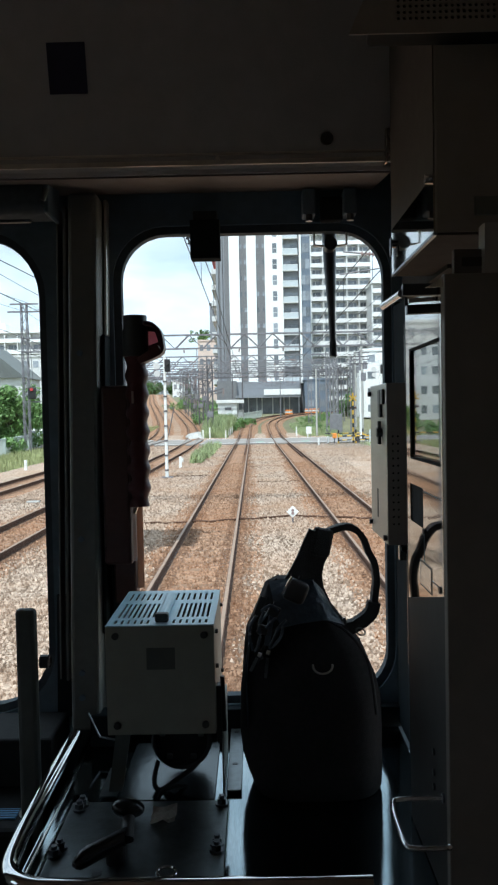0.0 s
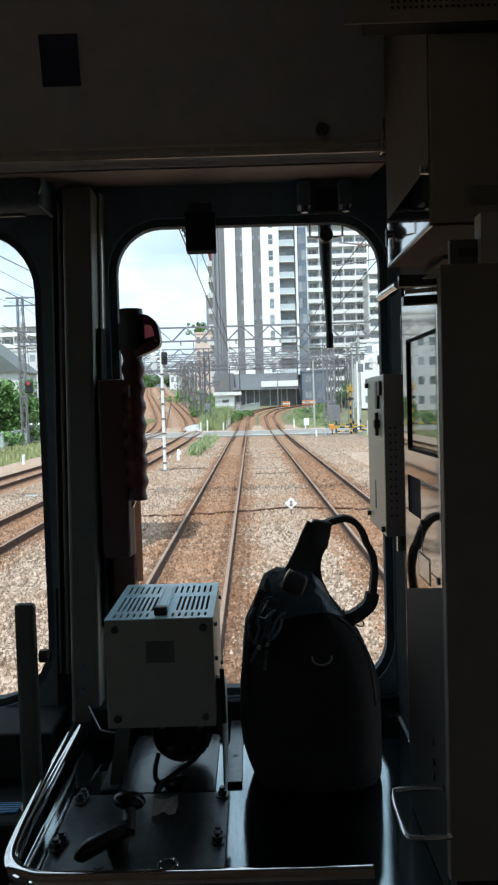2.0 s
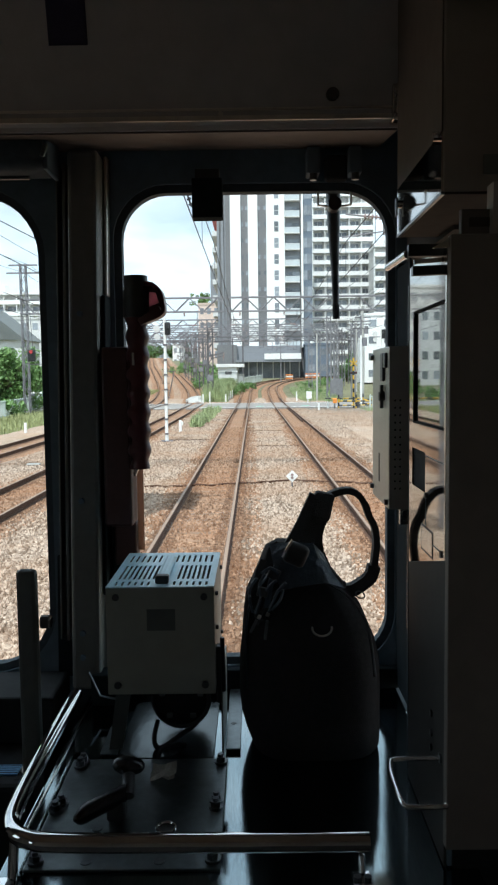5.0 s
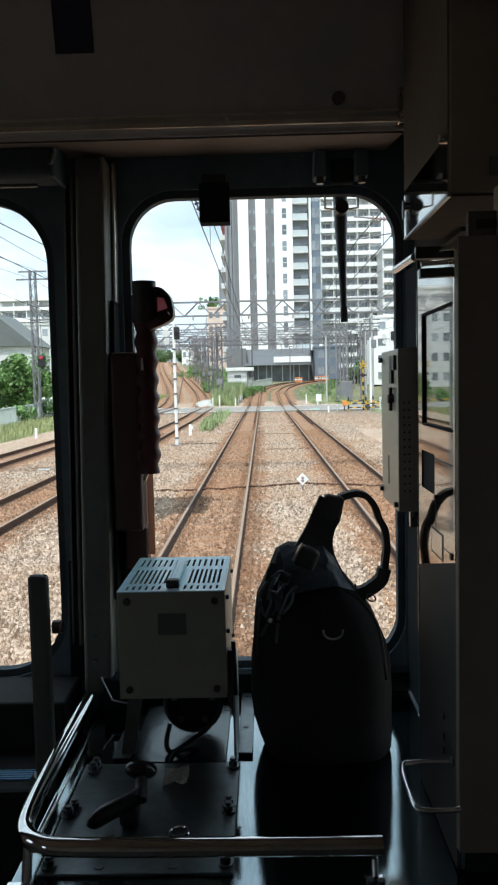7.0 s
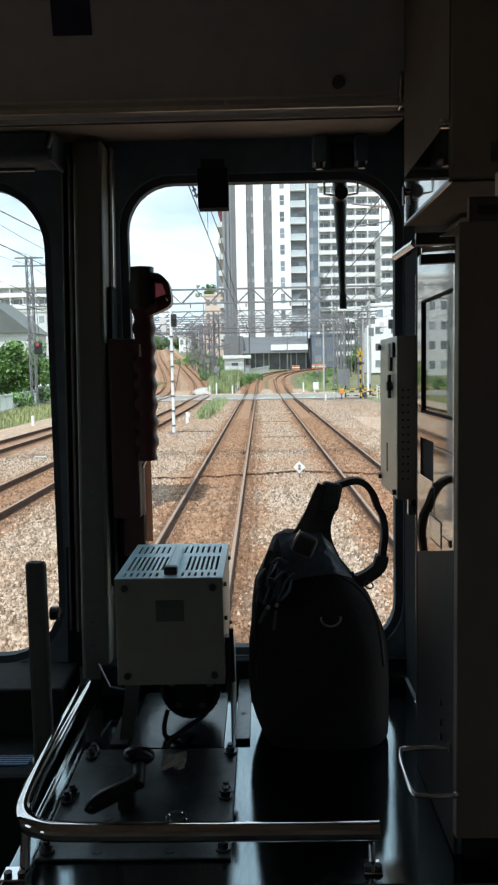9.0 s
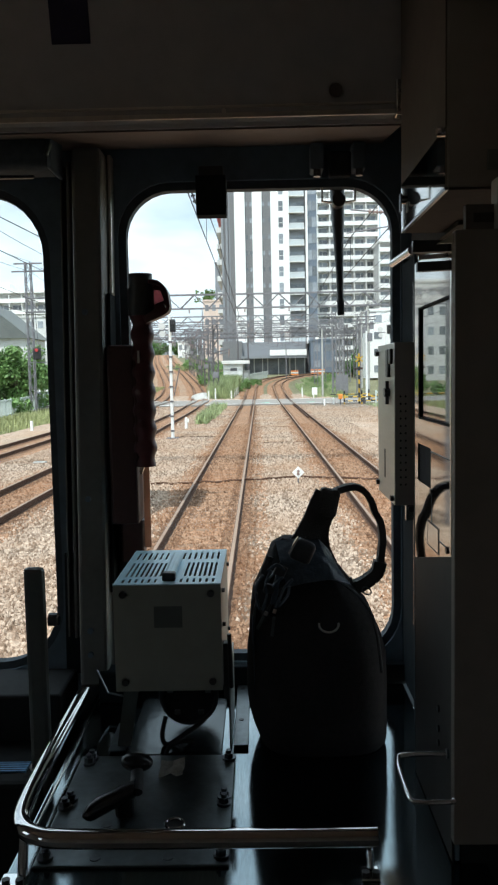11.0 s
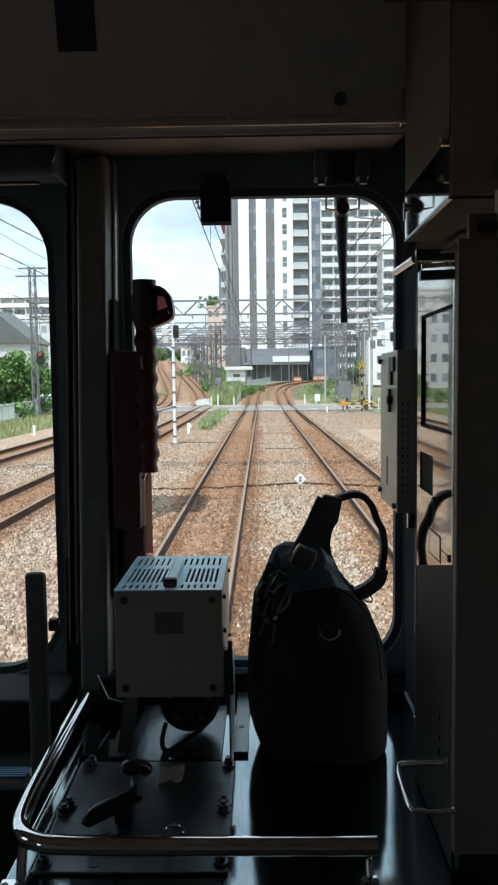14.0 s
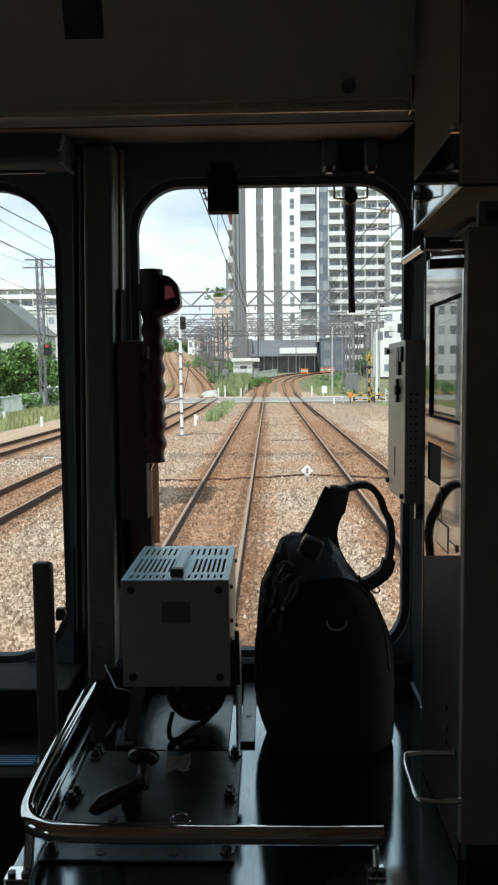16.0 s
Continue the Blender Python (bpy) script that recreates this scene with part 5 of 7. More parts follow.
part_wall = plate([(-2.36, 1.0), (0.352, 1.0), (0.352, 3.45), (-2.36, 3.45)], [grown(w, r, 0.016) for n, w, r in WINDOWS],
                  0.045, lambda u, v, w: (u, FRONT + w, v))
wall_front = solid("wall_front", part_wall, M_WALL_D, "dark painted cab front wall with two rounded windows", kind="structure")
for nm, w_, r_ in WINDOWS:
    wn = thing(nm, (w_[0], FRONT + 0.03, w_[2]), "rounded cab front window with black rubber seal", "window", kind="structure")
    part("seal", add_sweep(bmesh.new(), [(u, FRONT + 0.022, v) for u, v in grown(w_, r_, 0.009)], rect(0.018, 0.026), closed=True, up=(0, 1, 0)), M_SEAL, wn, "black rubber seal", True)
    g = bmesh.new()
    g.faces.new([g.verts.new((u, FRONT + 0.03, v)) for u, v in grown(w_, r_, 0.002)])
    pane = part("pane", g, M_GLASS, wn, "clear glass")
    pane.visible_shadow = False
solid("floor", box(-2.36, 0.50, -1.6, 1.65, 1.05, 1.13), M_FLOOR, "dark worn cab floor", kind="structure")
solid("ceiling", box(-2.36, 0.50, -1.6, 1.65, 3.45, 3.5), M_WALL_B, "beige cab ceiling", kind="structure")
solid("wall_right", box(0.50, 0.56, -1.6, 1.25, 1.0, 3.5), M_WALL_B, "beige cab side wall", kind="structure")
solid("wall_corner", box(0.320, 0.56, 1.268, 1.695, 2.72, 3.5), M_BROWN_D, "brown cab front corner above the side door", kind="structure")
# openings out of view, added and sized to let fill light into the cab
fill_light_holes = [round_rect(-1.4, -0.75, 2.0, 2.8, 0.06, 5), round_rect(0.25, 0.75, 2.1, 2.8, 0.06, 5)]
solid("wall_left", plate([(-1.6, 1.0), (1.695, 1.0), (1.695, 3.5), (-1.6, 3.5)], fill_light_holes, 0.06, lambda u, v, w: (-2.42 + w, u, v)), M_WALL_B, "beige cab side wall with two unseen openings for fill light", kind="structure")
solid("wall_back", box(-2.36, 0.50, -1.66, -1.6, 1.0, 3.5), M_WALL_B, "beige cab rear wall", kind="structure")

# bulkhead over the windows, leaning inwards
bh = thing("bulkhead", (-1.0, 1.42, 2.94), "beige panelled bulkhead over the cab windows", "bulkhead", kind="structure")
bm = bmesh.new()
sec = [(1.415, 2.9265), (1.44, 2.9265), (1.648, 2.957), (1.648, 3.447), (1.29, 3.447)]
a = [bm.verts.new((-2.34, y, z)) for y, z in sec]
b = [bm.verts.new((0.262, y, z)) for y, z in sec]
for i in range(5):
    bm.faces.new((a[i], a[(i + 1) % 5], b[(i + 1) % 5], b[i]))
bm.faces.new(a[::-1])
bm.faces.new(b)
bmesh.ops.recalc_face_normals(bm, faces=bm.faces[:])
bmesh.ops.bevel(bm, geom=[e for e in bm.edges if abs(e.verts[0].co.z - 2.9265) < 1e-3 and abs(e.verts[1].co.z - 2.9265) < 1e-3 and abs(e.verts[0].co.y - 1.415) < 1e-3 and abs(e.verts[1].co.y - 1.415) < 1e-3], offset=0.012, segments=3, affect="EDGES")
part("panel", bm, M_WALL_N, bh)
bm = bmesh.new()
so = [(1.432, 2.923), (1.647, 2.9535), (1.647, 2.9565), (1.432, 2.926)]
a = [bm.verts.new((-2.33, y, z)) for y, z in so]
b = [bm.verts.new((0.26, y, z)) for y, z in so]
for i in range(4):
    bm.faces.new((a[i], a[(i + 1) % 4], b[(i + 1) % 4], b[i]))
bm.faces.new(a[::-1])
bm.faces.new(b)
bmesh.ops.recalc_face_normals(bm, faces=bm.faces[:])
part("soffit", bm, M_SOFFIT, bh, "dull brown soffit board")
part("trim_strip", add_sweep(bmesh.new(), [(-2.3, 1.405, 2.9385), (0.262, 1.405, 2.9385)], rect(0.006, 0.008)), M_TRIM, bh, "aluminium edge strip")
part("upper_strip", add_sweep(bmesh.new(), [(-2.3, 1.403, 2.953), (0.262, 1.403, 2.953)], rect(0.004, 0.004)), M_TRIM, bh, "thin aluminium bead")
for x in (-0.05, -0.55):
    part("screw", rod((x, 1.412, 2.946), (x, 1.402, 2.946), 0.004, 10), M_TRIM, bh)
part("end_bracket", box(0.245, 0.268, 1.395, 1.43, 2.93, 2.99, bevel=0.003), M_STEEL, bh, "small steel end bracket")
part("screw", rod((0.255, 1.396, 2.943), (0.255, 1.388, 2.943), 0.006, 10), M_CHROME, bh)
part("screw", rod((0.255, 1.396, 2.975), (0.255, 1.388, 2.975), 0.006, 10), M_CHROME, bh)
st = bmesh.new()
add_box(st, -0.033, 0.033, -0.002, 0.0, -0.041, 0.041)
st.transform(pose(-0.3050, 1.3745, 3.095, 13.8, 0, 0))
solid("sticker", st, M_STICKER, "dark blue square sticker on the bulkhead", "sticker")
kn = thing("bulkhead_stud", (0.113, 1.39, 3.02), "small dark stud on the bulkhead", "stud")
part("stud", rod((0.143, 1.393, 2.973), (0.143, 1.405, 2.976), 0.011, 14), M_BROWN, kn)

def near(bm, k=0.835):
    """Scales a part about the camera's place, so that it keeps its outline in the view."""
    bm.transform(Matrix.Translation((0, 0, 2.49)) @ Matrix.Scale(k, 4) @ Matrix.Translation((0, 0, -2.49)))
    return bm


# grilled unit high up on the right
gu = thing("grille_unit", (0.3, 1.2, 3.06), "dark grilled speaker unit under the cab ceiling", "speaker")
gx0, gz0 = 0.160, 3.062
part("case", near(box(gx0 + 0.035, 0.499, 1.2035, 1.2545, gz0 + 0.004, gz0 + 0.16, bevel=0.004), 0.84), M_CONSOLE, gu)
gp = plate([(gx0, gz0), (0.47, gz0), (0.47, gz0 + 0.10), (gx0 + 0.045, gz0 + 0.10)], [[(gx0 + 0.075 + 0.009 * i + 0.003 * math.cos(k * 1.0472), gz0 + 0.022 + 0.009 * j + 0.003 * math.sin(k * 1.0472)) for k in range(6)] for i in range(22) for j in range(4)], 0.003, lambda u, v, w: (u, 1.20 + w, v))
part("grille_plate", near(gp, 0.84), M_CABINET, gu, "beige perforated plate")

# posts beside the window; leaned a little to fit the camera's view
def lean(bm):
    for v in bm.verts:
        v.co.x += 0.020 * (v.co.z - 1.95)
    return bm


po = thing("window_post", (-0.36, 1.6, 1.85), "grey-green painted post between the cab windows", "post", kind="structure")
part("cover", lean(box(-0.3735, -0.3155, 1.56, 1.648, 1.86, 2.936, bevel=0.008)), M_POST, po)
# one bead in two colours: highlight above, shade below
part("edge_bead", lean(box(-0.3135, -0.3065, 1.618, 1.648, 2.66, 2.936, bevel=0.002)), M_TRIM, po, "upper edge bead, highlight put into its bright colour")
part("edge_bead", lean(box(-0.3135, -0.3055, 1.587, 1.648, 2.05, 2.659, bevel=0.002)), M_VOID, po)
# added sheet: the shade low in the corner, put in as near black
part("corner_shade_sheet", lean(box(-0.4205, -0.3745, 1.640, 1.6485, 1.86, 2.12)), M_VOID, po, "near-black sheet for the shade in the corner")
part("edge_bead", lean(box(-0.392, -0.386, 1.60, 1.648, 1.95, 2.92, bevel=0.002)), M_POST, po)
part("edge_bead", lean(box(-0.408, -0.404, 1.61, 1.648, 1.95, 2.92, bevel=0.0015)), M_POST, po)
for z in (2.62, 2.25, 1.98, 1.93):
    part("screw", lean(rod((-0.350, 1.562, z), (-0.350, 1.554, z), 0.006, 10)), M_WALL_D, po)
# strip coloured near black for the shade low on the post
part("lower_strip", lean(box(-0.300, -0.282, 1.62, 1.648, 1.90, 2.20, bevel=0.003)), M_VOID, po)

# roller blind over the driver's window
rb = thing("roller_blind", (-0.8, 1.55, 2.9), "grey roller blind rolled up over the window", "roller blind")
part("case", add_sweep(bmesh.new(), [(-1.9, 1.53, 2.9129), (-0.3825, 1.53, 2.9129)], round_rect(-0.045, 0.045, -0.034, 0.034, 0.022, 5)), M_SEAL, rb, "rounded housing", True)
part("end_cap", box(-0.3825, -0.3731, 1.487, 1.58, 2.8787, 2.9470, bevel=0.004), M_WALL_D, rb)
part("pull_bar", rod((-1.9, 1.54, 2.8786), (-0.4211, 1.54, 2.8786), 0.006, 10), M_BOLT, rb, "thin metal pull bar")
part("catch", rod((-0.3819, 1.4820, 2.9001), (-0.3737, 1.4820, 2.9219), 0.005, 10), M_BOLT, rb)

# square sensor hanging at the window's head
sv = thing("window_sensor", (-0.085, 1.62, 2.86), "black square housing hanging at the window head", "sensor housing")
part("housing", box(-0.116, -0.056, 1.59, 1.63, 2.808, 2.885, bevel=0.002), M_VOID, sv)
part("foot", box(-0.11, -0.062, 1.60, 1.648, 2.885, 2.905, bevel=0.002), M_BLACK, sv)

# wiper gear
wp = thing("windscreen_wiper", (0.165, 1.66, 2.9), "black windscreen wiper with motor brackets", "wiper")
for x in (0.125, 0.208):
    br = part("bracket", box(x - 0.013, x + 0.013, 1.60, 1.648, 2.893, 2.945, bevel=0.003), M_WALL_D, wp, "dark angled bracket")
    part("bolt", rod((x, 1.604, 2.893), (x, 1.604, 2.880), 0.008, 6), M_BOLT, br, "dull bolt")
part("motor", box(0.150, 0.196, 1.625, 1.648, 2.885, 2.936, bevel=0.006), M_RUBBER, wp)
for s in (-1, 1):
    part("yoke", add_sweep(bmesh.new(), [(0.173 + s * 0.034, 1.665, 2.885), (0.173 + s * 0.034, 1.665, 2.845), (0.173 + s * 0.014, 1.665, 2.842)], rect(0.004, 0.006), up=(0, 1, 0)), M_TRIM, wp, "bright U-shaped yoke")
part("hub", rod((0.173, 1.69, 2.846), (0.173, 1.655, 2.846), 0.014, 16), M_BLACK, wp, smooth=True)
arm_pts = [(0.174, 1.70, 2.88), (0.175, 1.70, 2.80), (0.177, 1.70, 2.72), (0.179, 1.70, 2.635)]
bm = bmesh.new()
for p, q, w0, w1 in ((arm_pts[0], arm_pts[1], 0.025, 0.020), (arm_pts[1], arm_pts[2], 0.020, 0.0135), (arm_pts[2], arm_pts[3], 0.0135, 0.010)):
    add_rod(bm, p, q, w0 * 0.62, 10, w1 * 0.64)
part("arm", bm, M_BLACK, wp, smooth=True)
part("tip", rod((0.179, 1.70, 2.645), (0.1795, 1.70, 2.614), 0.0075, 12), M_RUBBER, wp, "rubber tip")

# ---- right hand side: cabinets in polished steel ----


uc = thing("upper_cabinet", (0.38, 1.45, 2.79), "upper cab cabinet with polished steel side", "cabinet")
part("body", near(box(0.302, 0.498, 1.262, 1.646, 2.778, 3.44, bevel=0.003)), M_CABINET, uc)
part("side_plate", near(box(0.299, 0.302, 1.265, 1.644, 2.779, 2.868)), M_POLISHED, uc, "polished steel lower side plate")
# brown plate in place of the dark mirror image on the steel side
part("side_dark_plate", near(box(0.2992, 0.3018, 1.265, 1.644, 2.870, 3.43)), M_BROWN, uc, "upper side, dark reflection put into its brown colour")
part("bottom_lip", near(box(0.298, 0.3045, 1.262, 1.644, 2.773, 2.778, bevel=0.001)), M_BOLT, uc, "steel lip")
# the shade under the cabinet, put in as a darker sheet
part("bottom_panel", near(box(0.3050, 0.498, 1.264, 1.644, 2.7735, 2.7775)), M_BROWN_D, uc, "underside, shade put into its dark brown")
lt = part("latch", near(rod((0.299, 1.615, 2.835), (0.293, 1.615, 2.835), 0.009, 12)), M_CHROME, uc, "round chrome latch")
part("latch_tongue", near(box(0.2905, 0.2935, 1.606, 1.624, 2.81, 2.846, bevel=0.001)), M_BLACK, lt)
part("latch", near(rod((0.299, 1.285, 2.868), (0.29, 1.285, 2.868), 0.008, 12)), M_CHROME, uc)
part("hinge_plate", near(box(0.36, 0.42, 1.247, 1.252, 2.80, 2.83, bevel=0.001)), M_POST, uc, "small plate with a faded scratch")

lc = thing("crew_door", (0.33, 1.35, 1.13), "mirror-polished stainless steel crew side door with a window", "door")
door_hole = round_rect(1.234, 1.459, 2.409, 2.604, 0.004, 2)
core = plate([(1.212, 1.704), (1.505, 1.704), (1.505, 2.700), (1.212, 2.700)], [door_hole], 0.007, lambda u, v, w: (0.3045 + w, u, v))
part("door_leaf", near(core), M_WALL_D, lc, "dark door core")
# the lower edge slopes so that it runs level from the camera
front = plate([(1.212, 2.2033), (1.505, 2.1338), (1.505, 2.692), (1.212, 2.692)],
              [door_hole, round_rect(1.366, 1.478, 2.288, 2.358, 0.003, 2)],
              0.004, lambda u, v, w: (0.2985 + w, u, v))
# matt panel whose dark colour stands in for a reflection
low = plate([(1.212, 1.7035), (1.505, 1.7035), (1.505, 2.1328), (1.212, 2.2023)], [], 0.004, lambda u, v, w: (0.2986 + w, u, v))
part("lower_panel", near(low), M_DOOR_LOW, lc, "lower panel, dark reflection put into its brownish colour")
part("door_panel", near(front), M_POLISHED, lc, "mirror-polished steel panel")
pn = part("door_pane", near(box(0.3008, 0.3028, 1.2345, 1.4585, 2.4095, 2.6035)), M_TINT, lc, "grimy tinted glass")
pn.visible_shadow = False
for a0, b0, c0, d0 in ((1.230, 1.463, 2.604, 2.608), (1.230, 1.463, 2.405, 2.409), (1.459, 1.463, 2.409, 2.604)):
    part("gasket", near(box(0.2965, 0.3035, a0, b0, c0, d0)), M_RUBBER, lc, "thin black gasket")
part("recess", near(box(0.3026, 0.3036, 1.366, 1.478, 2.288, 2.358)), M_RUBBER, lc, "black handle recess")
for a0, b0, c0, d0 in ((1.226, 1.364, 2.352, 2.3535), (1.226, 1.228, 2.205, 2.352), (1.228, 1.36, 2.208, 2.2095), (1.358, 1.36, 2.21, 2.284)):
    part("panel_joint", near(box(0.2978, 0.2986, a0, b0, c0, d0)), M_WALL_D, lc, "dark joint line")
part("knob", near(rod((0.2984, 1.358, 2.284), (0.2955, 1.358, 2.284), 0.0052, 12)), M_BLACK, lc, "small black knob")
pl = part("lock_plate", near(box(0.2978, 0.2984, 1.302, 1.392, 2.184, 2.230)), M_BLACK, lc, "framed small lock plate")
part("plate_face", near(box(0.2974, 0.2978, 1.307, 1.387, 2.1875, 2.2265)), M_STEEL, pl)
part("knob", near(rod((0.2984, 1.236, 2.208), (0.2945, 1.236, 2.208), 0.0062, 12)), M_BLACK, lc, "small black knob")
part("tab", box(0.280, 0.3035, 1.505, 1.515, 2.205, 2.240, bevel=0.002), M_STEEL, lc, "steel fixing tab")
part("tab_knob", rod((0.290, 1.505, 2.228), (0.290, 1.500, 2.228), 0.006, 12), M_BLACK, lc)
part("edge_strip", box(0.2945, 0.2984, 1.495, 1.505, 2.000, 2.66, bevel=0.001), M_STEEL, lc)
part("edge_strip", near(box(0.2965, 0.2984, 1.213, 1.222, 2.204, 2.690)), M_STEEL, lc)
# added sheet, edge-on to the camera, that blocks light behind the door
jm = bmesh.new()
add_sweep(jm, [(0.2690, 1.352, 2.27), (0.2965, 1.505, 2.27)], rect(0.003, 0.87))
part("leak_stop", jm, M_VOID, lc, "unseen sheet stopping light leaking past the door")
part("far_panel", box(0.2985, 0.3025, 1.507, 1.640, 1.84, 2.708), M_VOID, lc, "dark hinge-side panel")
# sheet added over the front wall to darken it as if shaded
part("wall_shade_sheet", box(0.3030, 0.352, 1.641, 1.6485, 1.83, 2.72), M_VOID, lc, "added near-black sheet darkening the wall corner")
for z in (1.86, 1.885, 1.92):
    part("bolt", near(rod((0.2984, 1.30, z), (0.295, 1.30, z), 0.006, 8)), M_BLACK, lc)
pil = thing("door_pillar", (0.40, 1.04, 1.83), "brown-grey painted pillar beside the crew door", "pillar", kind="structure")
part("face", near(box(0.2965, 0.575, 1.19, 1.2105, 1.744, 2.700, bevel=0.002)), M_PILLAR, pil, "brown-grey end panel")
part("inner", near(box(0.365, 0.575, 1.2115, 1.245, 1.76, 2.78)), M_WALL_B, pil)
part("notice", near(box(0.322, 0.44, 1.230, 1.2445, 2.705, 2.744, bevel=0.001)), M_BROWN, pil, "grey plate with an unreadable mark")
part("notice_mark", near(box(0.334, 0.368, 1.2285, 1.2302, 2.717, 2.731)), M_BROWN_D, pil)

# added filler: closes a light leak and stands for the dark below
part("foot", box(0.2625, 0.499, 1.0118, 1.06, 1.13, 1.92), M_CONSOLE, pil, "added black filler stopping light under the pillar")

# folding shelf bracket over the cabinet
sh = thing("folded_bracket", (0.28, 1.3, 2.69), "steel folded bracket over the side cabinet", "bracket")
part("arm", near(add_sweep(bmesh.new(), [(0.2425, 1.42, 2.683), (0.248, 1.270, 2.683)], disc(0.0068, 10))), M_CHROME, sh, "bright round steel arm", True)
part("cross_bar", near(add_sweep(bmesh.new(), [(0.246, 1.258, 2.686), (0.33, 1.252, 2.685)], rect(0.02, 0.018))), M_BLACK, sh, "black cross bar")
part("gusset", plate([(0.2257, 2.6491), (0.2494, 2.65), (0.2493, 2.663)], [], 0.003, lambda u, v, w: (u, 1.000 + w, v)), M_STEEL, sh, "small brushed steel gusset")
part("lower_bar", near(add_sweep(bmesh.new(), [(0.250, 1.244, 2.653), (0.33, 1.242, 2.655)], rect(0.016, 0.014))), M_BLACK, sh, "black lower bar")
part("bright_strip", near(add_sweep(bmesh.new(), [(0.252, 1.240, 2.667), (0.31, 1.238, 2.670)], rect(0.003, 0.007))), M_CHROME, sh)

# control box with perforated face
cb = thing("control_box", (0.25, 1.46, 2.27), "pale steel control box with perforated dark face", "control box")
part("body", near(box(0.2295, 0.2665, 1.335, 1.515, 2.264, 2.541, bevel=0.002), 1.08), M_CASE, cb, "pale steel case")
holes = [[(0.240 + 0.0085 * i + 0.0022 * math.cos(k * 1.0472), 2.30 + 0.0125 * j + 0.0022 * math.sin(k * 1.0472)) for k in range(6)] for i in range(2) for j in range(13)]
part("speaker_face", near(plate([(0.230, 2.2645), (0.266, 2.2645), (0.266, 2.5405), (0.230, 2.5405)], holes, 0.003, lambda u, v, w: (u, 1.3315 + w, v)), 1.08), M_WALL_B, cb, "dull perforated face")
part("hole_backing", near(box(0.236, 0.254, 1.3346, 1.3349, 2.29, 2.46), 1.08), M_RUBBER, cb)
sw = part("plug", near(rod((0.2297, 1.383, 2.456), (0.220, 1.383, 2.456), 0.008, 12), 1.08), M_BLACK, cb, "round black plug")
part("plug_tab", near(box(0.222, 0.228, 1.378, 1.388, 2.435, 2.476, bevel=0.001), 1.08), M_BLACK, sw)
for z0, z1, y0 in ((2.505, 2.531, 1.348), (2.482, 2.531, 1.375)):
    part("switch", near(box(0.2245, 0.2297, y0, y0 + 0.022, z0, z1, bevel=0.002), 1.08), M_BLACK, cb, "black switch")
part("slot", near(box(0.2287, 0.2297, 1.43, 1.441, 2.30, 2.352), 1.08), M_BLACK, cb)
for y0, z0 in ((1.345, 2.275), (1.505, 2.282), (1.505, 2.526)):
    part("screw", near(rod((0.2297, y0, z0), (0.2235, y0, z0), 0.005, 10), 1.08), M_BLACK, cb)

# grab handle low on the right
hd = thing("grab_handle", (0.30, 1.18, 1.86), "bent chrome grab handle on the side cabinet", "handle")
part("bar", near(add_sweep(bmesh.new(), smooth_path([(0.298, 1.236, 1.872), (0.232, 1.236, 1.871), (0.214, 1.222, 1.868), (0.217, 1.14, 1.854), (0.232, 1.127, 1.852), (0.276, 1.127, 1.852), (0.281, 1.129, 1.852), (0.297, 1.192, 1.8175)], 5), disc(0.0042, 10))), M_CHROME, hd, smooth=True)
part("rose", near(rod((0.2995, 1.236, 1.872), (0.2955, 1.236, 1.872), 0.008, 12)), M_BOLT, hd)

# ---- the desk ----
dk = thing("cab_desk", (0, 1.3, 1.13), "brushed steel cab desk under the window", "desk")
part("top", box(-0.350, 0.2975, 0.955, 1.648, 1.80, DESK, bevel=0.003), M_DESK, dk, "brushed steel top")
part("front_panel", box(-0.344, 0.292, 1.03, 1.06, 1.13, 1.80), M_WALL_D, dk, "dark front panel")
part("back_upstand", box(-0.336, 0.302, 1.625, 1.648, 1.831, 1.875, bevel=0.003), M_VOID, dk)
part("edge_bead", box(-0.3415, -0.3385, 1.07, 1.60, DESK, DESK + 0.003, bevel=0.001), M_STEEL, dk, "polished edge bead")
# added panel; its near black stands for the shaded gap beside the desk
part("side_panel", box(-0.3495, -0.3445, 1.061, 1.648, 1.13, 1.7995), M_VOID, dk, "added near-black side panel for the dark gap")
pt = thing("desk_plate", (-0.19, 1.3, DESK), "bolted steel cover plate on the desk", "cover plate")
part("plate", box(-0.3175, -0.0505, 1.008, 1.318, DESK + 0.0005, DESK + 0.005, bevel=0.0015), M_PLATE, pt)
bolt_mesh = bmesh.new()
add_rod(bolt_mesh, (0, 0, 0), (0, 0, 0.004), 0.011, 16)
add_rod(bolt_mesh, (0, 0, 0.004), (0, 0, 0.012), 0.008, 6)
add_rod(bolt_mesh, (0, 0, 0.012), (0, 0, 0.017), 0.005, 10)
bolt_me = finish(bolt_mesh, "bolt", M_BOLT)
for x, y in ((-0.062, 1.026), (-0.304, 1.024), (-0.064, 1.158), (-0.064, 1.176), (-0.308, 1.152), (-0.304, 1.172), (-0.062, 1.30), (-0.300, 1.29), (-0.298, 1.306)):
    piece("bolt", bolt_me, (x, y, DESK + 0.005), pt)
flat = finish(rod((0, 0, 0), (0, 0, 0.0015), 0.008, 14), "countersunk_screw", M_BOLT)
for x, y in ((-0.235, 1.025), (-0.135, 1.025), (-0.235, 1.105)):
    piece("countersunk_screw", flat, (x, y, DESK + 0.005), pt)

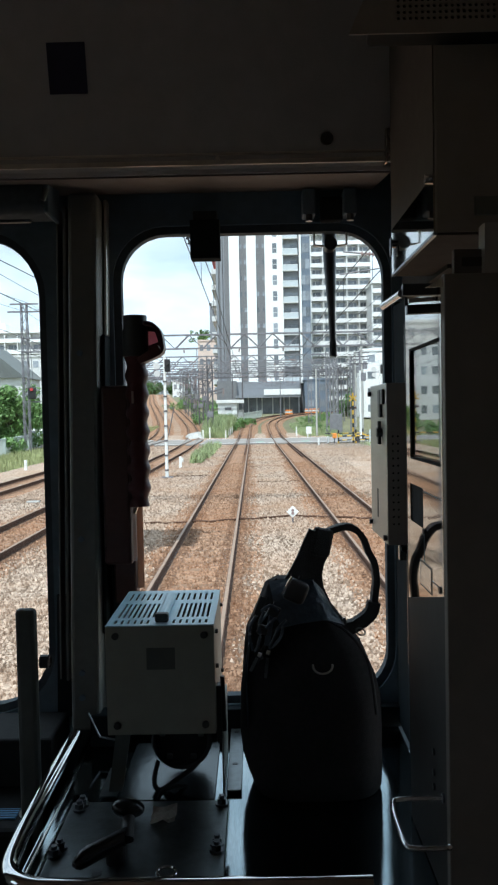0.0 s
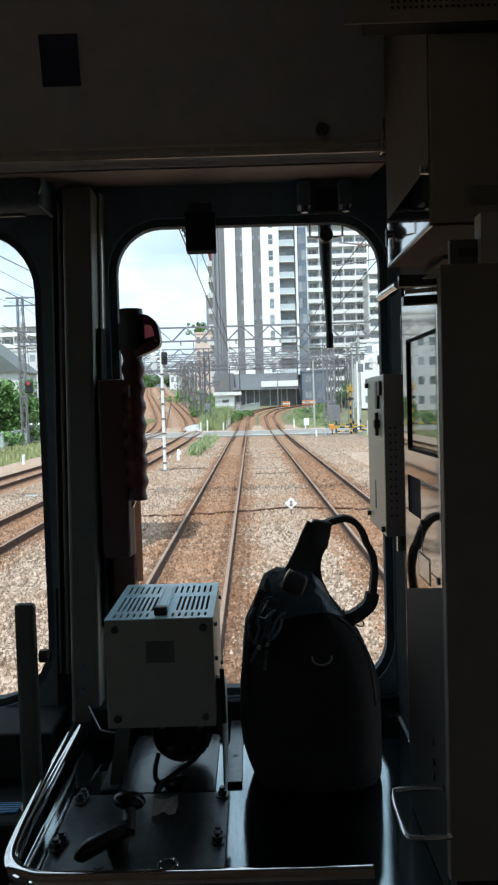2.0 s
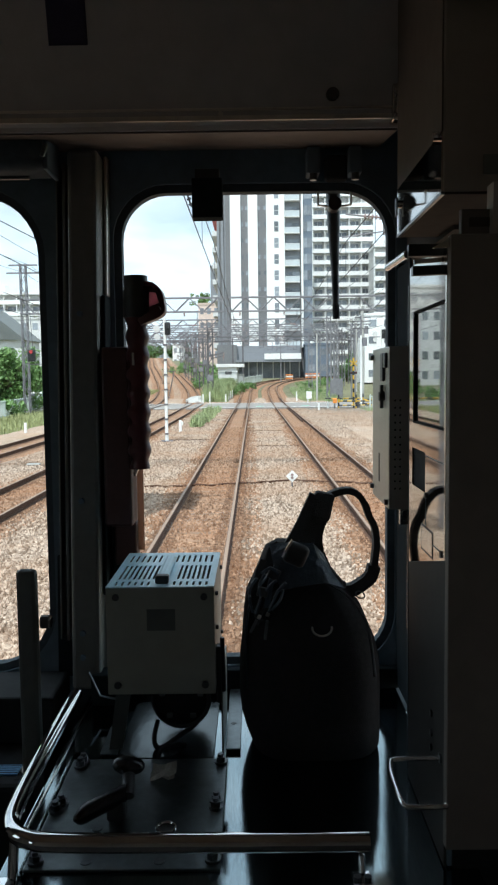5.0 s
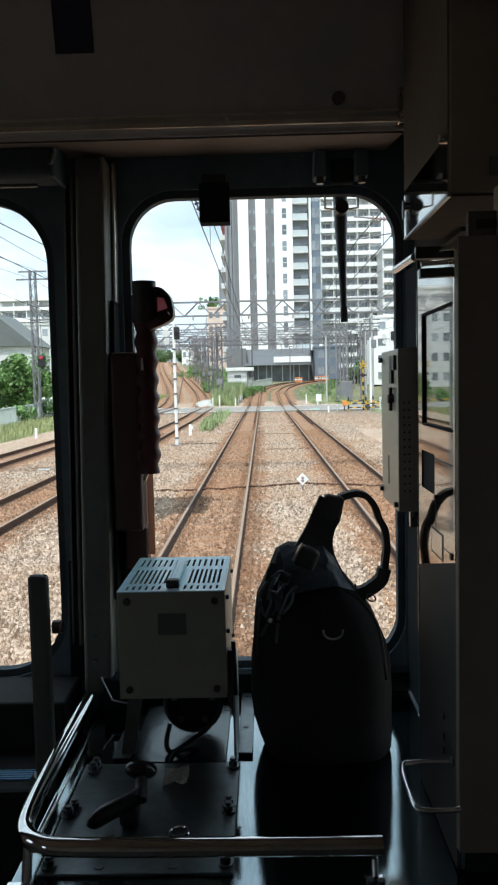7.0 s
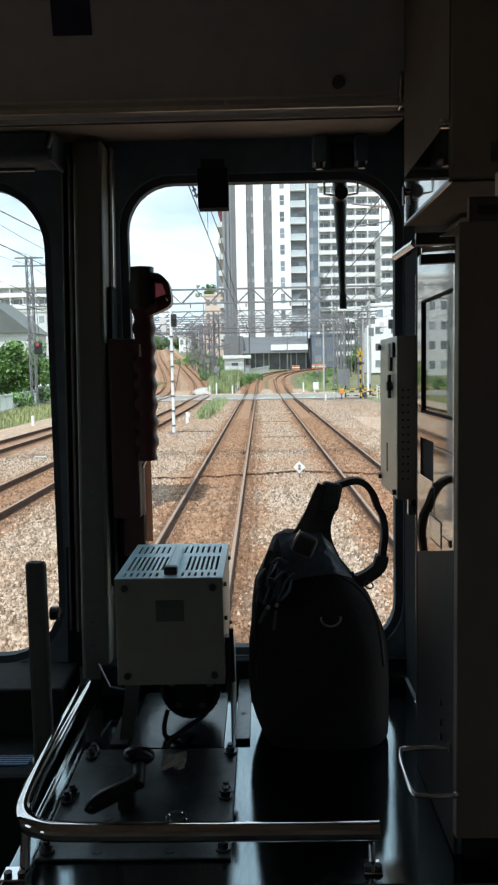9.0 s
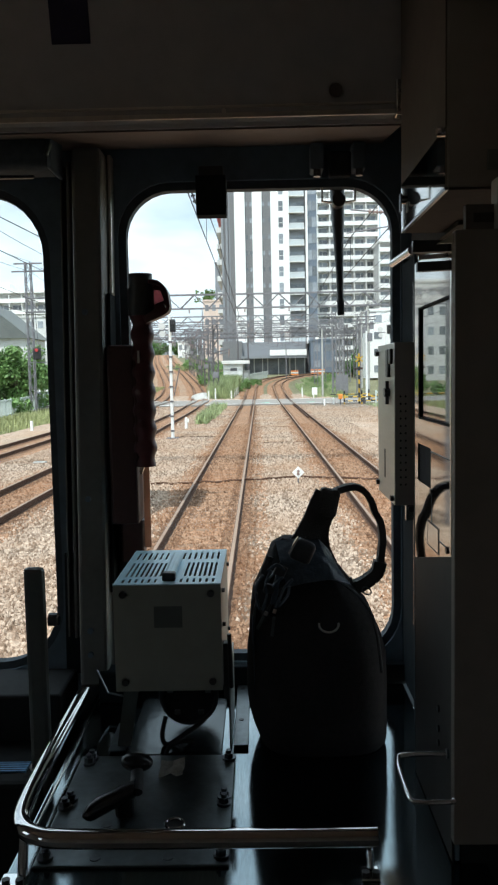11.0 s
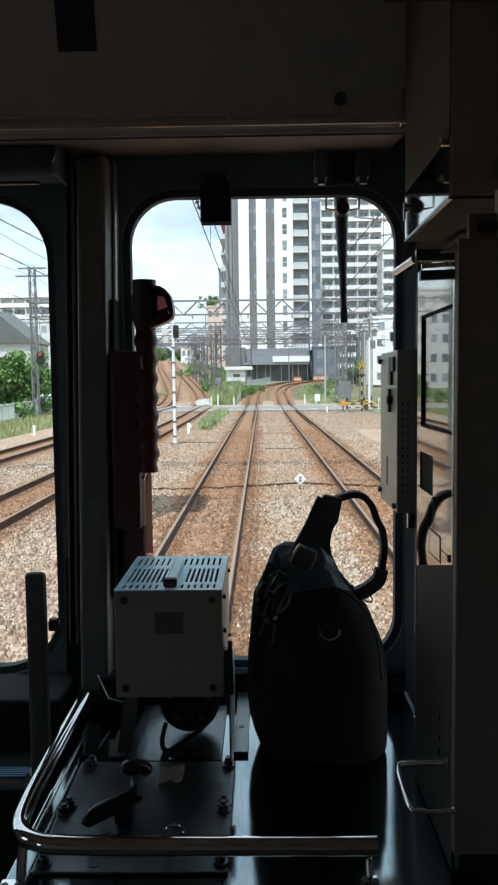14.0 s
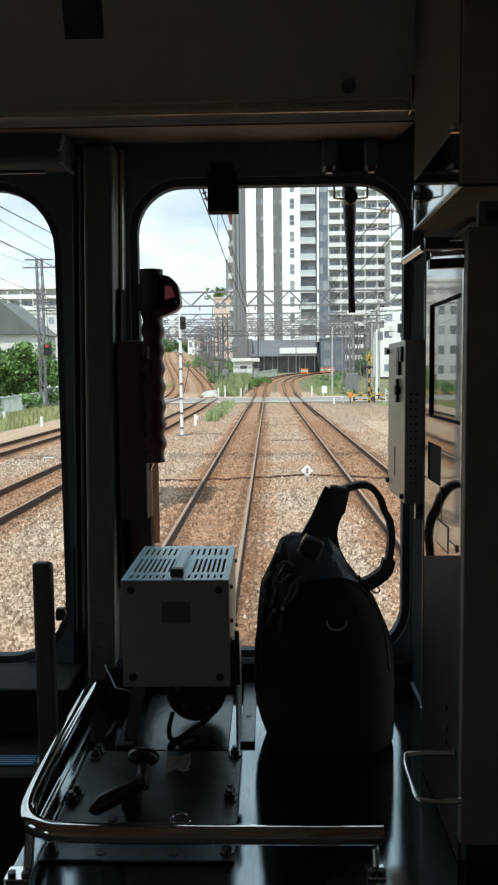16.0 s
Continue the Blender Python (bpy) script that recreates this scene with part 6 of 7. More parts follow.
# chrome guard rail round the desk's front
gr = thing("desk_guard_rail", (-0.1, 1.04, DESK), "chrome tubular guard rail along the desk edge", "guard rail")
rail_pts = [(0.1442, 0.9740, 1.8930), (-0.0548, 0.9737, 1.8930), (-0.2466, 0.9758, 1.8930), (-0.3008, 0.9844, 1.8930), (-0.3309, 1.0154, 1.8930), (-0.3406, 1.0805, 1.8930), (-0.3436, 1.2272, 1.8930), (-0.3441, 1.4595, 1.8930)]
part("tube", add_sweep(bmesh.new(), smooth_path(rail_pts, 6), disc(0.0125, 14)), M_RAILTUBE, gr, smooth=True)
for fx, fy, r_, w_, px_ in ((-0.332, 0.982, 0.007, 0.019, -0.325), (0.138, 0.990, 0.0045, 0.014, rail_pts[0][0] - 0.006)):
    part("stanchion", add_sweep(bmesh.new(), smooth_path([(px_, rail_pts[0][1] + (0.030 if fx < 0 else 0.004), 1.884), (px_, fy + 0.016, 1.86), (px_, fy + 0.008, DESK + 0.004)], 5), disc(r_, 10)), M_RAILTUBE, gr, smooth=True)
    ft = part("foot", box(fx - w_, fx + w_ * 0.8, fy - 0.016, fy + 0.014, DESK, DESK + 0.004, bevel=0.0015), M_CHROME, gr, "steel foot plate")
    for dx in (-0.55, 0.4):
        part("bolt", rod((fx + dx * w_, fy - 0.006, DESK + 0.004), (fx + dx * w_, fy - 0.006, DESK + 0.009), 0.0055, 6), M_BLACK, ft, "dark bolt")

# ---- the box on the desk ----
bx_ = thing("equipment_box", (-0.16, 1.4, DESK), "cream metal equipment box on brackets, its slotted lid coloured as skylit", "equipment box")
BX0, BX1, BY0, BY1, BZ0, BZ1 = -0.2515, -0.069, 1.30, 1.56, 1.957, 2.142
part("front_panel", box(BX0, BX1, BY0, BY0 + 0.003, BZ0, BZ1, bevel=0.0012), M_BOX, bx_, "cream painted front")
part("back_panel", box(BX0, BX1, BY1 - 0.003, BY1, BZ0, BZ1 - 0.003), M_BOX, bx_)
part("side_panel", box(BX0, BX0 + 0.002, BY0 + 0.0035, BY1 - 0.0035, BZ0, BZ1 - 0.003), M_BOX, bx_)
part("side_panel", box(BX1 - 0.002, BX1, BY0 + 0.0035, BY1 - 0.0035, BZ0, BZ1 - 0.003), M_BOX, bx_)
part("bottom_panel", box(BX0 + 0.003, BX1 - 0.003, BY0 + 0.004, BY1 - 0.004, BZ0, BZ0 + 0.003), M_BOX, bx_)
slots = []
for j, (v0, v1) in enumerate(((1.312, 1.335), (1.352, 1.452), (1.480, 1.535))):
    n = 19 if j == 1 else 15
    for i in range(n):
        u = BX0 + 0.014 + i * (BX1 - BX0 - 0.028) / (n - 1)
        if abs(u + 0.158) < 0.019 and j != 2:
            continue
        slots.append([(u - 0.0022, v0), (u + 0.0022, v0), (u + 0.0022, v1), (u - 0.0022, v1)])
lid = part("lid", plate([(BX0, BY0), (BX1, BY0), (BX1, BY1), (BX0, BY1)], slots, 0.002, lambda u, v, w: (u, v, BZ1 + w - 0.001)), M_BOX_SKYLIT, bx_, "slotted lid, sky light put into its pale blue")
part("lid_handle", box(-0.168, -0.149, 1.325, 1.48, BZ1 + 0.001, BZ1 + 0.016, bevel=0.006), M_BOX_SKYLIT, lid, "moulded pale handle bar")
part("handle_end", box(-0.170, -0.147, 1.316, 1.332, BZ1 + 0.001, BZ1 + 0.016, bevel=0.003), M_BLACK, lid)
for x in (BX0 + 0.017, BX1 - 0.017):
    for z in (BZ0 + 0.017, BZ1 - 0.016):
        part("screw", rod((x, BY0, z), (x, BY0 - 0.004, z), 0.006, 12), M_BLACK, bx_, "dark screw")
for y, z in ((1.34, 2.12), (1.34, 2.06), (1.53, 2.12), (1.53, 1.99)):
    part("side_screw", rod((BX1, y, z), (BX1 + 0.005, y, z), 0.004, 8), M_BLACK, bx_)
part("label", box(-0.183, -0.135, BY0 - 0.0008, BY0 - 0.0002, 2.068, 2.105), M_DGREEN, bx_, "faded dark square label")
# bracket legs
part("left_leg", plate([(-0.2440, 1.9565), (-0.2180, 1.9565), (-0.2370, DESK + 0.009), (-0.2610, DESK + 0.009)], [], 0.003, lambda u, v, w: (u, 1.345 + w, v)), M_DGREEN, bx_, "tapered sheet steel leg")
part("left_foot", box(-0.275, -0.245, 1.33, 1.44, DESK + 0.0055, DESK + 0.0085), M_PLATE, bx_)
part("right_leg", add_sweep(bmesh.new(), [(-0.0605, 1.45, 1.955), (-0.0605, 1.45, DESK)], rect(0.20, 0.003), up=(1, 0, 0)), M_BOX, bx_, "painted sheet steel leg")
ft = part("right_foot", box(-0.055, -0.029, 1.345, 1.615, DESK + 0.0055, DESK + 0.0085, bevel=0.001), M_PLATE, bx_, "drilled steel foot")
for y in (1.448, 1.597):
    part("hole", rod((-0.0430, y, DESK + 0.0085), (-0.0430, y, DESK + 0.0092), 0.005, 12), M_BLACK, ft)
part("base_plate", box(-0.243, -0.075, 1.322, 1.56, DESK + 0.0005, DESK + 0.0045, bevel=0.001), M_BASE, bx_, "dull steel base plate")
part("motor", rod((-0.135, 1.38, 1.915), (-0.135, 1.50, 1.915), 0.052, 24), M_BLACKG, bx_, "round black motor under the box", True)
part("motor_rim", add_sweep(bmesh.new(), [(-0.135 + 0.05 * math.cos(i * 0.2618), 1.378, 1.915 + 0.05 * math.sin(i * 0.2618)) for i in range(24)], disc(0.004, 6), closed=True, up=(0, 1, 0)), M_RUBBER, bx_)
part("cable", add_sweep(bmesh.new(), smooth_path([(-0.1775, 1.3750, 1.8791), (-0.1825, 1.3600, 1.8575), (-0.1803, 1.3550, 1.8410), (-0.1683, 1.3550, 1.8377), (-0.1415, 1.3650, 1.8515), (-0.1117, 1.3800, 1.8675), (-0.0940, 1.4000, 1.8862)], 6), disc(0.0045, 8)), M_RUBBER, bx_, "black cable", True)
part("cable", add_sweep(bmesh.new(), smooth_path([(-0.1292, 1.3700, 1.8342), (-0.1474, 1.3500, 1.8440), (-0.1659, 1.3350, 1.8432), (-0.1730, 1.3250, 1.8327), (-0.1745, 1.3180, 1.8208)], 6), disc(0.004, 8)), M_RUBBER, bx_, "thin black cable", True)
for i in range(5):
    part("vent_lug", box(-0.135 + 0.036 * math.cos(i * 1.2566 + 0.3) - 0.005, -0.135 + 0.036 * math.cos(i * 1.2566 + 0.3) + 0.005, 1.374, 1.381, 1.915 + 0.036 * math.sin(i * 1.2566 + 0.3) - 0.004, 1.915 + 0.036 * math.sin(i * 1.2566 + 0.3) + 0.004, bevel=0.001), M_BOLT, bx_)
lv = thing("toggle_latch", (-0.062, 1.31, 1.95), "black toggle latch on the side of the box", "latch")
part("plate", box(-0.0685, -0.060, 1.325, 1.345, 1.93, 2.03, bevel=0.002), M_BLACK, lv)
part("lever", rod((-0.056, 1.33, 1.95), (-0.058, 1.33, 2.045), 0.004, 8), M_BLACK, lv)
part("clip", box(-0.0685, -0.054, 1.33, 1.342, 1.96, 1.985, bevel=0.002), M_CHROME, lv)

# ---- handle key lying on the plate ----
kh = thing("reverser_handle", (-0.2, 1.15, DESK), "black removable reverser handle on the desk plate", "handle")
c = Vector((-0.1989, 1.1765, 1.8950))
bm = bmesh.new()
bmesh.ops.create_uvsphere(bm, u_segments=20, v_segments=12, radius=0.026, matrix=Matrix.Translation(c) @ pose(0, 0, 0, 0, 14, 20) @ Matrix.Diagonal((1.0, 0.62, 0.55, 1)))
part("knob", bm, M_BLACKG, kh, "rounded glossy black knob", True)
part("stem", rod((-0.1951, 1.1352, 1.8680), (-0.1977, 1.1737, 1.8900), 0.0105, 12, 0.009), M_BLACK, kh, smooth=True)
bm = bmesh.new()
g0, g1 = Vector((-0.2646, 1.0854, 1.8620)), Vector((-0.1959, 1.1356, 1.8740))
prev = None
for i in range(13):
    t = i / 12
    p = g0.lerp(g1, t)
    r = 0.0175 * (math.sin(min(1, t * 4 + 0.15) * math.pi / 2)) * (1.0 - 0.12 * t)
    ring = [bm.verts.new((p.x, p.y + r * math.cos(k * math.pi / 6), p.z + 0.85 * r * math.sin(k * math.pi / 6))) for k in range(12)]
    if prev:
        for k in range(12):
            bm.faces.new((prev[k], prev[(k + 1) % 12], ring[(k + 1) % 12], ring[k]))
    else:
        bm.faces.new(ring[::-1])
    prev = ring
bm.faces.new(prev)
bmesh.ops.recalc_face_normals(bm, faces=bm.faces[:])
part("grip", bm, M_BLACKG, kh, "tapered glossy black grip", True)
part("socket", box(-0.2254, -0.1967, 1.118, 1.150, 1.8355, 1.870, bevel=0.006), M_BLACK, kh)
rg = thing("ring_handle", (-0.1324, 1.1050, 1.8360), "small flush ring pull in the desk plate", "ring pull")
cx, cy, _ = (-0.1336, 1.1017, 1.8380)
part("ring", add_sweep(bmesh.new(), [(cx + 0.014 * math.cos(i * 0.3927), cy + 0.014 * math.sin(i * 0.3927), 1.838) for i in range(16)], disc(0.0022, 6), closed=True), M_CHROME, rg, smooth=True)
pp = bmesh.new()
vs = [[pp.verts.new((-0.175 + 0.01 * i, 1.235 + 0.012 * j, 1.838 + 0.02 * abs(noise.noise((i * 0.9, j * 0.9, 4))))) for i in range(5)] for j in range(5)]
for j in range(4):
    for i in range(4):
        pp.faces.new((vs[j][i], vs[j][i + 1], vs[j + 1][i + 1], vs[j + 1][i]))
bmesh.ops.solidify(pp, geom=pp.faces[:], thickness=0.0006)
solid("paper_scrap", pp, M_PAPER, "crumpled paper scrap on the desk plate", "paper")
# small bent bracket behind the rail
bk = thing("wire_bracket", (-0.30, 1.5, DESK), "small bent wire bracket by the post", "bracket")
part("wire", add_sweep(bmesh.new(), [(-0.335, 1.54, 1.905), (-0.310, 1.52, 1.865), (-0.275, 1.51, 1.862)], disc(0.002, 6)), M_BOLT, bk)
part("base", box(-0.335, -0.285, 1.55, 1.6, DESK, 1.895, bevel=0.004), M_VOID, bk)

# ---- the driver's console at the left ----
dc = thing("driver_console", (-0.9, 1.4, 1.13), "dark driver's console beside the desk", "console")
part("body", box(-2.2, -0.40, 1.34, 1.648, 1.13, 1.775, bevel=0.01), M_CONSOLE, dc)
part("top_ledge", box(-2.2, -0.40, 1.50, 1.648, 1.775, 1.87, bevel=0.006), M_CONSOLE, dc)
part("display", box(-0.56, -0.437, 1.378, 1.412, 1.7755, 1.779), M_BLUE, dc, "pale blue striped card")
for i in range(4):
    part("stripe", box(-0.56, -0.437, 1.382 + 0.008 * i, 1.384 + 0.008 * i, 1.7791, 1.7796), M_CONSOLE, dc)
part("key_ring", add_sweep(bmesh.new(), [(-0.416 + 0.015 * math.cos(i * 0.3927), 1.395 + 0.015 * math.sin(i * 0.3927), 1.779) for i in range(16)], disc(0.004, 6), closed=True), M_TRIM, dc)
part("key_boss", rod((-0.416, 1.395, 1.77), (-0.416, 1.395, 1.782), 0.010, 14), M_TRIM, dc)
part("ledge", box(-0.44, -0.392, 1.36, 1.43, 1.74, 1.776, bevel=0.004), M_CONSOLE, dc)
mh = thing("lever_post", (-0.385, 1.37, 1.775), "dark upright lever beside the window post", "lever")
part("post", box(-0.4205, -0.3840, 1.355, 1.375, 1.74, 2.160, bevel=0.008), M_DGREEN, mh)
part("pivot", rod((-0.379, 1.365, 2.065), (-0.365, 1.365, 2.065), 0.012, 12), M_BLACK, mh)
part("nut", rod((-0.372, 1.365, 2.065), (-0.361, 1.365, 2.065), 0.010, 6), M_CHROME, mh)

# ---- hand lamp in its holder ----
to = thing("hand_lamp", (-0.24, 1.57, 2.3), "red ribbed hand signal lamp with black head", "hand lamp")
part("head", rod((-0.2278, 1.5700, 2.6588), (-0.2278, 1.5700, 2.6926), 0.0235, 20), M_BLACK, to, "black cylindrical cap", True)
part("collar", rod((-0.2282, 1.5700, 2.6116), (-0.2276, 1.5700, 2.6643), 0.026, 20), M_BLACK, to, smooth=True)
visor = smooth_path([(-0.2074, 1.5550, 2.6752), (-0.1910, 1.5550, 2.6727), (-0.1771, 1.5550, 2.6583), (-0.1722, 1.5550, 2.6377), (-0.1727, 1.5550, 2.6203), (-0.1862, 1.5550, 2.6108), (-0.2104, 1.5600, 2.6018)], 6)
part("visor", add_sweep(bmesh.new(), visor, rect(0.007, 0.036), up=(0, 1, 0)), M_TORCH, to, "dark red rounded visor", True)
part("chin", add_sweep(bmesh.new(), [(-0.2177, 1.5650, 2.6023), (-0.1922, 1.5600, 2.6178), (-0.1776, 1.5600, 2.6262)], rect(0.014, 0.034), up=(0, 1, 0)), M_TORCH, to)
hood_edge = [(-0.2095, 2.6737), (-0.1919, 2.6701), (-0.1778, 2.6567), (-0.1751, 2.6369), (-0.1821, 2.6239), (-0.2115, 2.6113)]
lens_edge = [(-0.2085, 2.6628), (-0.1890, 2.6606), (-0.1823, 2.6404), (-0.2058, 2.6320)]
part("hood", plate(hood_edge, [lens_edge], 0.004, lambda u, v, w: (u, 1.572 + w, v)), M_TORCH, to, "dark red moulded lamp hood")
part("lens", plate(lens_edge, [], 0.003, lambda u, v, w: (u, 1.5725 + w, v)), M_LENS, to, "small pale pink lens")
bm = bmesh.new()
p0, p1 = Vector((-0.2270, 1.5700, 2.6116)), Vector((-0.2274, 1.5700, 2.3128))
ring_prev = None
for i in range(49):
    t = i / 48
    p = p0.lerp(p1, t)
    r = 0.0215 + 0.0025 * math.cos(t * 2 * math.pi * 8) - 0.004 * max(0, t - 0.9) * 10
    ring = [bm.verts.new((p.x + r * math.cos(a * 0.3927), p.y + r * math.sin(a * 0.3927), p.z)) for a in range(16)]
    if ring_prev:
        for a in range(16):
            bm.faces.new((ring_prev[a], ring_prev[(a + 1) % 16], ring[(a + 1) % 16], ring[a]))
    else:
        bm.faces.new(ring)
    ring_prev = ring
bm.faces.new(ring_prev[::-1])
bmesh.ops.recalc_face_normals(bm, faces=bm.faces[:])
part("grip", bm, M_TORCH, to, "ribbed dark red grip", True)
part("hook", rod((-0.2304, 1.5600, 2.3174), (-0.2377, 1.5600, 2.2994), 0.004, 8), M_CHROME, to)
ho = thing("lamp_holder", (-0.27, 1.58, 2.2), "dark red-brown lamp holder on the window post", "holder")
hx0, hx1 = -0.3001, -0.2436
part("case", box(hx0, hx1, 1.565, 1.645, 2.1955, 2.5550, bevel=0.006), M_HOLDER, ho, "dark red holder case")
part("front_edge", box(-0.2447, -0.2402, 1.555, 1.60, 2.3301, 2.5433, bevel=0.001), M_HOLDER, ho)
part("clip", box(-0.2347, -0.2309, 1.545, 1.56, 2.5185, 2.5426), M_TRIM, ho, "bright clip")
part("lower_sleeve", box(-0.2879, -0.2418, 1.60, 1.646, 2.1093, 2.1968, bevel=0.004), M_HOLDER, ho)
cd = thing("card_strip", (-0.22, 1.64, 2.2), "brown card strip standing behind the lamp", "card")
part("card", box(-0.2411, -0.2283, 1.615, 1.620, 2.1375, 2.3071), M_CARD, cd)

# ---- the backpack ----
def set_at(bm, place, turn):
    bm.transform(Matrix.Translation(place) @ pose(0, 0, 0, 0, turn, 0))
    return bm


bp_ = thing("backpack", (0.09, 1.39, DESK), "black nylon backpack standing on the desk", "backpack")
BAG = (
    ((-0.0020, 1.3850, 1.8310), (0.2140, 1.3850, 1.8310), 0.080), ((-0.0080, 1.3850, 1.8420), (0.2195, 1.3850, 1.8420), 0.088), ((-0.0130, 1.3850, 1.8560), (0.2207, 1.3850, 1.8560), 0.091), ((-0.0200, 1.3850, 1.8760), (0.2213, 1.3850, 1.8760), 0.092), ((-0.0270, 1.3850, 1.9000), (0.2215, 1.3850, 1.9000), 0.092),
    ((-0.0306, 1.3850, 1.9343), (0.2215, 1.3850, 1.9308), 0.092), ((-0.0283, 1.3850, 1.9995), (0.2197, 1.3850, 1.9959), 0.090), ((-0.0246, 1.3850, 2.0329), (0.2117, 1.3850, 2.0294), 0.088), ((-0.0207, 1.3850, 2.0786), (0.1917, 1.3850, 2.0753), 0.082),
    ((-0.0171, 1.3850, 2.1075), (0.1706, 1.3850, 2.1046), 0.076), ((-0.0055, 1.3850, 2.1321), (0.1507, 1.3850, 2.1296), 0.068), ((0.0049, 1.3850, 2.1545), (0.1338, 1.3850, 2.1525), 0.058), ((0.0123, 1.3850, 2.1728), (0.1219, 1.3850, 2.1711), 0.048),
    ((0.0186, 1.3850, 2.1891), (0.1110, 1.3850, 2.1876), 0.038), ((0.0349, 1.3850, 2.1990), (0.1031, 1.3850, 2.1979), 0.022))
bm = bmesh.new()
prev = None
NS = 40
for k, (l_, r_, d_) in enumerate(BAG):
    z = DESK + 0.001 if k == 0 else (l_[2] + r_[2]) / 2
    cx, hw = (l_[0] + r_[0]) / 2, (r_[0] - l_[0]) / 2
    ring = []
    for i in range(NS):
        a = 2 * math.pi * i / NS
        ca, sa = math.cos(a), math.sin(a)
        w = 1 + 0.010 * noise.noise((ca * 2, sa * 2, z * 22))
        ring.append(bm.verts.new((cx + hw * w * math.copysign(abs(ca) ** 0.62, ca), 1.400 + 1.1 * d_ * w * math.copysign(abs(sa) ** 0.62, sa), z + 0.005 * noise.noise((ca * 3, sa * 3, z * 9)) * (k > 0))))
    if prev:
        for i in range(NS):
            bm.faces.new((prev[i], prev[(i + 1) % NS], ring[(i + 1) % NS], ring[i]))
    else:
        bm.faces.new(ring[::-1])
    prev = ring
bm.faces.new(prev)
bmesh.ops.recalc_face_normals(bm, faces=bm.faces[:])
part("main_body", bm, M_BAG, bp_, "black woven nylon body", True)
# front pocket panel seam and zip
part("seam", add_sweep(bmesh.new(), smooth_path([(0.0020, 1.3100, 2.0730), (0.0319, 1.3200, 2.1237), (0.0909, 1.3350, 2.1435), (0.1479, 1.3250, 2.1255), (0.1879, 1.3100, 2.0752), (0.2020, 1.3050, 1.9830)], 6), disc(0.0028, 6)), M_STRAP, bp_, "piped seam", True)
part("zip", add_sweep(bmesh.new(), smooth_path([(-0.0147, 1.3350, 1.9541), (-0.0157, 1.3350, 2.0553), (-0.0049, 1.3350, 2.1151), (0.0232, 1.3450, 2.1519)], 6), rect(0.012, 0.003)), M_BAG_SHEEN, bp_, "zip, sheen put into its colour")
# yoke over the shoulders of the bag, the sky's sheen put into its colour
bm = bmesh.new()
yk = [[(0.0261, 1.3550, 2.1995), (0.0633, 1.3500, 2.2039), (0.0985, 1.3500, 2.2014), (0.1168, 1.3600, 2.1809)], [(0.0327, 1.3230, 2.1720), (0.0663, 1.3200, 2.1820), (0.1077, 1.3230, 2.1777), (0.1293, 1.3300, 2.1560)], [(0.0431, 1.3090, 2.1315), (0.0746, 1.3070, 2.1393), (0.1176, 1.3090, 2.1439), (0.1492, 1.3200, 2.1307)]]
vs = [[bm.verts.new((p[0], p[1] + 0.003 * noise.noise((p[0] * 60, p[2] * 60, 1)), p[2])) for p in r] for r in yk]
for j in range(2):
    for i in range(3):
        bm.faces.new((vs[j][i], vs[j][i + 1], vs[j + 1][i + 1], vs[j + 1][i]))
bmesh.ops.subdivide_edges(bm, edges=bm.edges[:], cuts=3, use_grid_fill=True, smooth=0.6)
bmesh.ops.solidify(bm, geom=bm.faces[:], thickness=0.004)
part("yoke", bm, M_BAG_SHEEN, bp_, "navy-black yoke, sky sheen put into its colour", True)
bm = bmesh.new()
add_box(bm, -0.0190, 0.0190, -0.013, 0.013, -0.0185, 0.0185, bevel=0.008, seg=3)
part("pouch", set_at(bm, (0.0693, 1.3, 2.1964), 24), M_BLACK, bp_, "dark grey rolled flap", True)
part("ladder_lock", set_at(box(-0.010, 0.010, -0.004, 0.004, -0.009, 0.009, bevel=0.002), (0.0320, 1.3030, 2.1623), 25), M_BLACK, bp_, "black plastic buckle")
part("ladder_lock", set_at(box(-0.009, 0.009, -0.004, 0.004, -0.008, 0.008, bevel=0.002), (0.0125, 1.3010, 2.1322), 15), M_BLACK, bp_, "black plastic buckle")
part("pouch_edge", add_sweep(bmesh.new(), [(0.0456, 1.2860, 2.1958), (0.0631, 1.2860, 2.2234)], rect(0.0032, 0.008), up=(0, 1, 0)), M_CHROME, bp_, "pale flap edge")
# haul strap
for route, width, deep in (([(0.0498, 1.3620, 2.1855), (0.0639, 1.3620, 2.2034), (0.0830, 1.3620, 2.2371), (0.0952, 1.3620, 2.2648), (0.1062, 1.3620, 2.2874)], 0.019, 0.010), ([(0.0838, 1.3700, 2.1792), (0.0942, 1.3700, 2.2133), (0.1063, 1.3700, 2.2402), (0.1155, 1.3700, 2.2651), (0.1187, 1.3700, 2.2870)], 0.025, 0.012), ([(0.1281, 1.3780, 2.1542), (0.1163, 1.3780, 2.1809), (0.1126, 1.3780, 2.2053), (0.1168, 1.3780, 2.2285), (0.1270, 1.3780, 2.2505), (0.1332, 1.3780, 2.2776)], 0.015, 0.010)):
    part("strap_root", add_sweep(bmesh.new(), smooth_path(route, 5), rect(width, deep), up=(0, 1, 0)), M_STRAP, bp_, "doubled webbing strap root", True)
bm = bmesh.new()
add_box(bm, -0.0175, 0.0175, -0.011, 0.011, -0.0245, 0.0245, bevel=0.006)
part("strap_keeper", set_at(bm, (0.1191, 1.366, 2.2667), 12), M_STRAP, bp_, "stitched strap fold")
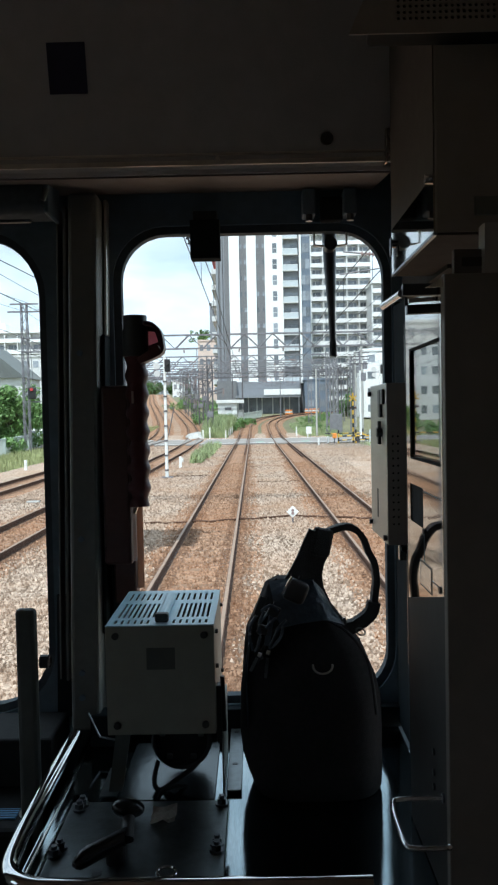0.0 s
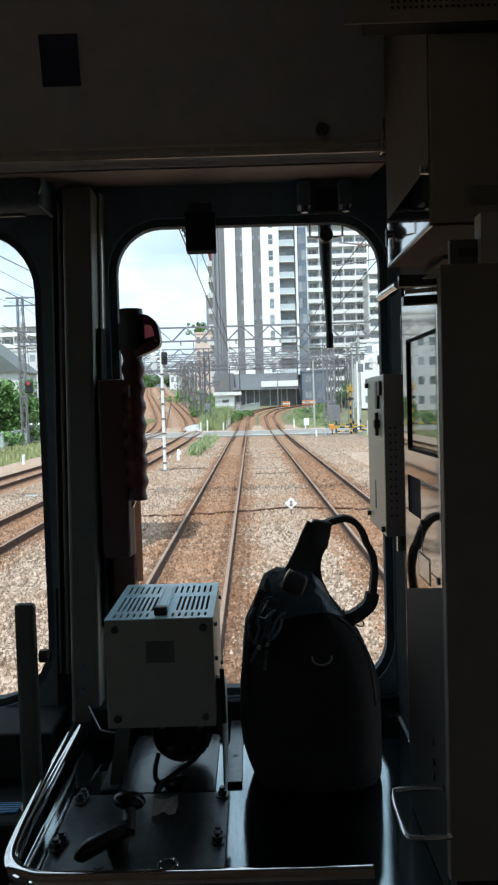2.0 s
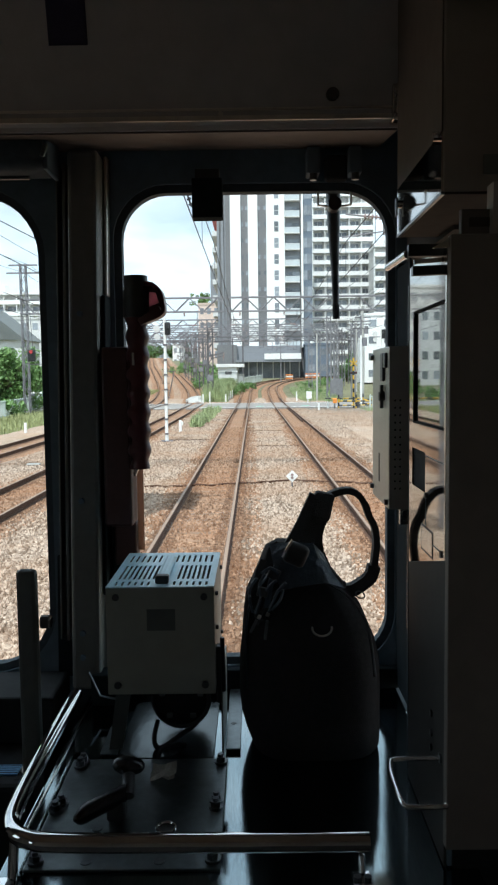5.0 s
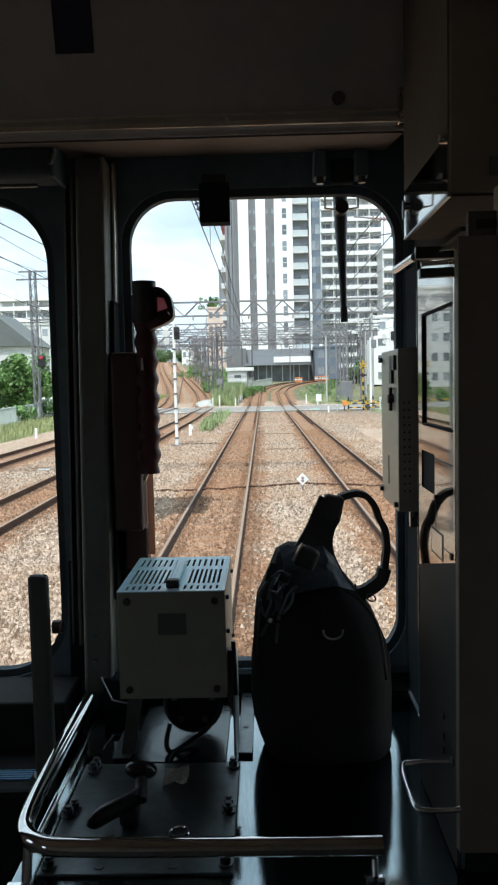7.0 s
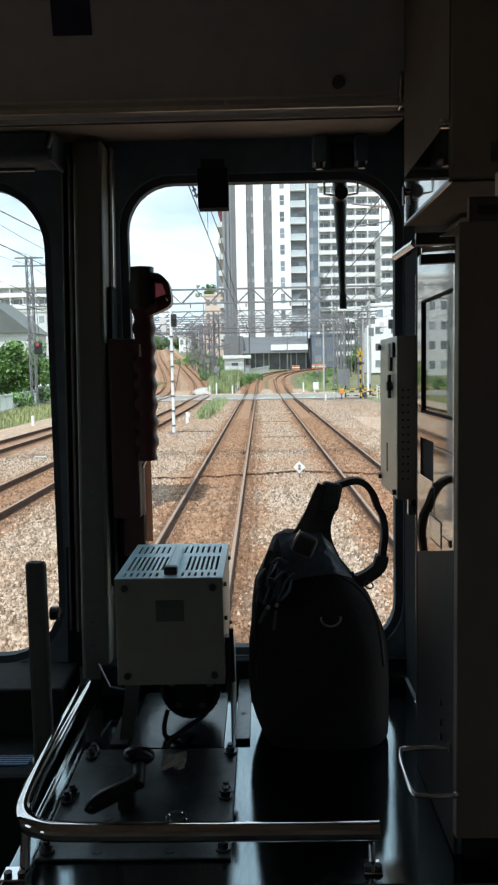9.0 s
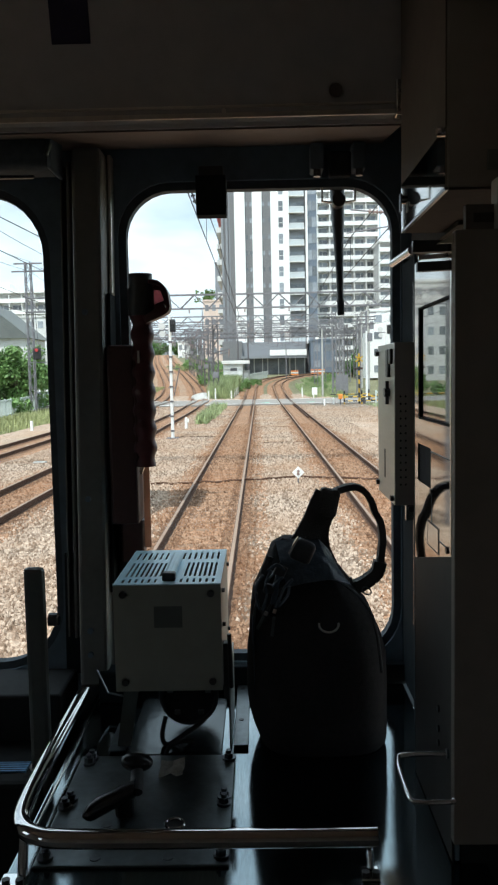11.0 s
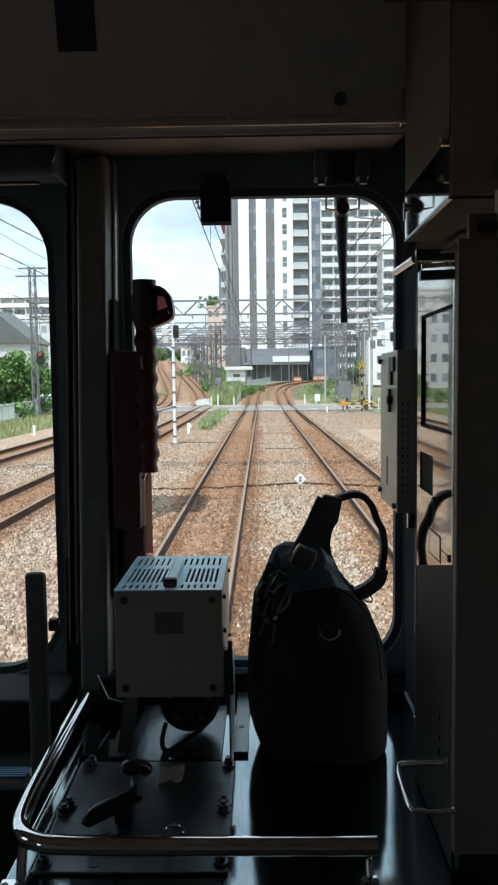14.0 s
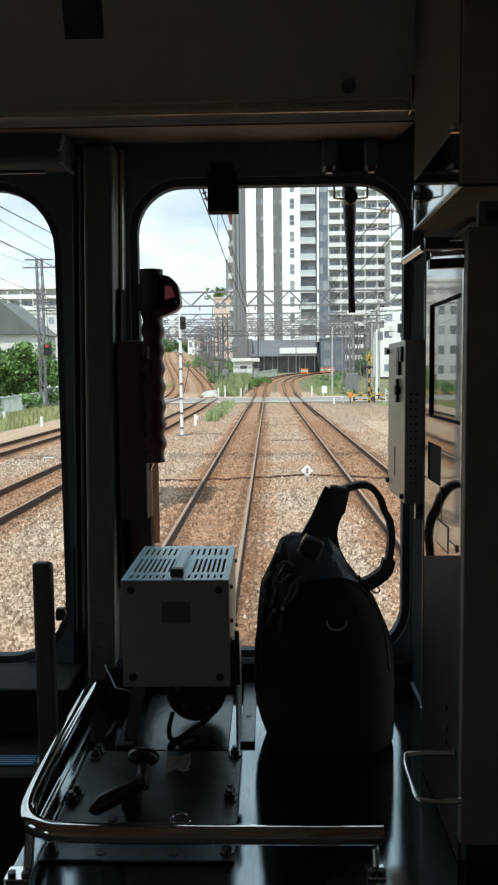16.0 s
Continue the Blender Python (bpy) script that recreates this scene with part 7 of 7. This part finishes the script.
part("haul_strap", add_sweep(bmesh.new(), smooth_path([(0.1189, 1.3850, 2.2747), (0.1359, 1.3850, 2.2835), (0.1539, 1.3850, 2.2893), (0.1698, 1.3850, 2.2900), (0.1837, 1.3850, 2.2827), (0.1956, 1.3850, 2.2664), (0.2035, 1.3850, 2.2440), (0.2124, 1.3850, 2.2266), (0.2163, 1.3850, 2.1981), (0.2142, 1.3850, 2.1757), (0.2111, 1.3850, 2.1492)], 6), rect(0.0112, 0.024), up=(0, 1, 0)), M_STRAP, bp_, "looped webbing haul strap")
part("haul_strap_end", add_sweep(bmesh.new(), smooth_path([(0.2110, 1.3780, 2.1570), (0.2050, 1.3780, 2.1377), (0.1909, 1.3780, 2.1247), (0.1738, 1.3780, 2.1147), (0.1558, 1.3780, 2.1109)], 5), rect(0.022, 0.020), up=(0, 1, 0)), M_STRAP, bp_, "webbing strap end sewn to the shoulder")
part("strap_ring", add_sweep(bmesh.new(), [(0.1846 + 0.0075 * math.cos(i * 0.5236) - 0.003 * math.sin(i * 0.5236), 1.362, 2.1087 - 0.0045 * math.cos(i * 0.5236) - 0.005 * math.sin(i * 0.5236)) for i in range(12)], disc(0.0014, 6), closed=True, up=(0, 1, 0)), M_BOLT, bp_, "small metal strap ring", True)
# D-ring and zip pulls
c = Vector((0.1125, 1.3030, 2.0677))
part("ring", add_sweep(bmesh.new(), [(c.x + 0.0165 * math.cos(radians(a)), c.y + 0.001, c.z + 0.0135 * math.sin(radians(a))) for a in range(170, 371, 10)], disc(0.0018, 8), up=(0, 1, 0)), M_TRIM, bp_, "thin bright half ring")
for pa, pb in (((0.1541, 1.345, 2.1379), (0.156, 1.345, 2.1259)), ((0.0021, 1.3000, 2.0840), (-0.0087, 1.3000, 2.0627)), ((0.0202, 1.3000, 2.0837), (0.0159, 1.3000, 2.0505))):
    part("zip_pull", add_sweep(bmesh.new(), [pa, pb], rect(0.005, 0.003), up=(0, 1, 0)), M_BOLT, bp_, "dull metal zip pull")
for q in ((0.0070, 1.2970, 2.0907), (0.0213, 1.2970, 2.0944)):
    part("zip_slider", set_at(box(-0.004, 0.004, -0.003, 0.003, -0.0045, 0.0045, bevel=0.0015), q, 20), M_CHROME, bp_, "bright zip slider")
for cord in (((-0.0043, 1.2980, 2.0983), (-0.0096, 1.2980, 2.1208), (-0.0083, 1.2980, 2.1401), (0.0034, 1.2980, 2.1563)), ((0.0004, 1.2980, 2.0963), (0.0084, 1.2980, 2.1205), (0.0069, 1.2980, 2.1428), (0.0167, 1.2980, 2.1638)), ((0.0233, 1.2980, 2.0999), (0.0311, 1.2980, 2.1172), (0.0390, 1.2980, 2.1345), (0.0524, 1.2980, 2.1479)), ((0.0271, 1.2980, 2.1018), (0.0425, 1.2980, 2.1190), (0.0466, 1.2980, 2.1364)), ((0.0111, 1.2980, 2.1639), (0.0263, 1.2980, 2.1733), (0.0394, 1.2980, 2.1635)), ((0.0181, 1.2980, 2.1349), (0.0287, 1.2980, 2.1463), (0.0364, 1.2980, 2.1520))):
    part("cord", add_sweep(bmesh.new(), smooth_path(cord, 5), disc(0.0028, 6)), M_BAG_SHEEN, bp_, "thin pull cord, sheen put into its colour", True)
part("side_strap", add_sweep(bmesh.new(), smooth_path([(0.0154, 1.3150, 2.1839), (0.0034, 1.3100, 2.1513), (-0.0011, 1.3070, 2.1132), (0.0078, 1.3050, 2.0794)], 6), rect(0.012, 0.004), up=(0, 1, 0)), M_STRAP, bp_)
part("side_strap", add_sweep(bmesh.new(), smooth_path([(0.0373, 1.3150, 2.1739), (0.0260, 1.3070, 2.1420), (0.0196, 1.3030, 2.1043)], 6), rect(0.010, 0.004), up=(0, 1, 0)), M_BAG_SHEEN, bp_, "pull tab, sheen put into its colour")
